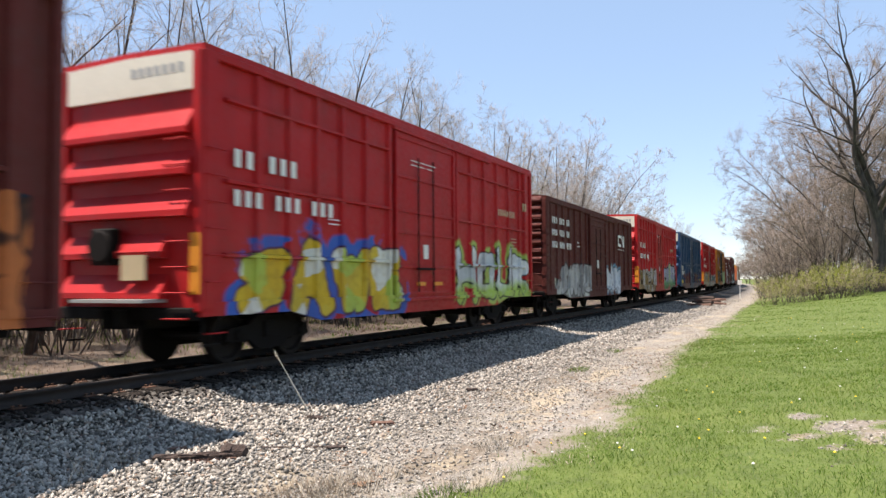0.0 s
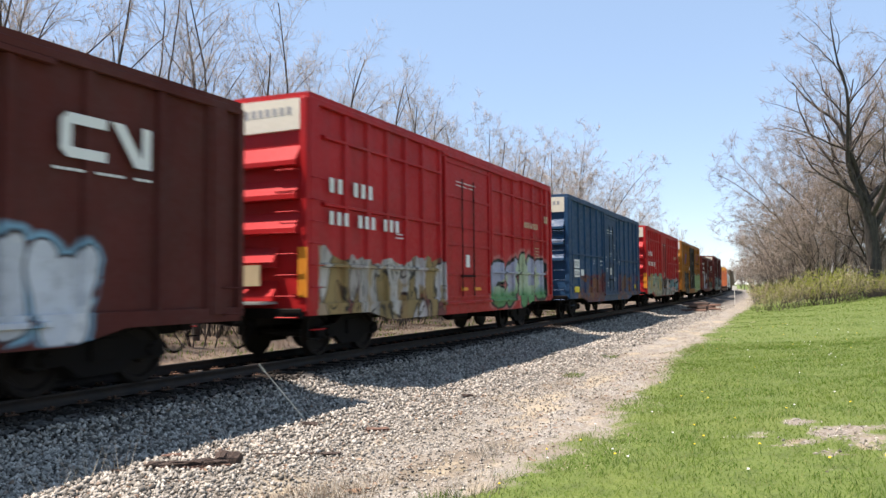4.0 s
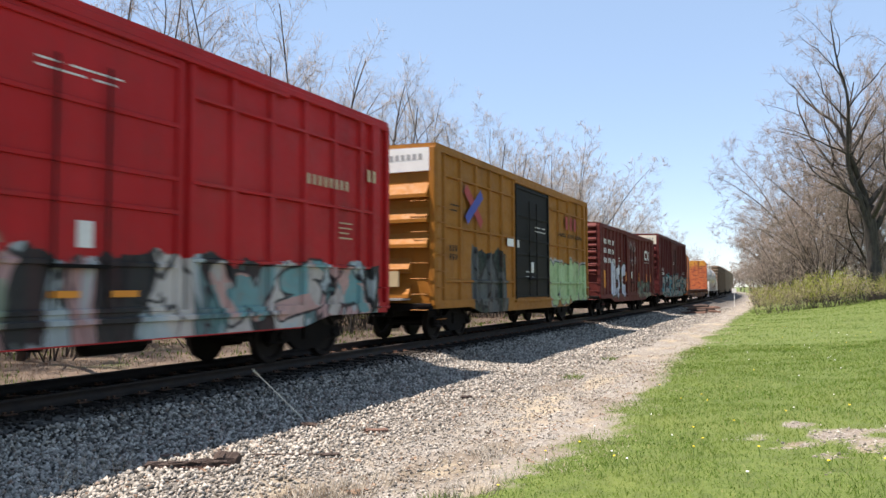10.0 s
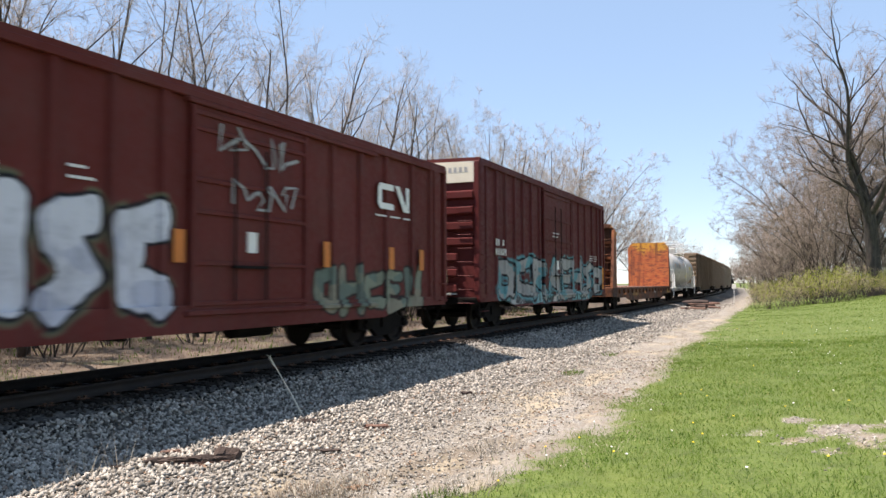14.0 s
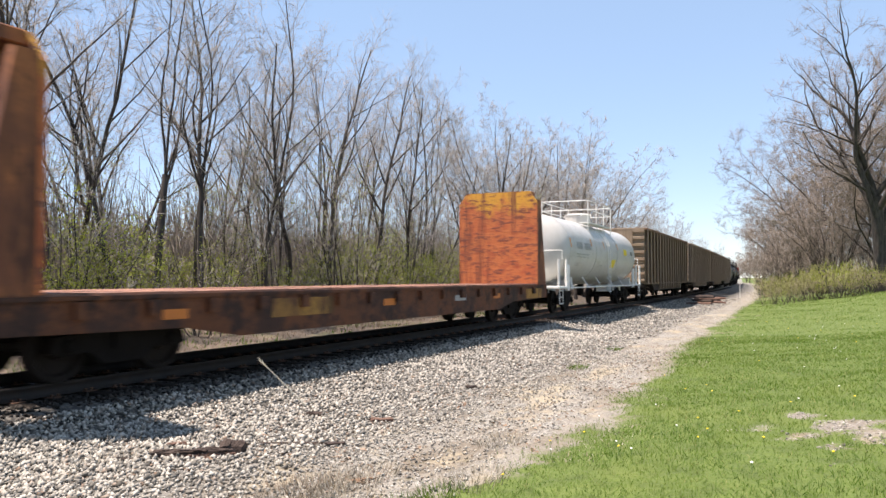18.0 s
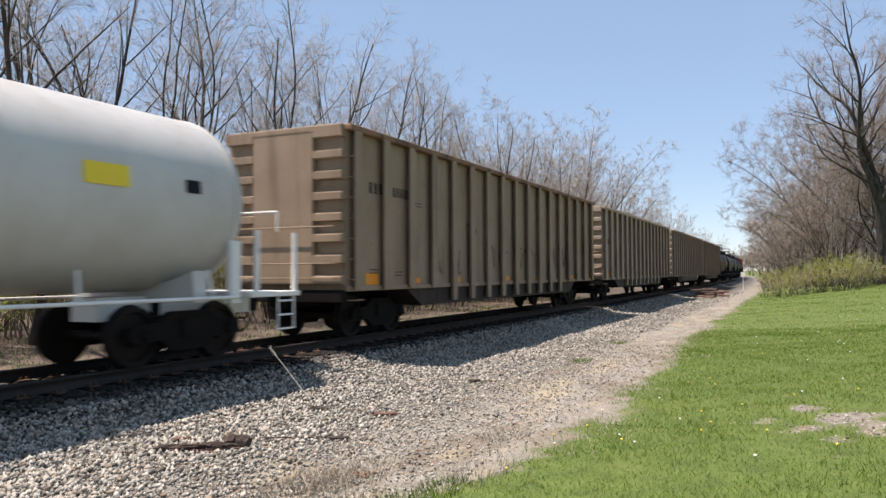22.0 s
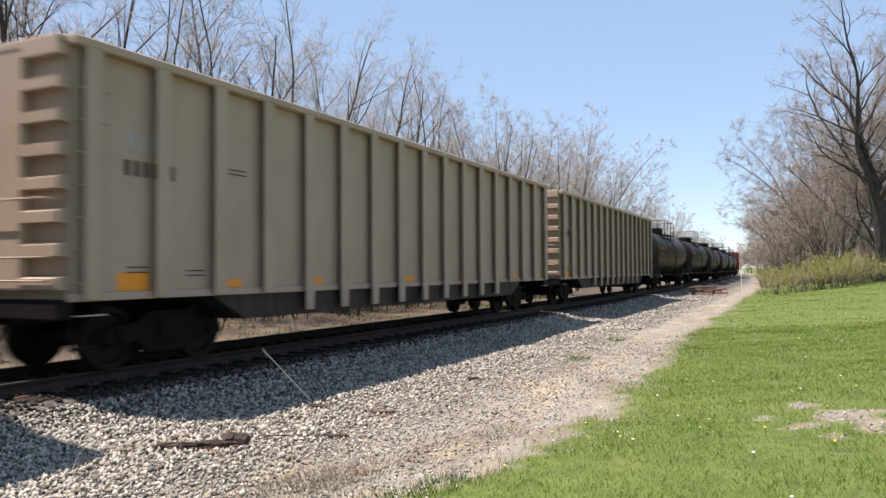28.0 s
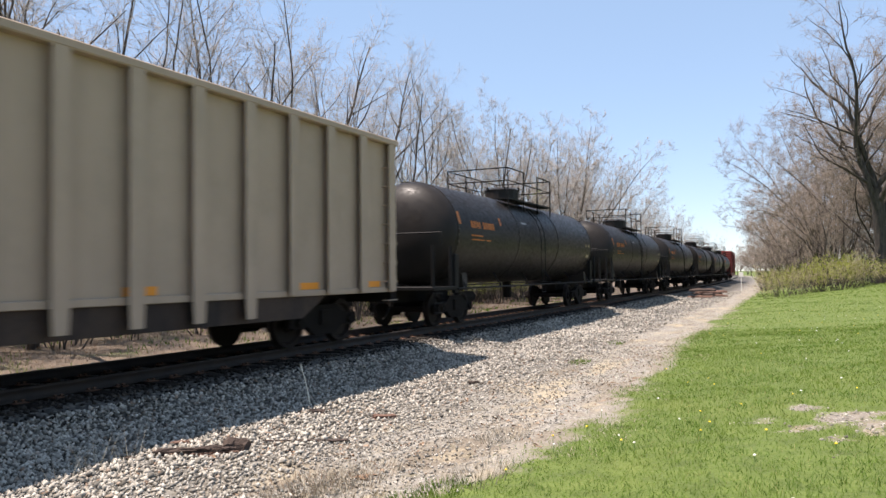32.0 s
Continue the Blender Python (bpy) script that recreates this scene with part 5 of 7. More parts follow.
    cov = n.new("ShaderNodeUVMap")
    cov.uv_map = "cover"
    cs = n.new("ShaderNodeSeparateXYZ")
    l.new(cov.outputs[0], cs.inputs[0])
    jag = calc(n, l, "ADD", calc(n, l, "MULTIPLY", calc(n, l, "SUBTRACT", n2, 0.5), 0.9), calc(n, l, "MULTIPLY", calc(n, l, "SUBTRACT", n3, 0.5), 1.0))
    c = mixed(n, l, calc(n, l, "MULTIPLY", step(-0.5, 0.0, calc(n, l, "ADD", cs.outputs[0], jag)), 0.75), c, straw)
    c = mixed(n, l, step(-0.05, 0.15, calc(n, l, "ADD", cs.outputs[0], jag)), c, grass)
    c = mixed(n, l, step(0.1, -0.5, calc(n, l, "ADD", cs.outputs[1], calc(n, l, "MULTIPLY", jag, 4.2))), c, mixed(n, l, ramp(n, l, n3, [(0.4, (0, 0, 0)), (0.6, (0.8, 0.8, 0.8))]), path, (0.17, 0.13, 0.09)))
    l.new(c, b.inputs["Base Color"])
    hgt = calc(n, l, "ADD", calc(n, l, "MULTIPLY", stone.outputs["Distance"], -0.8), n3)
    bump(n, l, b, hgt, 0.7, 0.03)
    return m


def mesh_from(name, verts, faces, mats, islands_uv=None):
    """A mesh from numpy arrays: faces is (count, 3) or (count, 4)."""
    me = bpy.data.meshes.new(name)
    verts, faces = np.asarray(verts, np.float32), np.asarray(faces, np.int32)
    k = faces.shape[1]
    me.vertices.add(len(verts))
    me.vertices.foreach_set("co", verts.ravel())
    me.loops.add(faces.size)
    me.loops.foreach_set("vertex_index", faces.ravel())
    me.polygons.add(len(faces))
    me.polygons.foreach_set("loop_start", np.arange(0, faces.size, k, dtype=np.int32))
    me.update(calc_edges=True)
    for m in mats if isinstance(mats, (list, tuple)) else [mats]:
        me.materials.append(m)
    return me


def axis(edges):
    out = []
    for a, b_, step in edges:
        k = max(1, round((b_ - a) / step))
        out += [a + (b_ - a) * i / k for i in range(k)]
    return out + [edges[-1][1]]


us = axis([(-400, -60, 40), (-60, -14, 4), (-14, -4, 0.8), (-4, 6, 0.25), (6, 14, 0.16), (14, 60, 3), (60, 400, 40)])
ss = axis([(-60, 0, 3), (0, 14, 0.16), (14, 40, 0.4), (40, 120, 1.5), (120, 400, 8), (400, 1400, 60)])
nu = len(us)
gv = [at(u, s, ground_z(u, s)) for s in ss for u in us]
gf = np.array([(j * nu + i, j * nu + i + 1, (j + 1) * nu + i + 1, (j + 1) * nu + i) for j in range(len(ss) - 1) for i in range(nu - 1)])
me = mesh_from("ground", gv, gf, ground_material())
uvl = me.uv_layers.new(name="across")
grid = np.array([(u, s) for s in ss for u in us])
uvl.data.foreach_set("uv", grid[gf.ravel()].astype(np.float32).ravel())
cover = me.uv_layers.new(name="cover")
both = np.stack([np.clip(lawn_edge(grid[:, 0], grid[:, 1]), -3, 3), bare_level(grid[:, 0], grid[:, 1])], -1)
cover.data.foreach_set("uv", both[gf.ravel()].astype(np.float32).ravel())
tagged(new("ground", me), "gravel, dry earth and mown grass beside a railway track", "ground", kind="structure")


# ---- the track ----
def rail_material():
    m, n, l, b = material("rail_steel", 0.75, 0.1)
    co = n.new("ShaderNodeTexCoord").outputs["Object"]
    c = ramp(n, l, grain(n, l, co, 3, 6), [(0.35, (0.011, 0.0075, 0.006)), (0.7, (0.028, 0.018, 0.012))])
    l.new(c, b.inputs["Base Color"])
    return m


RAIL = rail_material()
TIE = plain("creosoted_wood", (0.014, 0.011, 0.009), 0.9, 0, 0.35, 2.0, (0.035, 0.027, 0.021), 0.5)
PLATE = plain("rusty_plate", (0.12, 0.06, 0.035), 0.8, 0.2, 0.3, 6.0)
track = tagged(empty("railway_track"), "single railway track of rusty rails on dark wooden ties", "railway track")
SECTION = [(-0.07, -0.172), (0.07, -0.172), (0.07, -0.16), (0.012, -0.145), (0.01, -0.05), (0.036, -0.035), (0.036, -0.004), (0.03, 0.0), (-0.03, 0.0), (-0.036, -0.004), (-0.036, -0.035), (-0.01, -0.05), (-0.012, -0.145), (-0.07, -0.16)]
steps = axis([(-60, 60, 2.0), (60, 400, 8.0), (400, 800, 25)])
for side in (-1, 1):
    off = side * 0.7535
    vs = [at(off + x, s, z) for s in steps for x, z in SECTION]
    k = len(SECTION)
    fs = [(j * k + i, j * k + (i + 1) % k, (j + 1) * k + (i + 1) % k, (j + 1) * k + i) for j in range(len(steps) - 1) for i in range(k)]
    ob = new("rail", mesh_from("rail", vs, fs, RAIL))
    ob.parent = track
bm = bmesh.new()
box(bm, -1.3, 1.3, -0.115, 0.115, -0.36, -0.178, 0.012)
tie_mesh = bpy.data.meshes.new("tie")
bm.to_mesh(tie_mesh)
bm.free()
tie_mesh.materials.append(TIE)
bm = bmesh.new()
box(bm, -0.18, 0.18, -0.09, 0.09, -0.178, -0.166, 0.004)
for x in (-0.1, 0.1):
    for y in (-0.05, 0.05):
        box(bm, x - 0.012, x + 0.012, y - 0.012, y + 0.012, -0.17, -0.145)
        box(bm, x - 0.02, x + 0.02, y - 0.018, y + 0.018, -0.147, -0.135)
plate_mesh = bpy.data.meshes.new("tie_plate")
bm.to_mesh(plate_mesh)
bm.free()
plate_mesh.materials.append(PLATE)
rng = random.Random(4)
for i in range(290):
    s = -8 + i * 0.53 + rng.uniform(-0.03, 0.03)
    m = on_track(s) @ pose(rng.uniform(-0.04, 0.04), 0, rng.uniform(-0.008, 0.004), 0, 0, rng.uniform(-1.2, 1.2))
    tie = piece("tie", tie_mesh, track, m)
    if s < 45:
        for side in (-1, 1):
            piece("tie_plate", plate_mesh, tie, pose(side * 0.7535, 0, 0.0))

# ---- loose stone, straw and grass ----
def island_material(name, stops, rough=0.9, thin=0.0, patch=None):
    m, n, l, b = material(name, rough)
    geo = n.new("ShaderNodeNewGeometry")
    b.inputs["Specular IOR Level"].default_value = 0.2
    c = ramp(n, l, geo.outputs["Random Per Island"], stops)
    co = n.new("ShaderNodeTexCoord").outputs["Object"]
    f = grain(n, l, co, 40, 4)
    c = mixed(n, l, calc(n, l, "MULTIPLY", f, 0.4), c, tuple(v * 0.5 for v in stops[0][1]))
    if patch:
        c = mixed(n, l, ramp(n, l, grain(n, l, co, 0.8, 4, 0.6), [(0.42, (0, 0, 0)), (0.68, (0.75, 0.75, 0.75))]), c, patch)
    l.new(c, b.inputs["Base Color"])
    if thin:
        tr, mix = n.new("ShaderNodeBsdfTranslucent"), n.new("ShaderNodeMixShader")
        l.new(c, tr.inputs[0])
        mix.inputs[0].default_value = thin
        l.new(b.outputs[0], mix.inputs[1])
        l.new(tr.outputs[0], mix.inputs[2])
        l.new(mix.outputs[0], n["Material Output"].inputs[0])
    return m


STONES = island_material("crushed_stone", [(0.0, (0.09, 0.082, 0.069)), (0.2, (0.21, 0.194, 0.166)), (0.55, (0.38, 0.351, 0.3)), (0.92, (0.6, 0.555, 0.475)), (1.0, (0.24, 0.16, 0.11))])
# near-black stone: the deep shade under the train is put into its colour
SHADED_STONES = island_material("shaded_stone", [(0.0, (0.009, 0.0075, 0.006)), (0.5, (0.028, 0.023, 0.019)), (1.0, (0.08, 0.066, 0.053))])
BLADES = island_material("grass_blades", [(0.0, (0.05, 0.108, 0.009)), (0.5, (0.098, 0.19, 0.018)), (0.85, (0.16, 0.26, 0.036)), (1.0, (0.42, 0.38, 0.18))], 0.6, 0.5, (0.16, 0.225, 0.038))
STRAW = island_material("dry_straw", [(0.0, (0.24, 0.195, 0.135)), (0.5, (0.41, 0.355, 0.27)), (1.0, (0.62, 0.57, 0.46))])
LEAFLITTER = island_material("dead_leaves", [(0.0, (0.12, 0.065, 0.035)), (0.5, (0.27, 0.17, 0.11)), (1.0, (0.42, 0.32, 0.23))])
nr = np.random.default_rng(7)


def settle(u, s):
    out = np.empty((len(u), 3))
    for i in range(len(u)):
        out[i] = at(u[i], s[i], ground_z(u[i], s[i]))
    return out


def scatter(count, u0, u1, s0, s1, power=2.0, side=None):
    """Random places, denser near the camera."""
    s = s0 + (s1 - s0) * nr.random(count) ** power
    u = u0 + (u1 - u0) * nr.random(count)
    return u, s


def stones(name, label, count, u0, u1, s0, s1, lo, hi, power=1.7, sink=-0.1, mat=None, thin=None, keep_if=None):
    u, s = scatter(count, u0, u1, s0, s1, power)
    keep = np.abs(np.abs(u) - 0.7535) > 0.12
    if keep_if:
        keep &= keep_if(u, s)
    if thin:
        keep &= nr.random(len(u)) > np.clip((u - thin[0]) / (thin[1] - thin[0]), 0, 1)
    u, s = u[keep], s[keep]
    c = settle(u, s)
    k = len(c)
    base = np.array([(1, 0, 0), (-1, 0, 0), (0, 1, 0), (0, -1, 0), (0, 0, 1), (0, 0, -1)], float)
    v = base[None] * nr.uniform(0.6, 1.25, (k, 6, 1)) + nr.normal(0, 0.22, (k, 6, 3))
    v *= np.stack([nr.uniform(0.8, 1.3, k), nr.uniform(0.7, 1.2, k), nr.uniform(0.6, 1.1, k)], -1)[:, None]
    a = nr.uniform(0, 6.28, k)
    x = v[..., 0] * np.cos(a)[:, None] - v[..., 1] * np.sin(a)[:, None]
    y = v[..., 0] * np.sin(a)[:, None] + v[..., 1] * np.cos(a)[:, None]
    size = nr.uniform(lo, hi, k) * 0.5
    v = np.stack([x, y, v[..., 2]], -1) * size[:, None, None]
    v += c[:, None] + np.stack([0 * size, 0 * size, size * (0.5 - sink)], -1)[:, None]
    f = np.array([(0, 2, 4), (2, 1, 4), (1, 3, 4), (3, 0, 4), (2, 0, 5), (1, 2, 5), (3, 1, 5), (0, 3, 5)])
    f = (f[None] + 6 * np.arange(k)[:, None, None]).reshape(-1, 3)
    tagged(new(name, mesh_from(name, v.reshape(-1, 3), f, mat or STONES)), label, "gravel", kind="stuff")


stones("ballast", "loose crushed grey stone ballast on the track's shoulder", 44000, 1.7, 5.8, 3.2, 26, 0.038, 0.075, thin=(2.9, 5.6))
stones("ballast", "loose crushed grey stone ballast on the track's shoulder", 16000, 1.7, 5.8, 24, 75, 0.055, 0.1, 1.4, thin=(2.9, 5.6))
# strip of ballast darkened in colour where the train's shade lies
stones("ballast", "stone between the rails, coloured dark for the train's shade", 12000, -1.5, 2.0, 3.5, 40, 0.04, 0.085, 1.7, 0.1, SHADED_STONES, (1.65, 2.05))
stones("ballast", "crushed stone behind the rails", 7000, -5.0, -1.5, 6, 45, 0.04, 0.085)
stones("pebbles", "small pale pebbles on the dirt track", 34000, 3.2, 7.2, 3.2, 20, 0.015, 0.042, thin=(5.4, 7.4))


def blades(name, label, count, u0, u1, s0, s1, lo, hi, width, mat, keep=None, power=2.0, lean=0.5, category="grass"):
    u, s = scatter(count, u0, u1, s0, s1, power)
    if keep is not None:
        k = keep(u, s)
        u, s = u[k], s[k]
    c = settle(u, s)
    k = len(c)
    a, hgt = nr.uniform(0, 6.28, k), nr.uniform(lo, hi, k)
    clump = np.array([0.75 + 0.6 * noise.noise(Vector((x * 1.3, y * 1.3, 4))) for x, y in zip(u, s)])
    hgt = hgt * clump
    w = width * nr.uniform(0.7, 1.3, k) * (1 + np.maximum(0, s - 8) * 0.06)
    d = np.stack([np.cos(a), np.sin(a), 0 * a], -1)
    b_ = nr.uniform(0, 6.28, k)
    bend = np.stack([np.cos(b_), np.sin(b_), 0 * b_], -1) * (hgt * nr.uniform(0.1, lean, k))[:, None]
    up = np.stack([0 * a, 0 * a, hgt], -1)
    v = np.stack([c - d * w[:, None] / 2, c + d * w[:, None] / 2, c + up * 0.6 + bend * 0.35 + d * w[:, None] * 0.3, c + up + bend, c + up * 0.6 + bend * 0.35 - d * w[:, None] * 0.3], 1)
    f = np.array([(0, 1, 2), (0, 2, 4), (4, 2, 3)])
    f = (f[None] + 5 * np.arange(k)[:, None, None]).reshape(-1, 3)
    tagged(new(name, mesh_from(name, v.reshape(-1, 3), f, mat)), label, category, kind="stuff")


stones("pebbles", "pale stones in a bare patch of lawn", 2600, 9.0, 12.6, 7.0, 11.5, 0.012, 0.05, 1.0, 0.35, keep_if=bare)
lawn = lambda u, s: (lawn_edge(u, s) + nr.normal(0, 0.16, len(u)) > 0) & ~bare(u, s)
blades("grass", "short fresh green lawn grass with paler tips", 165000, 6.2, 15, 2.6, 24, 0.025, 0.075, 0.0055, BLADES, lawn, 2.0, 2.2)
blades("grass", "short fresh green lawn grass farther along the slope", 64000, 6.4, 24, 8, 66, 0.025, 0.07, 0.0075, BLADES, lawn, 1.3, 2.2)
blades("straw", "flattened dry straw on the dirt track", 34000, 3.9, 8.2, 3.5, 40, 0.012, 0.045, 0.006, STRAW, lambda u, s: np.array([noise.noise(Vector((a * 0.8, b * 0.55, 6.0))) + 0.4 * noise.noise(Vector((a * 2.5, b * 2.0, 8.0))) for a, b in zip(u, s)]) + 0.12 - 0.22 * np.abs(u - 6.4) > 0, 1.8, 4.0, "straw")
blades("dry_grass", "dry tufts of grass behind the track", 12000, -13, -6.6, 8, 60, 0.03, 0.16, 0.009, LEAFLITTER, None, 1.2, 1.2, "grass")
blades("weeds", "low green weeds among dead leaves behind the track", 8000, -16, -5.0, 9, 60, 0.05, 0.24, 0.018, BLADES, lambda u, s: np.array([noise.noise(Vector((a * 0.4, b * 0.4, 1.0))) for a, b in zip(u, s)]) > 0.05, 1.2, 0.9, "weeds")


def tuft(label, u, s, count, spread, lo, hi, mat, name="grass_tuft"):
    k = count
    r, a = spread * np.sqrt(nr.random(k)), nr.uniform(0, 6.28, k)
    c = settle(u + r * np.cos(a), s + r * np.sin(a) * 1.6)
    hgt = nr.uniform(lo, hi, k)
    b_ = nr.uniform(0, 6.28, k)
    d = np.stack([np.cos(b_), np.sin(b_), 0 * b_], -1)
    tip = c + np.stack([np.cos(a), np.sin(a), 0 * a], -1) * (hgt * 0.5)[:, None] + np.stack([0 * a, 0 * a, hgt], -1)
    v = np.stack([c - d * 0.004, c + d * 0.004, tip], 1)
    f = np.arange(3 * k).reshape(-1, 3)
    tagged(new(name, mesh_from(name, v.reshape(-1, 3), f, mat)), label, "grass", kind="stuff")


for u, s in ((5.6, 15.5), (5.3, 20.2), (6.9, 5.5), (7.05, 5.9)):
    tuft("small green grass tuft on the gravel track", u, s, 260, 0.22, 0.03, 0.1, BLADES)
for u, s in ((5.85, 5.75), (6.1, 6.15), (5.7, 5.5)):
    tuft("low dead brown weeds on the gravel", u, s, 110, 0.28, 0.02, 0.09, LEAFLITTER)
for u, s, k in ((5.95, 5.85, 420), (5.85, 5.5, 420), (6.1, 6.2, 300), (6.3, 5.6, 220), (6.8, 8.1, 260), (7.2, 6.4, 300)):
    tuft("crumpled tan dead weeds on the gravel", u, s, k, 0.3, 0.02, 0.12, STRAW)
for u, s in ((3.44, 4.98), (3.4, 5.37), (3.53, 5.66), (3.6, 22.5)):
    tuft("thin dry weed stalks on the ballast", u, s, 14, 0.12, 0.15, 0.4, STRAW)

k = 2600
u, s = scatter(k, 3.8, 7.4, 3.6, 22, 1.6)
near_a, near_r = nr.uniform(0, 6.28, 700), nr.random(700) ** 0.7
u, s = np.concatenate([u, 5.95 + 0.6 * near_r * np.cos(near_a)]), np.concatenate([s, 5.7 + 0.5 * near_r * np.sin(near_a)])
far_u, far_s = scatter(5200, -14, -4.5, 8, 50, 1.2)
u, s = np.concatenate([u, far_u]), np.concatenate([s, far_s])
keep = np.array([noise.noise(Vector((a * 0.8, b * 0.8, 6.0))) for a, b in zip(u, s)]) > -0.02
u, s = u[keep], s[keep]
c = settle(u, s) + np.array((0, 0, 0.015))
k = len(c)
v = c[:, None] + nr.normal(0, 1, (k, 4, 3)) * np.array((0.012, 0.012, 0.008)) + np.array([(-1, 0, 0), (0, -0.6, 0.2), (1, 0, 0), (0, 0.6, 0.15)])[None] * nr.uniform(0.014, 0.032, (k, 1, 1))
tagged(new("dead_leaves", mesh_from("dead_leaves", v.reshape(-1, 3), np.arange(4 * k).reshape(-1, 4), LEAFLITTER)), "scattered brown dead leaves on gravel and soil", "leaves", kind="stuff")

# dandelions in the lawn
STEM = plain("flower_stem", (0.12, 0.2, 0.05))
YELLOW_FLOWER = plain("flower_yellow", (0.8, 0.6, 0.02), 0.6, 0, 0.1)
WHITE_FLOWER = plain("flower_white", (0.75, 0.75, 0.72), 0.8, 0, 0.05)


def dandelion(mat, label):
    ob = tagged(empty("dandelion"), label, "flower", "dandelions in the lawn")
    bm = bmesh.new()
    tube(bm, (0, 0, -0.02), (0.005, 0, 0.12), 0.003, sides=5)
    part("stem", bm, STEM, ob)
    bm = bmesh.new()
    lathe(bm, [(-0.006, 0.003), (0.0, 0.013), (0.005, 0.011), (0.009, 0.003)], True, 10)
    bm.transform(Matrix.Translation((0.005, 0, 0.125)) @ Matrix.Rotation(radians(75), 4, "X"))
    part("flower_head", bm, mat, ob)
    return ob


first = [dandelion(YELLOW_FLOWER, "yellow dandelion in the grass"), dandelion(WHITE_FLOWER, "white dandelion seed head in the grass")]
rng = random.Random(12)
count = 0
while count < 130:
    u, s = rng.uniform(7.4, 15), 4.5 + 30 * rng.random() ** 1.6
    if not lawn(np.array([u]), np.array([s]))[0]:
        continue
    ob = first[count % 2]
    m = Matrix.Translation(at(u, s, ground_z(u, s) - 0.03)) @ Matrix.Rotation(rng.uniform(0, 6), 4, "Z")
    if count < 2:
        ob.matrix_basis = m
    else:
        copy_thing(ob, m)
    count += 1

# ---- timber scraps ----
OLDWOOD = plain("weathered_wood", (0.06, 0.04, 0.031), 0.9, 0, 0.4, 5.0, (0.03, 0.02, 0.015), 0.6)
REDWOOD = plain("split_wood", (0.15, 0.085, 0.06), 0.9, 0, 0.35, 5.0, (0.06, 0.03, 0.02), 0.6)


def scrap(name, label, u0, s0, u1, s1, w, t, mat, lift=0.0):
    """A split, ragged piece of timber between two places."""
    a, b_ = at(u0, s0, ground_z(u0, s0)), at(u1, s1, ground_z(u1, s1))
    d = b_ - a
    L = d.length
    rr = random.Random(int(u0 * 977 + s0 * 131))
    bm = bmesh.new()
    k = 7
    rings = []
    for i in range(k):
        y = L * i / (k - 1)
        q = 0.75 + 0.35 * rr.random() if 0 < i < k - 1 else 0.55 + 0.5 * rr.random()
        rings.append([bm.verts.new((x * w * q + rr.uniform(-0.01, 0.01), y + rr.uniform(-0.03, 0.03), z * t * q)) for x, z in ((-0.5, 0.0), (0.45, 0.02), (0.5, 0.6), (0.2, 1.0), (-0.3, 0.95), (-0.52, 0.5))])
    for p, q in zip(rings, rings[1:]):
        for i in range(6):
            j = (i + 1) % 6
            bm.faces.new((p[i], p[j], q[j], q[i]))
    bm.faces.new(rings[0][::-1])
    bm.faces.new(rings[-1])
    ob = link(name, bm, mat)
    ob.matrix_basis = Matrix.Translation(a + Vector((0, 0, lift - 0.01))) @ d.to_track_quat("Y", "Z").to_matrix().to_4x4()
    return tagged(ob, label, "wood")


scrap("log", "broken dark tie end lying on the gravel", 3.66, 5.92, 4.22, 6.36, 0.08, 0.08, OLDWOOD, 0.02)
scrap("log", "rotten round log stub with a dark hollow end on the gravel", 4.2, 6.36, 4.42, 6.47, 0.13, 0.15, OLDWOOD, 0.02)
for q in range(7):
    scrap("splinter", "thin splinter broken off the old log", 3.8 + 0.07 * q, 5.96 + 0.05 * q, 3.98 + 0.07 * q + 0.02 * (q % 3), 6.14 + 0.035 * q, 0.02 + 0.006 * (q % 3), 0.02, (REDWOOD, OLDWOOD)[q % 2], 0.03 + 0.05 * (q % 2))
scrap("plank", "thin split plank lying on the gravel", 3.9, 6.15, 4.2, 6.42, 0.05, 0.035, REDWOOD, 0.03)
scrap("plank", "thin splinter of old tie on the gravel", 3.95, 6.1, 4.35, 6.2, 0.03, 0.03, REDWOOD)
scrap("wood_chip", "reddish wood chip on the gravel", 3.42, 6.35, 3.56, 6.5, 0.09, 0.03, REDWOOD, 0.035)
scrap("wood_chip", "dark wood block on the ballast", 3.62, 8.72, 3.78, 8.82, 0.08, 0.06, OLDWOOD, 0.035)
scrap("wood_chip", "brown split wood piece on the gravel", 4.58, 8.8, 4.86, 8.98, 0.08, 0.05, REDWOOD, 0.035)
scrap("wood_chip", "flat brown bark piece on the gravel", 5.0, 7.15, 5.16, 7.32, 0.08, 0.03, OLDWOOD, 0.035)
scrap("wood_chip", "small dark stone-like wood piece", 4.55, 12.1, 4.68, 12.25, 0.07, 0.05, OLDWOOD, 0.035)
scrap("stick", "long thin grey stick on the gravel", 4.3, 6.9, 4.95, 7.2, 0.02, 0.015, OLDWOOD, 0.035)
scrap("stick", "thin dry stick on the gravel", 3.3, 5.7, 3.6, 5.75, 0.015, 0.012, OLDWOOD, 0.035)
for i in range(12):
    rr = random.Random(i)
    u, s, a = 3.75 + rr.uniform(-0.6, 0.6), 58.5 + rr.uniform(-2.6, 2.6), rr.uniform(-1.2, 1.2)
    scrap("old_tie", "discarded brown wooden tie on a heap", u - 0.9 * math.cos(a), s - 0.9 * math.sin(a), u + 0.9 * math.cos(a), s + 0.9 * math.sin(a), 0.24, 0.2, (REDWOOD, OLDWOOD)[i % 2], 0.16 * (i % 4))

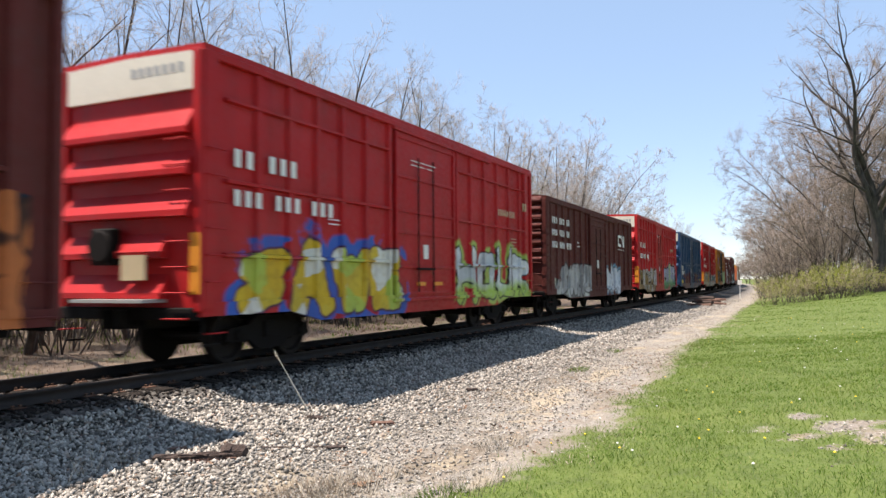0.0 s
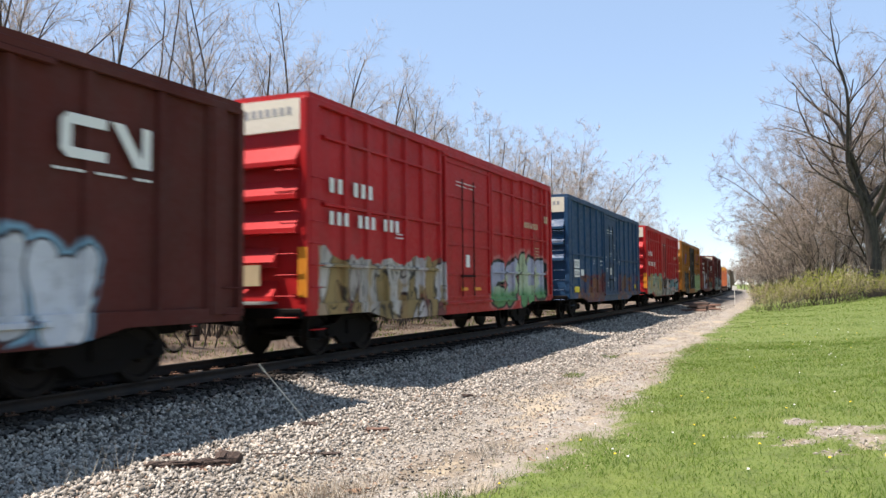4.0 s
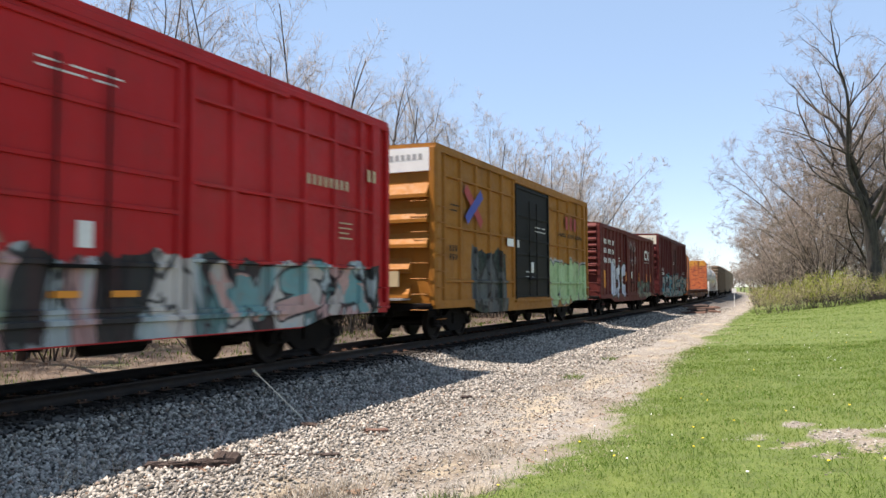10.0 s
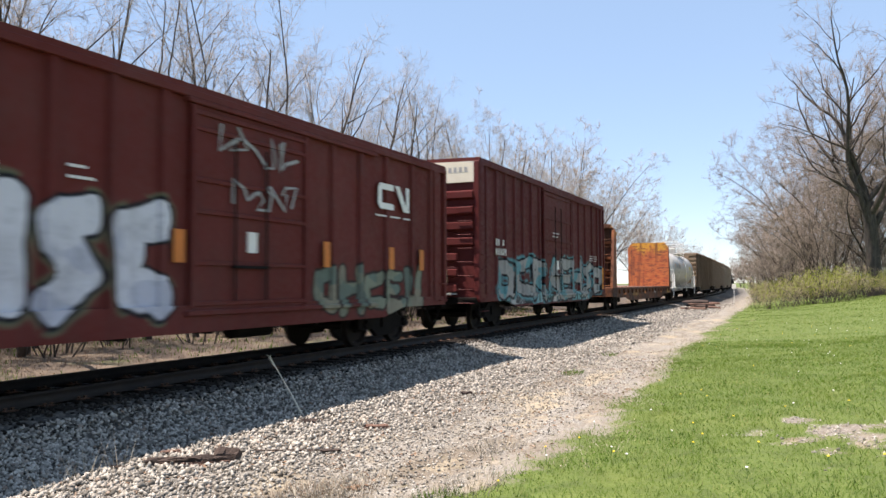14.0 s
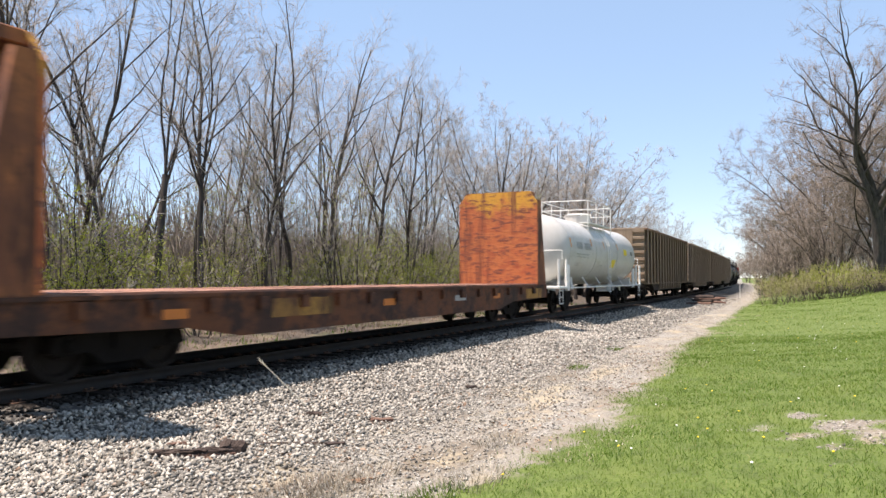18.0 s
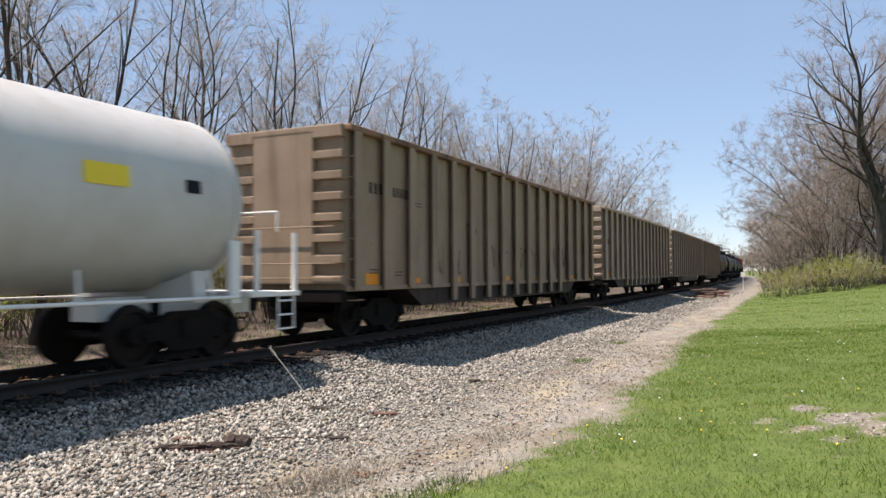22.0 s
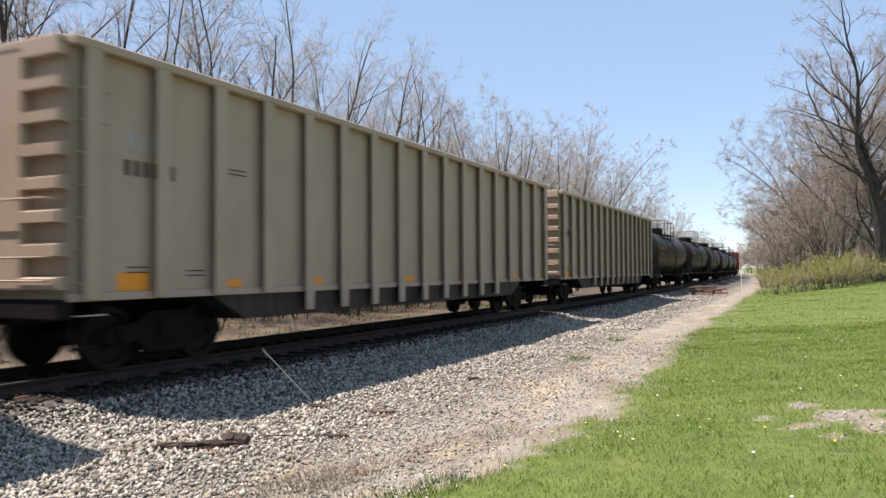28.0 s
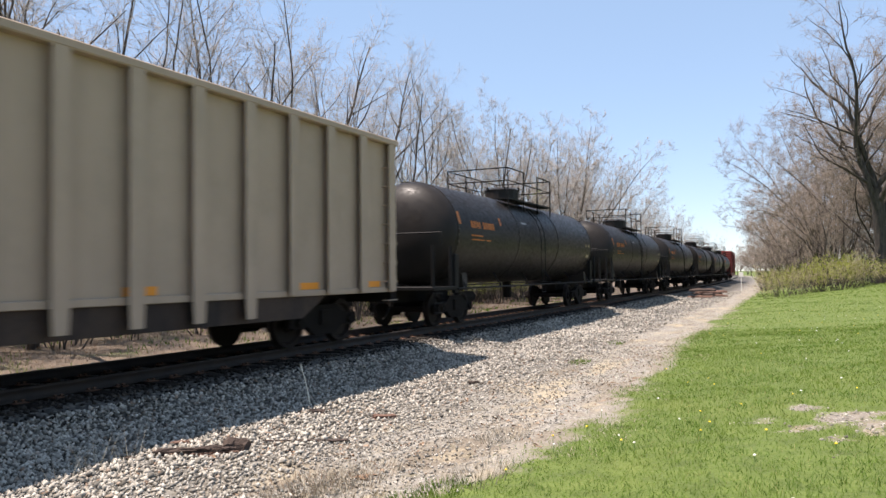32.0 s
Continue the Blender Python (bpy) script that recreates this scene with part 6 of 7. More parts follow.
# white marker post beside the track
post = tagged(empty("marker_post"), "thin white marker post with a small plate beside the track", "post")
bm = bmesh.new()
box(bm, -0.03, 0.03, -0.03, 0.03, -0.1, 1.7, 0.006)
part("post", bm, WHITE_PAINT, post)
bm = bmesh.new()
box(bm, -0.2, 0.2, -0.05, -0.035, 1.4, 1.85, 0.004)
part("plate", bm, WHITE_PAINT, post)
post.matrix_basis = Matrix.Translation(at(5.0, 79, ground_z(5.0, 79)))

# the stalk that sways in the train's wind
STALK = plain("dry_stalk", (0.62, 0.55, 0.42), 0.8, 0, 0.15, 20)
stalk = tagged(empty("dry_stalk"), "single dry grass stalk leaning over the ballast", "stalk")
bm = bmesh.new()
last = Vector((0, 0, -0.03))
for i in range(1, 7):
    p = Vector((0.05 * (i / 6) ** 2, 0, 1.0 * i / 6))
    tube(bm, last, p, 0.014 - 0.001 * i, 0.013 - 0.001 * i, 6)
    last = p
part("stem", bm, STALK, stalk)
bm = bmesh.new()
for i in range(14):
    a = i * 2.4
    p = last - Vector((0, 0, 0.012 * i))
    tube(bm, p, p + Vector((0.03 * math.cos(a), 0.03 * math.sin(a), 0.05)), 0.005, 0.002, 4)
part("seed_head", bm, STALK, stalk)
STALK_FOOT = at(3.17, 9.33, ground_z(3.17, 9.33))


# ---- trees ----
def bark(name, dark, light):
    m, n, l, b = material(name, 0.9)
    co = n.new("ShaderNodeTexCoord").outputs["Object"]
    info = n.new("ShaderNodeObjectInfo").outputs["Random"]
    g = grain(n, l, co, 6, 6, 0.65, (1, 1, 0.25))
    c = ramp(n, l, g, [(0.35, dark), (0.65, light)])
    c = mixed(n, l, calc(n, l, "MULTIPLY", info, 0.4), c, tuple((x + y) / 2 for x, y in zip(dark, light)))
    l.new(c, b.inputs["Base Color"])
    bump(n, l, b, g, 0.5, 0.03)
    return m


BARK = bark("grey_brown_bark", (0.02, 0.016, 0.013), (0.085, 0.07, 0.058))
TWIG = bark("twig_bark", (0.17, 0.15, 0.128), (0.38, 0.338, 0.292))
TWIG_DARK = bark("brown_twig_bark", (0.125, 0.1, 0.08), (0.28, 0.23, 0.185))
TWIG_TAN = bark("tan_twig_bark", (0.24, 0.185, 0.115), (0.46, 0.38, 0.26))
BUD = island_material("young_leaves", [(0.0, (0.2, 0.245, 0.03)), (0.5, (0.33, 0.375, 0.055)), (1.0, (0.47, 0.48, 0.12))], 0.6, 0.4)


class Wood:
    """Collects tapered limbs as plain arrays."""
    def __init__(self):
        self.v, self.f = [], []

    def limb(self, pts, radii, sides):
        base = len(self.v)
        for i, (p, r) in enumerate(zip(pts, radii)):
            d = (pts[min(i + 1, len(pts) - 1)] - pts[max(i - 1, 0)]).normalized()
            x = d.cross(Vector((0.31, 0.95, 0.05))).normalized()
            y = d.cross(x)
            for k in range(sides):
                t = 2 * math.pi * k / sides
                self.v.append(p + (x * math.cos(t) + y * math.sin(t)) * r)
        for i in range(len(pts) - 1):
            for k in range(sides):
                j = (k + 1) % sides
                a, b_, c, d = base + i * sides + k, base + i * sides + j, base + (i + 1) * sides + j, base + (i + 1) * sides + k
                self.f += [(a, b_, c), (a, c, d)]

    def twig(self, a, b_, r):
        """A thin pointed twig."""
        base = len(self.v)
        d = (b_ - a).normalized()
        x = d.cross(Vector((0.31, 0.95, 0.05))).normalized()
        y = d.cross(x)
        self.v += [a + x * r, a - (x - y * 1.7) * r * 0.5, a - (x + y * 1.7) * r * 0.5, b_]
        self.f += [(base, base + 1, base + 3), (base + 1, base + 2, base + 3), (base + 2, base, base + 3)]


def grow(rng, thick, thin, start, way, length, radius, level, top, spread, rise, density, tips, reach=1.0):
    n = 2 if level == top else (6, 4, 3, 3)[level]
    pts, radii, p, d = [], [], start.copy(), way.normalized()
    for i in range(n):
        t = i / (n - 1)
        pts.append(p.copy())
        radii.append(max(0.0055, radius * (1 - 0.8 * t)))
        wig = (0.06, 0.18, 0.22, 0.2, 0.2)[level]
        up = (0.03, 0.055, 0.05, 0.02, 0.0)[level] * rise
        d = (d + Vector((rng.gauss(0, wig), rng.gauss(0, wig), rng.gauss(0, wig * 0.6) + up))).normalized()
        p = p + d * length / (n - 1)
    if level == top:
        thin.twig(pts[0], pts[1], max(0.009, radii[0] * 1.2))
    else:
        (thick if level <= top - 2 else thin).limb(pts, radii, (7, 4, 3, 3, 3)[level])
    tips.append(pts[-1])
    if level >= top:
        return
    kids = max(2, int(density[level] * (length if level == 0 else 1)))
    for k in range(kids):
        t = (0.34 + 0.65 * (k + rng.random()) / kids) if level == 0 else rng.uniform(0.2, 0.99)
        i = min(n - 2, int(t * (n - 1)))
        f = t * (n - 1) - i
        q = pts[i].lerp(pts[i + 1], f)
        along = (pts[i + 1] - pts[i]).normalized()
        side = along.cross(Vector((rng.gauss(0, 1), rng.gauss(0, 1), rng.gauss(0, 1)))).normalized()
        a = spread * rng.uniform(0.7, 1.25)
        w = along * math.cos(a) + side * math.sin(a) + Vector((0, 0, 0.1 * rise))
        r = max(0.007, radii[i] * rng.uniform(0.35, 0.6))
        ln = length * reach * rng.uniform(0.16, 0.36) * (1.25 - 0.75 * t) if level == 0 else length * rng.uniform(0.35, 0.6)
        grow(rng, thick, thin, q, w, ln, min(r, 0.15), level + 1, top, spread, rise, density, tips, reach)


def twigs(nr_, at_, way, count, lo, hi, r, lift, fan=0.75):
    """Thin pointed twigs, count at each place, each with a side shoot; returns points and triangles."""
    p = np.repeat(at_, count, 0)
    w = np.repeat(way, count, 0) * 0.7 + nr_.normal(0, fan, (len(p), 3)) + np.array((0, 0, lift))
    w /= np.linalg.norm(w, axis=1)[:, None]
    ln = nr_.uniform(lo, hi, (len(p), 1))
    e = p + w * ln
    q = p + w * ln * nr_.uniform(0.25, 0.7, (len(p), 1))
    w2 = w + nr_.normal(0, 0.55, w.shape)
    w2 /= np.linalg.norm(w2, axis=1)[:, None]
    a, b_, rad = np.concatenate([p, q]), np.concatenate([e, q + w2 * ln * 0.55]), np.concatenate([np.full((len(p), 1), r), np.full((len(p), 1), r * 0.75)])
    d = b_ - a
    x = np.cross(d, (0.31, 0.95, 0.05))
    x /= np.linalg.norm(x, axis=1)[:, None]
    y = np.cross(d, x)
    y /= np.linalg.norm(y, axis=1)[:, None]
    v = np.stack([a + x * rad, a - (x - y * 1.7) * rad * 0.5, a - (x + y * 1.7) * rad * 0.5, b_], 1).reshape(-1, 3)
    f = (np.array([(0, 1, 3), (1, 2, 3), (2, 0, 3)])[None] + 4 * np.arange(len(a))[:, None, None]).reshape(-1, 3)
    return v, f


def sprout(rng, wood, fine, p, d, length, r, level, top, habit):
    """One limb with its side limbs. habit: side limbs a metre by level, angle, lift, crookedness, share of the limb that stays bare."""
    kids, angle, lift, crook, bare_share, reach = habit
    n = min(14, max(3, int(length / 0.55) + 2))
    pts, dirs = [p.copy()], [d.normalized()]
    for i in range(n - 1):
        d = (dirs[-1] + Vector((rng.gauss(0, crook), rng.gauss(0, crook), rng.gauss(0, crook * 0.7) + lift * 0.5 / n * (0.3 if level == 0 else 1)))).normalized()
        pts.append(pts[-1] + d * length / (n - 1))
        dirs.append(d)
    radii = [max(0.0045, r * (1 - 0.82 * i / (n - 1))) for i in range(n)]
    wood[0 if r > 0.03 else 1].limb(pts, radii, 8 if r > 0.14 else 5 if r > 0.05 else 3)
    if level >= top - 1:
        fine += [(q, w) for q, w in zip(pts[1:], dirs[1:])]
    if level == top:
        return
    low = bare_share if level == 0 else 0.18
    count = max(2, int(kids[level] * length * (1 - low) + rng.random()))
    turn = rng.uniform(0, 6.28)
    for k in range(count):
        t = low + (1 - low) * (k + 0.15 + 0.7 * rng.random()) / count
        i = min(n - 2, int(t * (n - 1)))
        q, w = pts[i].lerp(pts[i + 1], t * (n - 1) - i), dirs[i + 1]
        turn += 2.4 + rng.uniform(-0.5, 0.5)
        x = w.orthogonal().normalized()
        side = x * math.cos(turn) + w.cross(x) * math.sin(turn)
        a = angle * rng.uniform(0.75, 1.25) * (1.1 - 0.35 * t)
        ln = length * reach * rng.uniform(0.75, 1.2) * (1.12 - 0.72 * (t - low) / (1 - low))
        if level == 0:
            ln = min(ln, length * (1.02 - t) + 1.2)
        sprout(rng, wood, fine, q, w * math.cos(a) + side * math.sin(a), max(0.35, ln), min(radii[i] * 0.62, 0.0165 * ln + 0.003), level + 1, top, habit)


def bare_tree(label, seed, height, radius, group, habit, top=3, stems=1, limbs=0, splay=0.9, fork=0.3, tilt=0.05, twig=None, sprigs=2, span=(0.35, 1.0), shoot=0.0065):
    """A leafless tree. With limbs, a short stem of fork of the height breaks up into that many; else each stem runs through to the top."""
    rng, nr_ = random.Random(seed), np.random.default_rng(seed)
    ob = tagged(empty("tree"), label, "tree", group)
    wood, fine = (Wood(), Wood()), []
    foot = Vector((0, 0, -0.3))
    for k in range(stems):
        a = rng.uniform(0, 6.28) + 6.28 * k / stems
        lean = Vector((math.cos(a), math.sin(a), 0)) * (tilt + (0.13 if stems > 1 else 0))
        if not limbs:
            sprout(rng, wood, fine, foot + lean, lean + Vector((0, 0, 1)), height * rng.uniform(0.88, 1.0), radius * (1 if k == 0 else 0.75), 0, top, habit)
            continue
        stem = [foot, foot + (lean + Vector((0.02, 0, 1))) * height * fork * 0.5, foot + (lean + Vector((-0.03, 0.03, 1))) * height * fork]
        wood[0].limb([stem[0], stem[0].lerp(stem[1], 0.25), stem[1], stem[2]], [radius * 1.35, radius * 1.05, radius * 0.95, radius * 0.85], 10)
        for j in range(limbs):
            b_ = 6.28 * j / limbs + rng.uniform(-0.35, 0.35)
            out = splay * rng.uniform(0.55, 1.15) if j else 0.12
            q = stem[1].lerp(stem[2], 0.35 + 0.65 * (j % 3) / 2 if j else 1.0)
            sprout(rng, wood, fine, q, Vector((math.cos(b_) * out, math.sin(b_) * out, 1)), height * (1 - fork) * rng.uniform(0.85, 1.08) * (1 + 0.12 * out), radius * rng.uniform(0.36, 0.5), 1, top + 1, habit)
    at_, way = np.array([q[:] for q, w in fine]), np.array([w[:] for q, w in fine])
    tv, tf = twigs(nr_, at_, way, sprigs, span[0], span[1], shoot, 0.15, 0.75)
    cv = np.concatenate([np.array([v[:] for v in wood[1].v]).reshape(-1, 3), tv])
    cf = np.concatenate([np.array(wood[1].f, int).reshape(-1, 3), tf + len(wood[1].v)])
    for name, v, f, mat, text in (("trunk", wood[0].v, wood[0].f, BARK, "trunk with its bare limbs"), ("crown", cv, cf, twig or TWIG, "fine bare twigs")):
        o = new(name, mesh_from(name, v, f, mat))
        o.parent = ob
        o["label"] = text
    return ob


def tree(label, seed, height, radius, spread=0.7, rise=1.0, stems=1, density=(1.6, 6, 5), lean=0.05, buds=0, group="bare trees", kind_name="tree", reach=1.0, twig=None, leaf=1.0):
    rng = random.Random(seed)
    ob = tagged(empty(kind_name), label, "tree" if kind_name == "tree" else "shrub", group)
    thick, thin, tips = Wood(), Wood(), []
    for k in range(stems):
        a = rng.uniform(0, 6.28)
        q = Vector((math.cos(a), math.sin(a), 0)) * (0.25 * (stems > 1))
        way = Vector((rng.gauss(0, lean) + q.x * 0.6, rng.gauss(0, lean) + q.y * 0.6, 1))
        grow(rng, thick, thin, q + Vector((0, 0, -0.25)), way, height * rng.uniform(0.82, 1.0), radius * rng.uniform(0.75, 1), 0, 3, spread, rise, density, tips, reach)
    if thick.v:
        o = new("trunk", mesh_from("trunk", thick.v, thick.f, BARK))
        o["label"] = "trunk with its bare limbs"
        o.parent = ob
    o = new("crown", mesh_from("crown", thin.v, thin.f, twig or TWIG))
    o.parent = ob
    o["label"] = "fine bare twigs"
    if buds:
        r2 = np.random.default_rng(seed)
        tip = np.array([t[:] for t in tips])
        pick = tip[r2.integers(0, len(tip), buds)] + r2.normal(0, 0.12, (buds, 3))
        d1, d2 = r2.normal(0, 1, (buds, 3)), r2.normal(0, 1, (buds, 3))
        d1 /= np.linalg.norm(d1, axis=1)[:, None]
        d2 /= np.linalg.norm(d2, axis=1)[:, None]
        z = r2.uniform(0.018, 0.045, (buds, 1)) * leaf
        v = np.stack([pick - d1 * z, pick + d2 * z * 0.6, pick + d1 * z, pick - d2 * z * 0.6], 1)
        o = new("leaves", mesh_from("leaves", v.reshape(-1, 3), np.arange(4 * buds).reshape(-1, 4), BUD))
        o.parent = ob
        o["label"] = "sparse small fresh green leaves"
    return ob


def plant(ob, u, s, turn, scale=1.0, first=False, tilt=0.0):
    m = Matrix.Translation(at(u, s, ground_z(u, s))) @ Matrix.Rotation(turn, 4, "Z") @ Matrix.Rotation(tilt, 4, "X")
    if first:
        ob.matrix_basis = m @ Matrix.Scale(scale, 4)
        return ob
    c = copy_thing(ob, m)
    c.scale = (scale, scale, scale)
    return c


def sow(templates, places, seed):
    """Each template is planted at its first place and copied to the others."""
    rng = random.Random(seed)
    used = set()
    for i, (u, s, sc) in enumerate(places):
        k = rng.randrange(len(templates)) if i >= len(templates) else i
        plant(templates[k], u, s, rng.uniform(0, 6.28), sc, k not in used, rng.gauss(0, 0.02))
        used.add(k)


SLIM = ((1.5, 1.5, 1.9), 0.7, 0.5, 0.085, 0.38, 0.29)
tall = [bare_tree("tall bare deciduous tree with slender dark trunk, early spring", 21, 15.0, 0.15, "bare trees", SLIM),
        bare_tree("tall bare deciduous tree, forked dark trunk, early spring", 22, 14.6, 0.13, "bare trees", SLIM, stems=2),
        bare_tree("slim bare tree with upswept twigs, early spring", 23, 15.2, 0.1, "bare trees", ((1.3, 1.35, 1.8), 0.6, 0.45, 0.065, 0.4, 0.33)),
        bare_tree("bare leaning tree with dark bark, early spring", 24, 14.5, 0.12, "bare trees", SLIM, tilt=0.2),
        bare_tree("bare tree with a divided trunk and wide twigs, early spring", 25, 14.5, 0.14, "bare trees", ((0, 0.95, 1.3, 1.8), 0.7, 0.35, 0.08, 0.2, 0.4), top=3, limbs=3, splay=0.24, fork=0.42)]
thin_trees = [tree("thin bare sapling at the wood's edge", 31, 8.5, 0.05, 0.7, 1.0, 2, (1.5, 5, 4), 0.05, group="saplings"),
              tree("thin bare sapling with pale green buds", 32, 7.5, 0.045, 0.75, 1.0, 3, (1.2, 5, 4), 0.06, 1000, "saplings")]
rng = random.Random(77)
# the wood's front row, then what stands behind it
places = [(-11.0, 13.0, 1.0), (-10.6, 14.6, 1.05), (-12.0, 16.2, 0.95), (-11.3, 18.6, 1.0), (-11.6, 20.3, 1.02), (-11.2, 22.4, 1.0), (-12.6, 24.0, 1.0), (-11.0, 26.4, 0.98), (-12.2, 28.6, 1.0), (-11.4, 31.2, 1.0), (-12.8, 33.0, 1.02),
          (-11.2, 35.6, 0.98), (-12.0, 38.4, 1.0), (-11.2, 41.5, 0.98), (-12.4, 45.0, 1.0), (-11.4, 49.5, 1.0), (-12.4, 54.0, 1.0)]
for i in range(26):
    places.append((rng.uniform(-25, -14), 9 + 46 * (i + rng.random()) / 26, rng.uniform(0.85, 1.1)))
sow(tall, places, 5)
places = []
for i in range(56):
    places.append((rng.uniform(-17, -9), 8 + rng.uniform(0, 56), rng.uniform(0.7, 1.2)))
sow(thin_trees, places, 6)
shrubs = [tree("tangled bare shrub with fresh green leaves", 41, 2.6, 0.02, 0.9, 0.7, 7, (2.0, 3, 3), 0.35, 2400, "shrubs", "shrub", leaf=0.75),
          tree("tangled brown brush with a few green leaves", 42, 2.8, 0.02, 0.95, 0.7, 7, (2.0, 3, 3), 0.4, 900, "shrubs", "shrub", leaf=0.75)]
places = []
for i in range(66):
    places.append((rng.uniform(-14, -9.0), 9 + 50 * rng.random(), rng.uniform(1.0, 1.9)))
for i in range(36):
    s = 74 + 50 * rng.random() ** 1.3
    places.append((6.7 + rng.uniform(0, 4.5), s, rng.uniform(0.6, 1.1)))
for i in range(46):
    a = i / 45
    places.append((7.7 + 10.5 * a + rng.uniform(-0.4, 0.4), 51.5 + 9 * a + rng.uniform(0, 7), rng.uniform(0.4, 0.75) + 0.55 * math.exp(-((a - 0.4) / 0.22) ** 2)))
sow(shrubs, [q for q in places if q[0] < 0], 8)
leafy = [tree("bare tan shrub with hardly a leaf at the lawn's edge", 44, 2.5, 0.02, 0.9, 0.7, 8, (2.0, 3, 3), 0.35, 160, "shrubs", "shrub", twig=TWIG_TAN, leaf=1.1),
         tree("dense shrub in fresh yellow-green leaf at the lawn's edge", 43, 2.6, 0.02, 0.9, 0.7, 7, (1.8, 3, 2), 0.35, 900, "shrubs", "shrub", twig=TWIG_TAN, leaf=1.2)]
sow(leafy, [q for q in places if q[0] > 0], 11)
FAN = ((0, 1.15, 1.4, 1.7), 0.62, 0.25, 0.05, 0.15, 0.42)
rounds = [bare_tree("round-crowned bare tree with pale fine twigs, early spring", 71, 15.0, 0.2, "bare trees", FAN, 3, 1, 7, 0.66, 0.22, sprigs=2, span=(0.3, 0.8), shoot=0.013),
          bare_tree("bare tree with a fan of pale twigs, early spring", 72, 14.0, 0.18, "bare trees", FAN, 3, 1, 6, 0.58, 0.2, sprigs=2, span=(0.3, 0.8), shoot=0.013)]
places = [(-11.5, 58, 1.0), (-9.6, 72, 1.12), (-12.5, 64, 1.05), (-12.5, 79, 1.05), (-15, 84, 1.15), (-10.5, 92, 1.0), (-13, 101, 1.05), (-9.5, 112, 0.8), (-9.5, 128, 0.85), (-12, 142, 0.95), (-9, 165, 0.75), (-11, 190, 0.8), (-8, 230, 0.75), (-9, 290, 0.8), (-3, 350, 0.7), (4, 360, 0.8)]
sow(rounds, places, 15)
GNARLED = ((0, 0.85, 1.1, 1.4), 0.8, 0.65, 0.14, 0.12, 0.44)
oak = bare_tree("large old bare oak with wide crooked limbs", 51, 20.0, 0.48, "big trees", GNARLED, 3, 1, 8, 0.8, 0.36, twig=TWIG_DARK, sprigs=3, span=(0.5, 1.2), shoot=0.011)
plant(oak, 15.5, 62, 2.0, 0.98, True)
plant(oak, 22.0, 68, 3.4, 1.05)
ROUGH = ((0, 0.95, 1.25, 1.6), 0.75, 0.3, 0.12, 0.12, 0.42)
broad = [bare_tree("broad bare tree with dense fine twigs", 53, 12.5, 0.2, "big trees", ROUGH, 3, 1, 7, 0.6, 0.2, twig=TWIG_DARK, sprigs=3, span=(0.4, 1.1), shoot=0.011),
         bare_tree("tall bare woodland tree with crooked limbs", 54, 14.5, 0.2, "big trees", ROUGH, 3, 1, 6, 0.6, 0.25, twig=TWIG_DARK, sprigs=3, span=(0.4, 1.1), shoot=0.011),
         bare_tree("low spreading bare tree at the wood's edge", 55, 9.5, 0.13, "big trees", ROUGH, 3, 2, 5, 0.65, 0.1, twig=TWIG_DARK, sprigs=3, span=(0.4, 1.1), shoot=0.011)]
places = [(14.5, 69, 1.1), (18.0, 68, 1.15), (11.6, 72, 1.05), (15.5, 76, 1.25), (20.5, 76, 1.2), (10.2, 80, 1.15), (13.0, 86, 1.25), (9.4, 92, 1.15), (8.8, 103, 1.15), (12.0, 108, 1.25), (8.4, 116, 1.1), (8.4, 132, 1.1), (9, 160, 1.0), (9, 190, 0.95), (14, 225, 1.0), (9, 250, 0.95), (12, 300, 1.0), (25, 66, 1.1), (19, 90, 1.15), (-14, 400, 1.1), (-7, 420, 1.0), (7, 390, 1.1), (13, 370, 1.1), (2, 440, 1.1), (-22, 430, 1.2), (19, 400, 1.2), (6.5, 300, 0.8), (6.8, 250, 0.75), (7, 335, 0.95), (6.5, 215, 0.7), (8.5, 275, 0.9)]
sow(broad, [(u + (1.3 if 65 < s < 140 else 0), s, k) for u, s, k in places], 9)
brush = []
for i in range(40):
    s = 66 + 60 * rng.random() ** 1.5
    brush.append((max(8.0, 13.5 - 0.3 * (s - 66)) + 10 * rng.random() ** 1.3, s, rng.uniform(0.7, 1.15)))
sow([tree("dense bare brushwood tree at the lawn's edge", 61, 7.5, 0.06, 0.85, 0.8, 4, (1.3, 5, 6), 0.06, group="brushwood", twig=TWIG_DARK),
     tree("bare brown thicket tree at the lawn's edge", 62, 6.0, 0.05, 0.9, 0.7, 5, (1.3, 5, 6), 0.08, group="brushwood", twig=TWIG_DARK)], brush, 10)

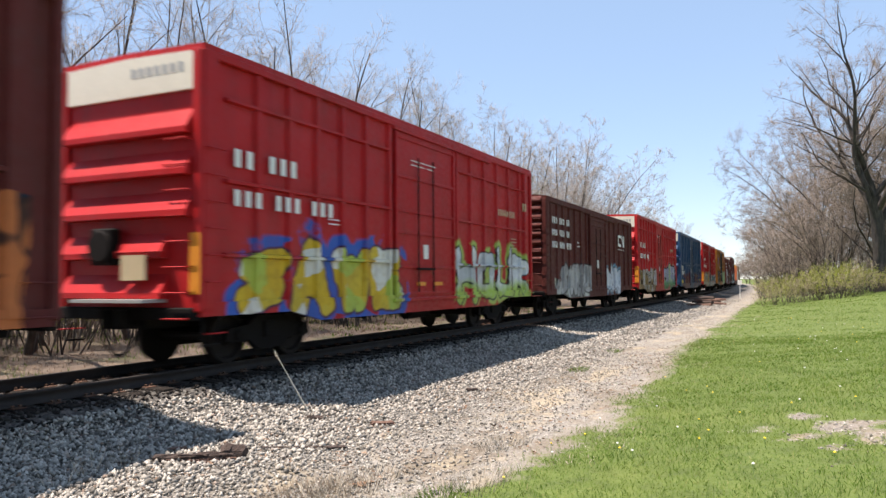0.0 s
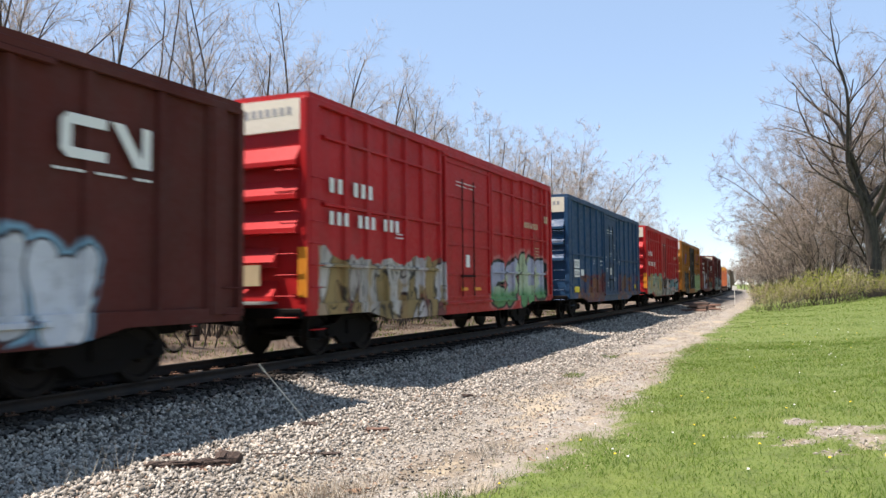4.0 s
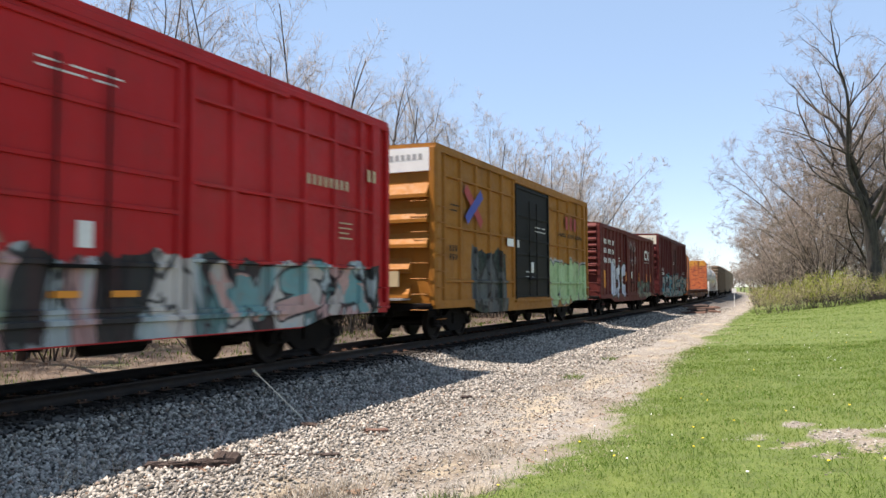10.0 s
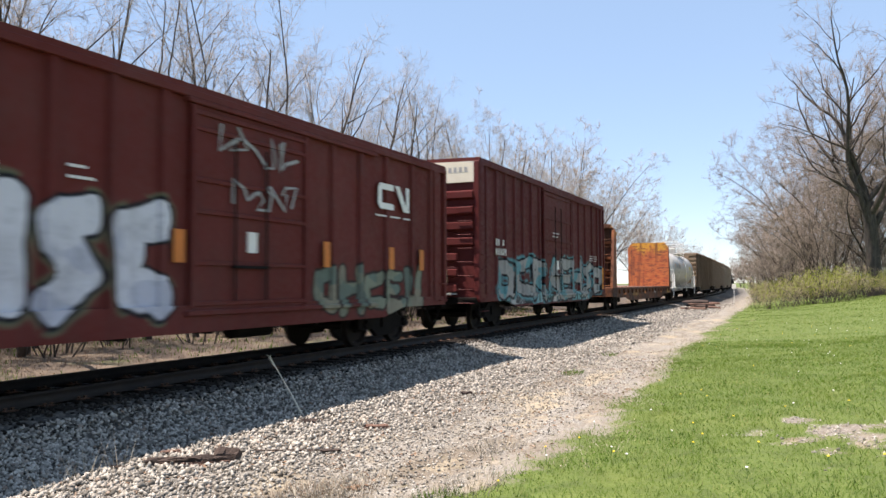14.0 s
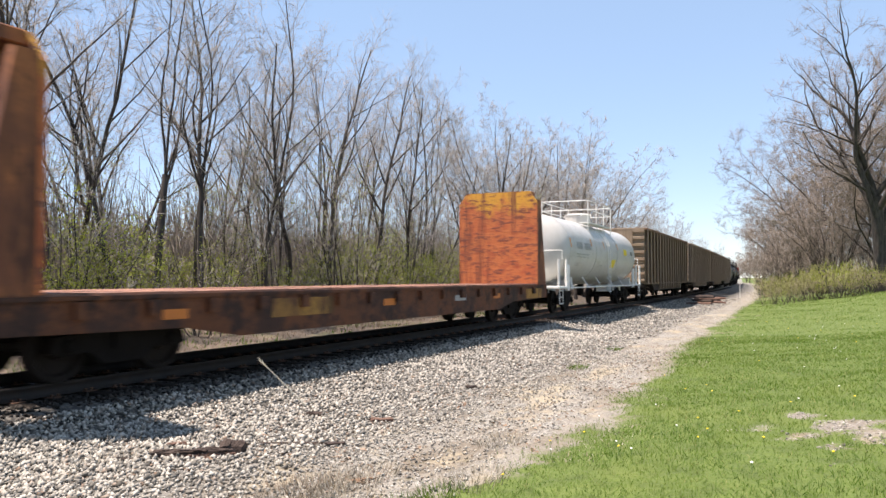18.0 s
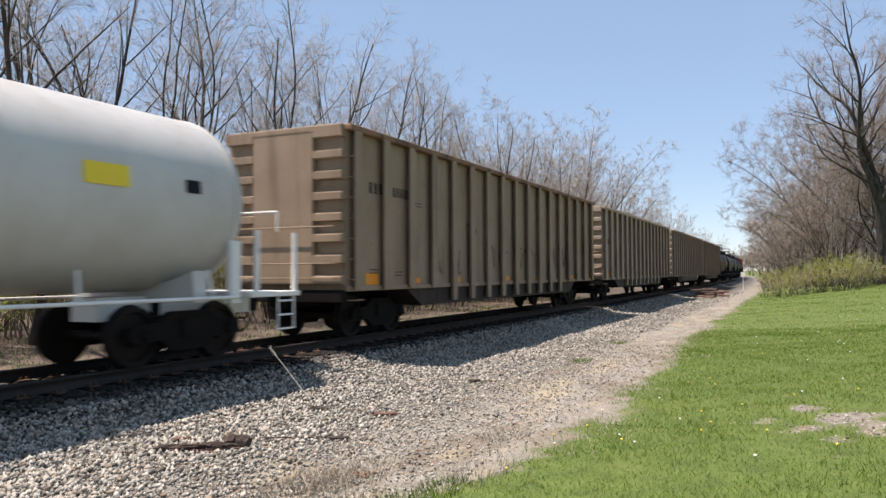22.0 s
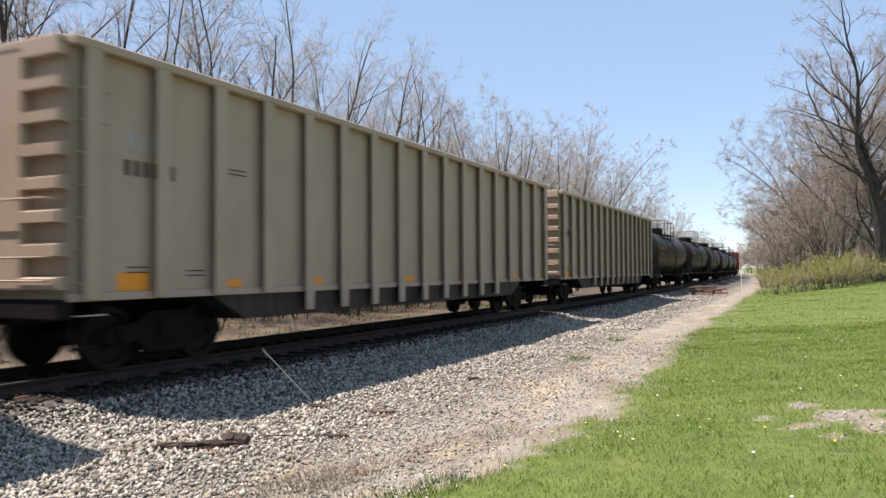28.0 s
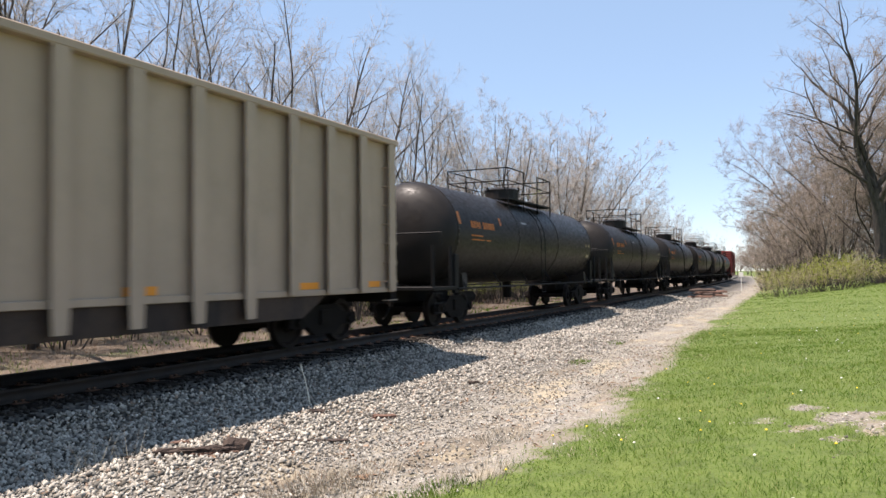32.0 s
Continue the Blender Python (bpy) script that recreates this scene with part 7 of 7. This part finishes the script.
# the depth of the wood: countless thin stems behind the nearer trees
haze = Wood()
rng = random.Random(99)
for i in range(9500):
    if i < 8300:
        u, s, top = -12 - 38 * rng.random() ** 1.3, 2 + 100 * rng.random(), rng.uniform(2.2, 7.2)
    else:
        u, s, top = rng.uniform(12, 40), 63 + 110 * rng.random(), rng.uniform(3, 8)
    p = at(u, s, ground_z(u, s) - 0.1)
    d = Vector((rng.gauss(0, 0.12), rng.gauss(0, 0.12), 1)).normalized()
    q = p + d * top * 0.5
    e = q + (d + Vector((rng.gauss(0, 0.15), rng.gauss(0, 0.15), 0))) * top * 0.5
    wide = 1 + max(0.0, -u - 13) / 10
    haze.limb([p, q, e], [0.025 * wide, 0.017 * wide, 0.008 * wide], 3)
    for k in range(4):
        a = p.lerp(e, rng.uniform(0.2, 0.95))
        w = Vector((rng.gauss(0, 1), rng.gauss(0, 1), rng.uniform(0.2, 1.3))).normalized()
        haze.twig(a, a + w * rng.uniform(0.6, 1.8), 0.011 * wide)
tagged(new("woods", mesh_from("woods", haze.v, haze.f, TWIG_DARK)), "deep thicket of countless thin bare stems behind the trees", "woods", kind="stuff")

# utility poles in the far distance
POLE = plain("pole_wood", (0.13, 0.1, 0.08), 0.9)
for u, s in ((-7.5, 215), (-6.5, 262)):
    pole = tagged(empty("utility_pole"), "distant wooden utility pole with a cross-arm", "utility pole")
    bm = bmesh.new()
    tube(bm, (0, 0, -0.3), (0, 0, 10.5), 0.16, 0.11, 8)
    part("pole", bm, POLE, pole)
    bm = bmesh.new()
    box(bm, -1.2, 1.2, -0.06, 0.06, 9.6, 9.75)
    part("cross_arm", bm, POLE, pole)
    pole.matrix_basis = on_track(s, ground_z(u, s)) @ pose(u, 0, 0)


def stalk_motion():
    # leaning towards the track and along it, pushed about by the passing cars
    sway = [(0, -0.42, -0.23, 0.88), (1.5, -0.36, -0.2, 0.7), (3.5, -0.44, -0.25, 0.66), (7, -0.55, -0.34, 0.76), (7.8, -0.5, -0.26, 0.74), (9, -0.6, -0.4, 0.5), (10.5, -0.42, -0.22, 0.64), (12, -0.4, 0.0, 0.66),
            (13, -0.5, 0.25, 0.58), (14.5, -0.42, -0.1, 0.66), (16.5, -0.5, -0.3, 0.6), (18.6, -0.58, -0.38, 0.72), (20.5, -0.51, -0.31, 0.8), (22, -0.42, -0.24, 0.66), (23, -0.55, -0.37, 0.58), (25, -0.46, -0.3, 0.62),
            (28, -0.48, -0.28, 0.62), (29.5, -0.62, -0.05, 0.58), (30.5, -0.78, 0.3, 0.5), (31, -0.68, 0.55, 0.47), (32, -0.54, 0.6, 0.45)]
    walk(stalk, [(t, Matrix.Translation(STALK_FOOT) @ Vector((x, y, z)).to_track_quat("Z", "Y").to_matrix().to_4x4()) for t, x, y, z in sway])


def motions():
    motions_train()
    stalk_motion()



motions()
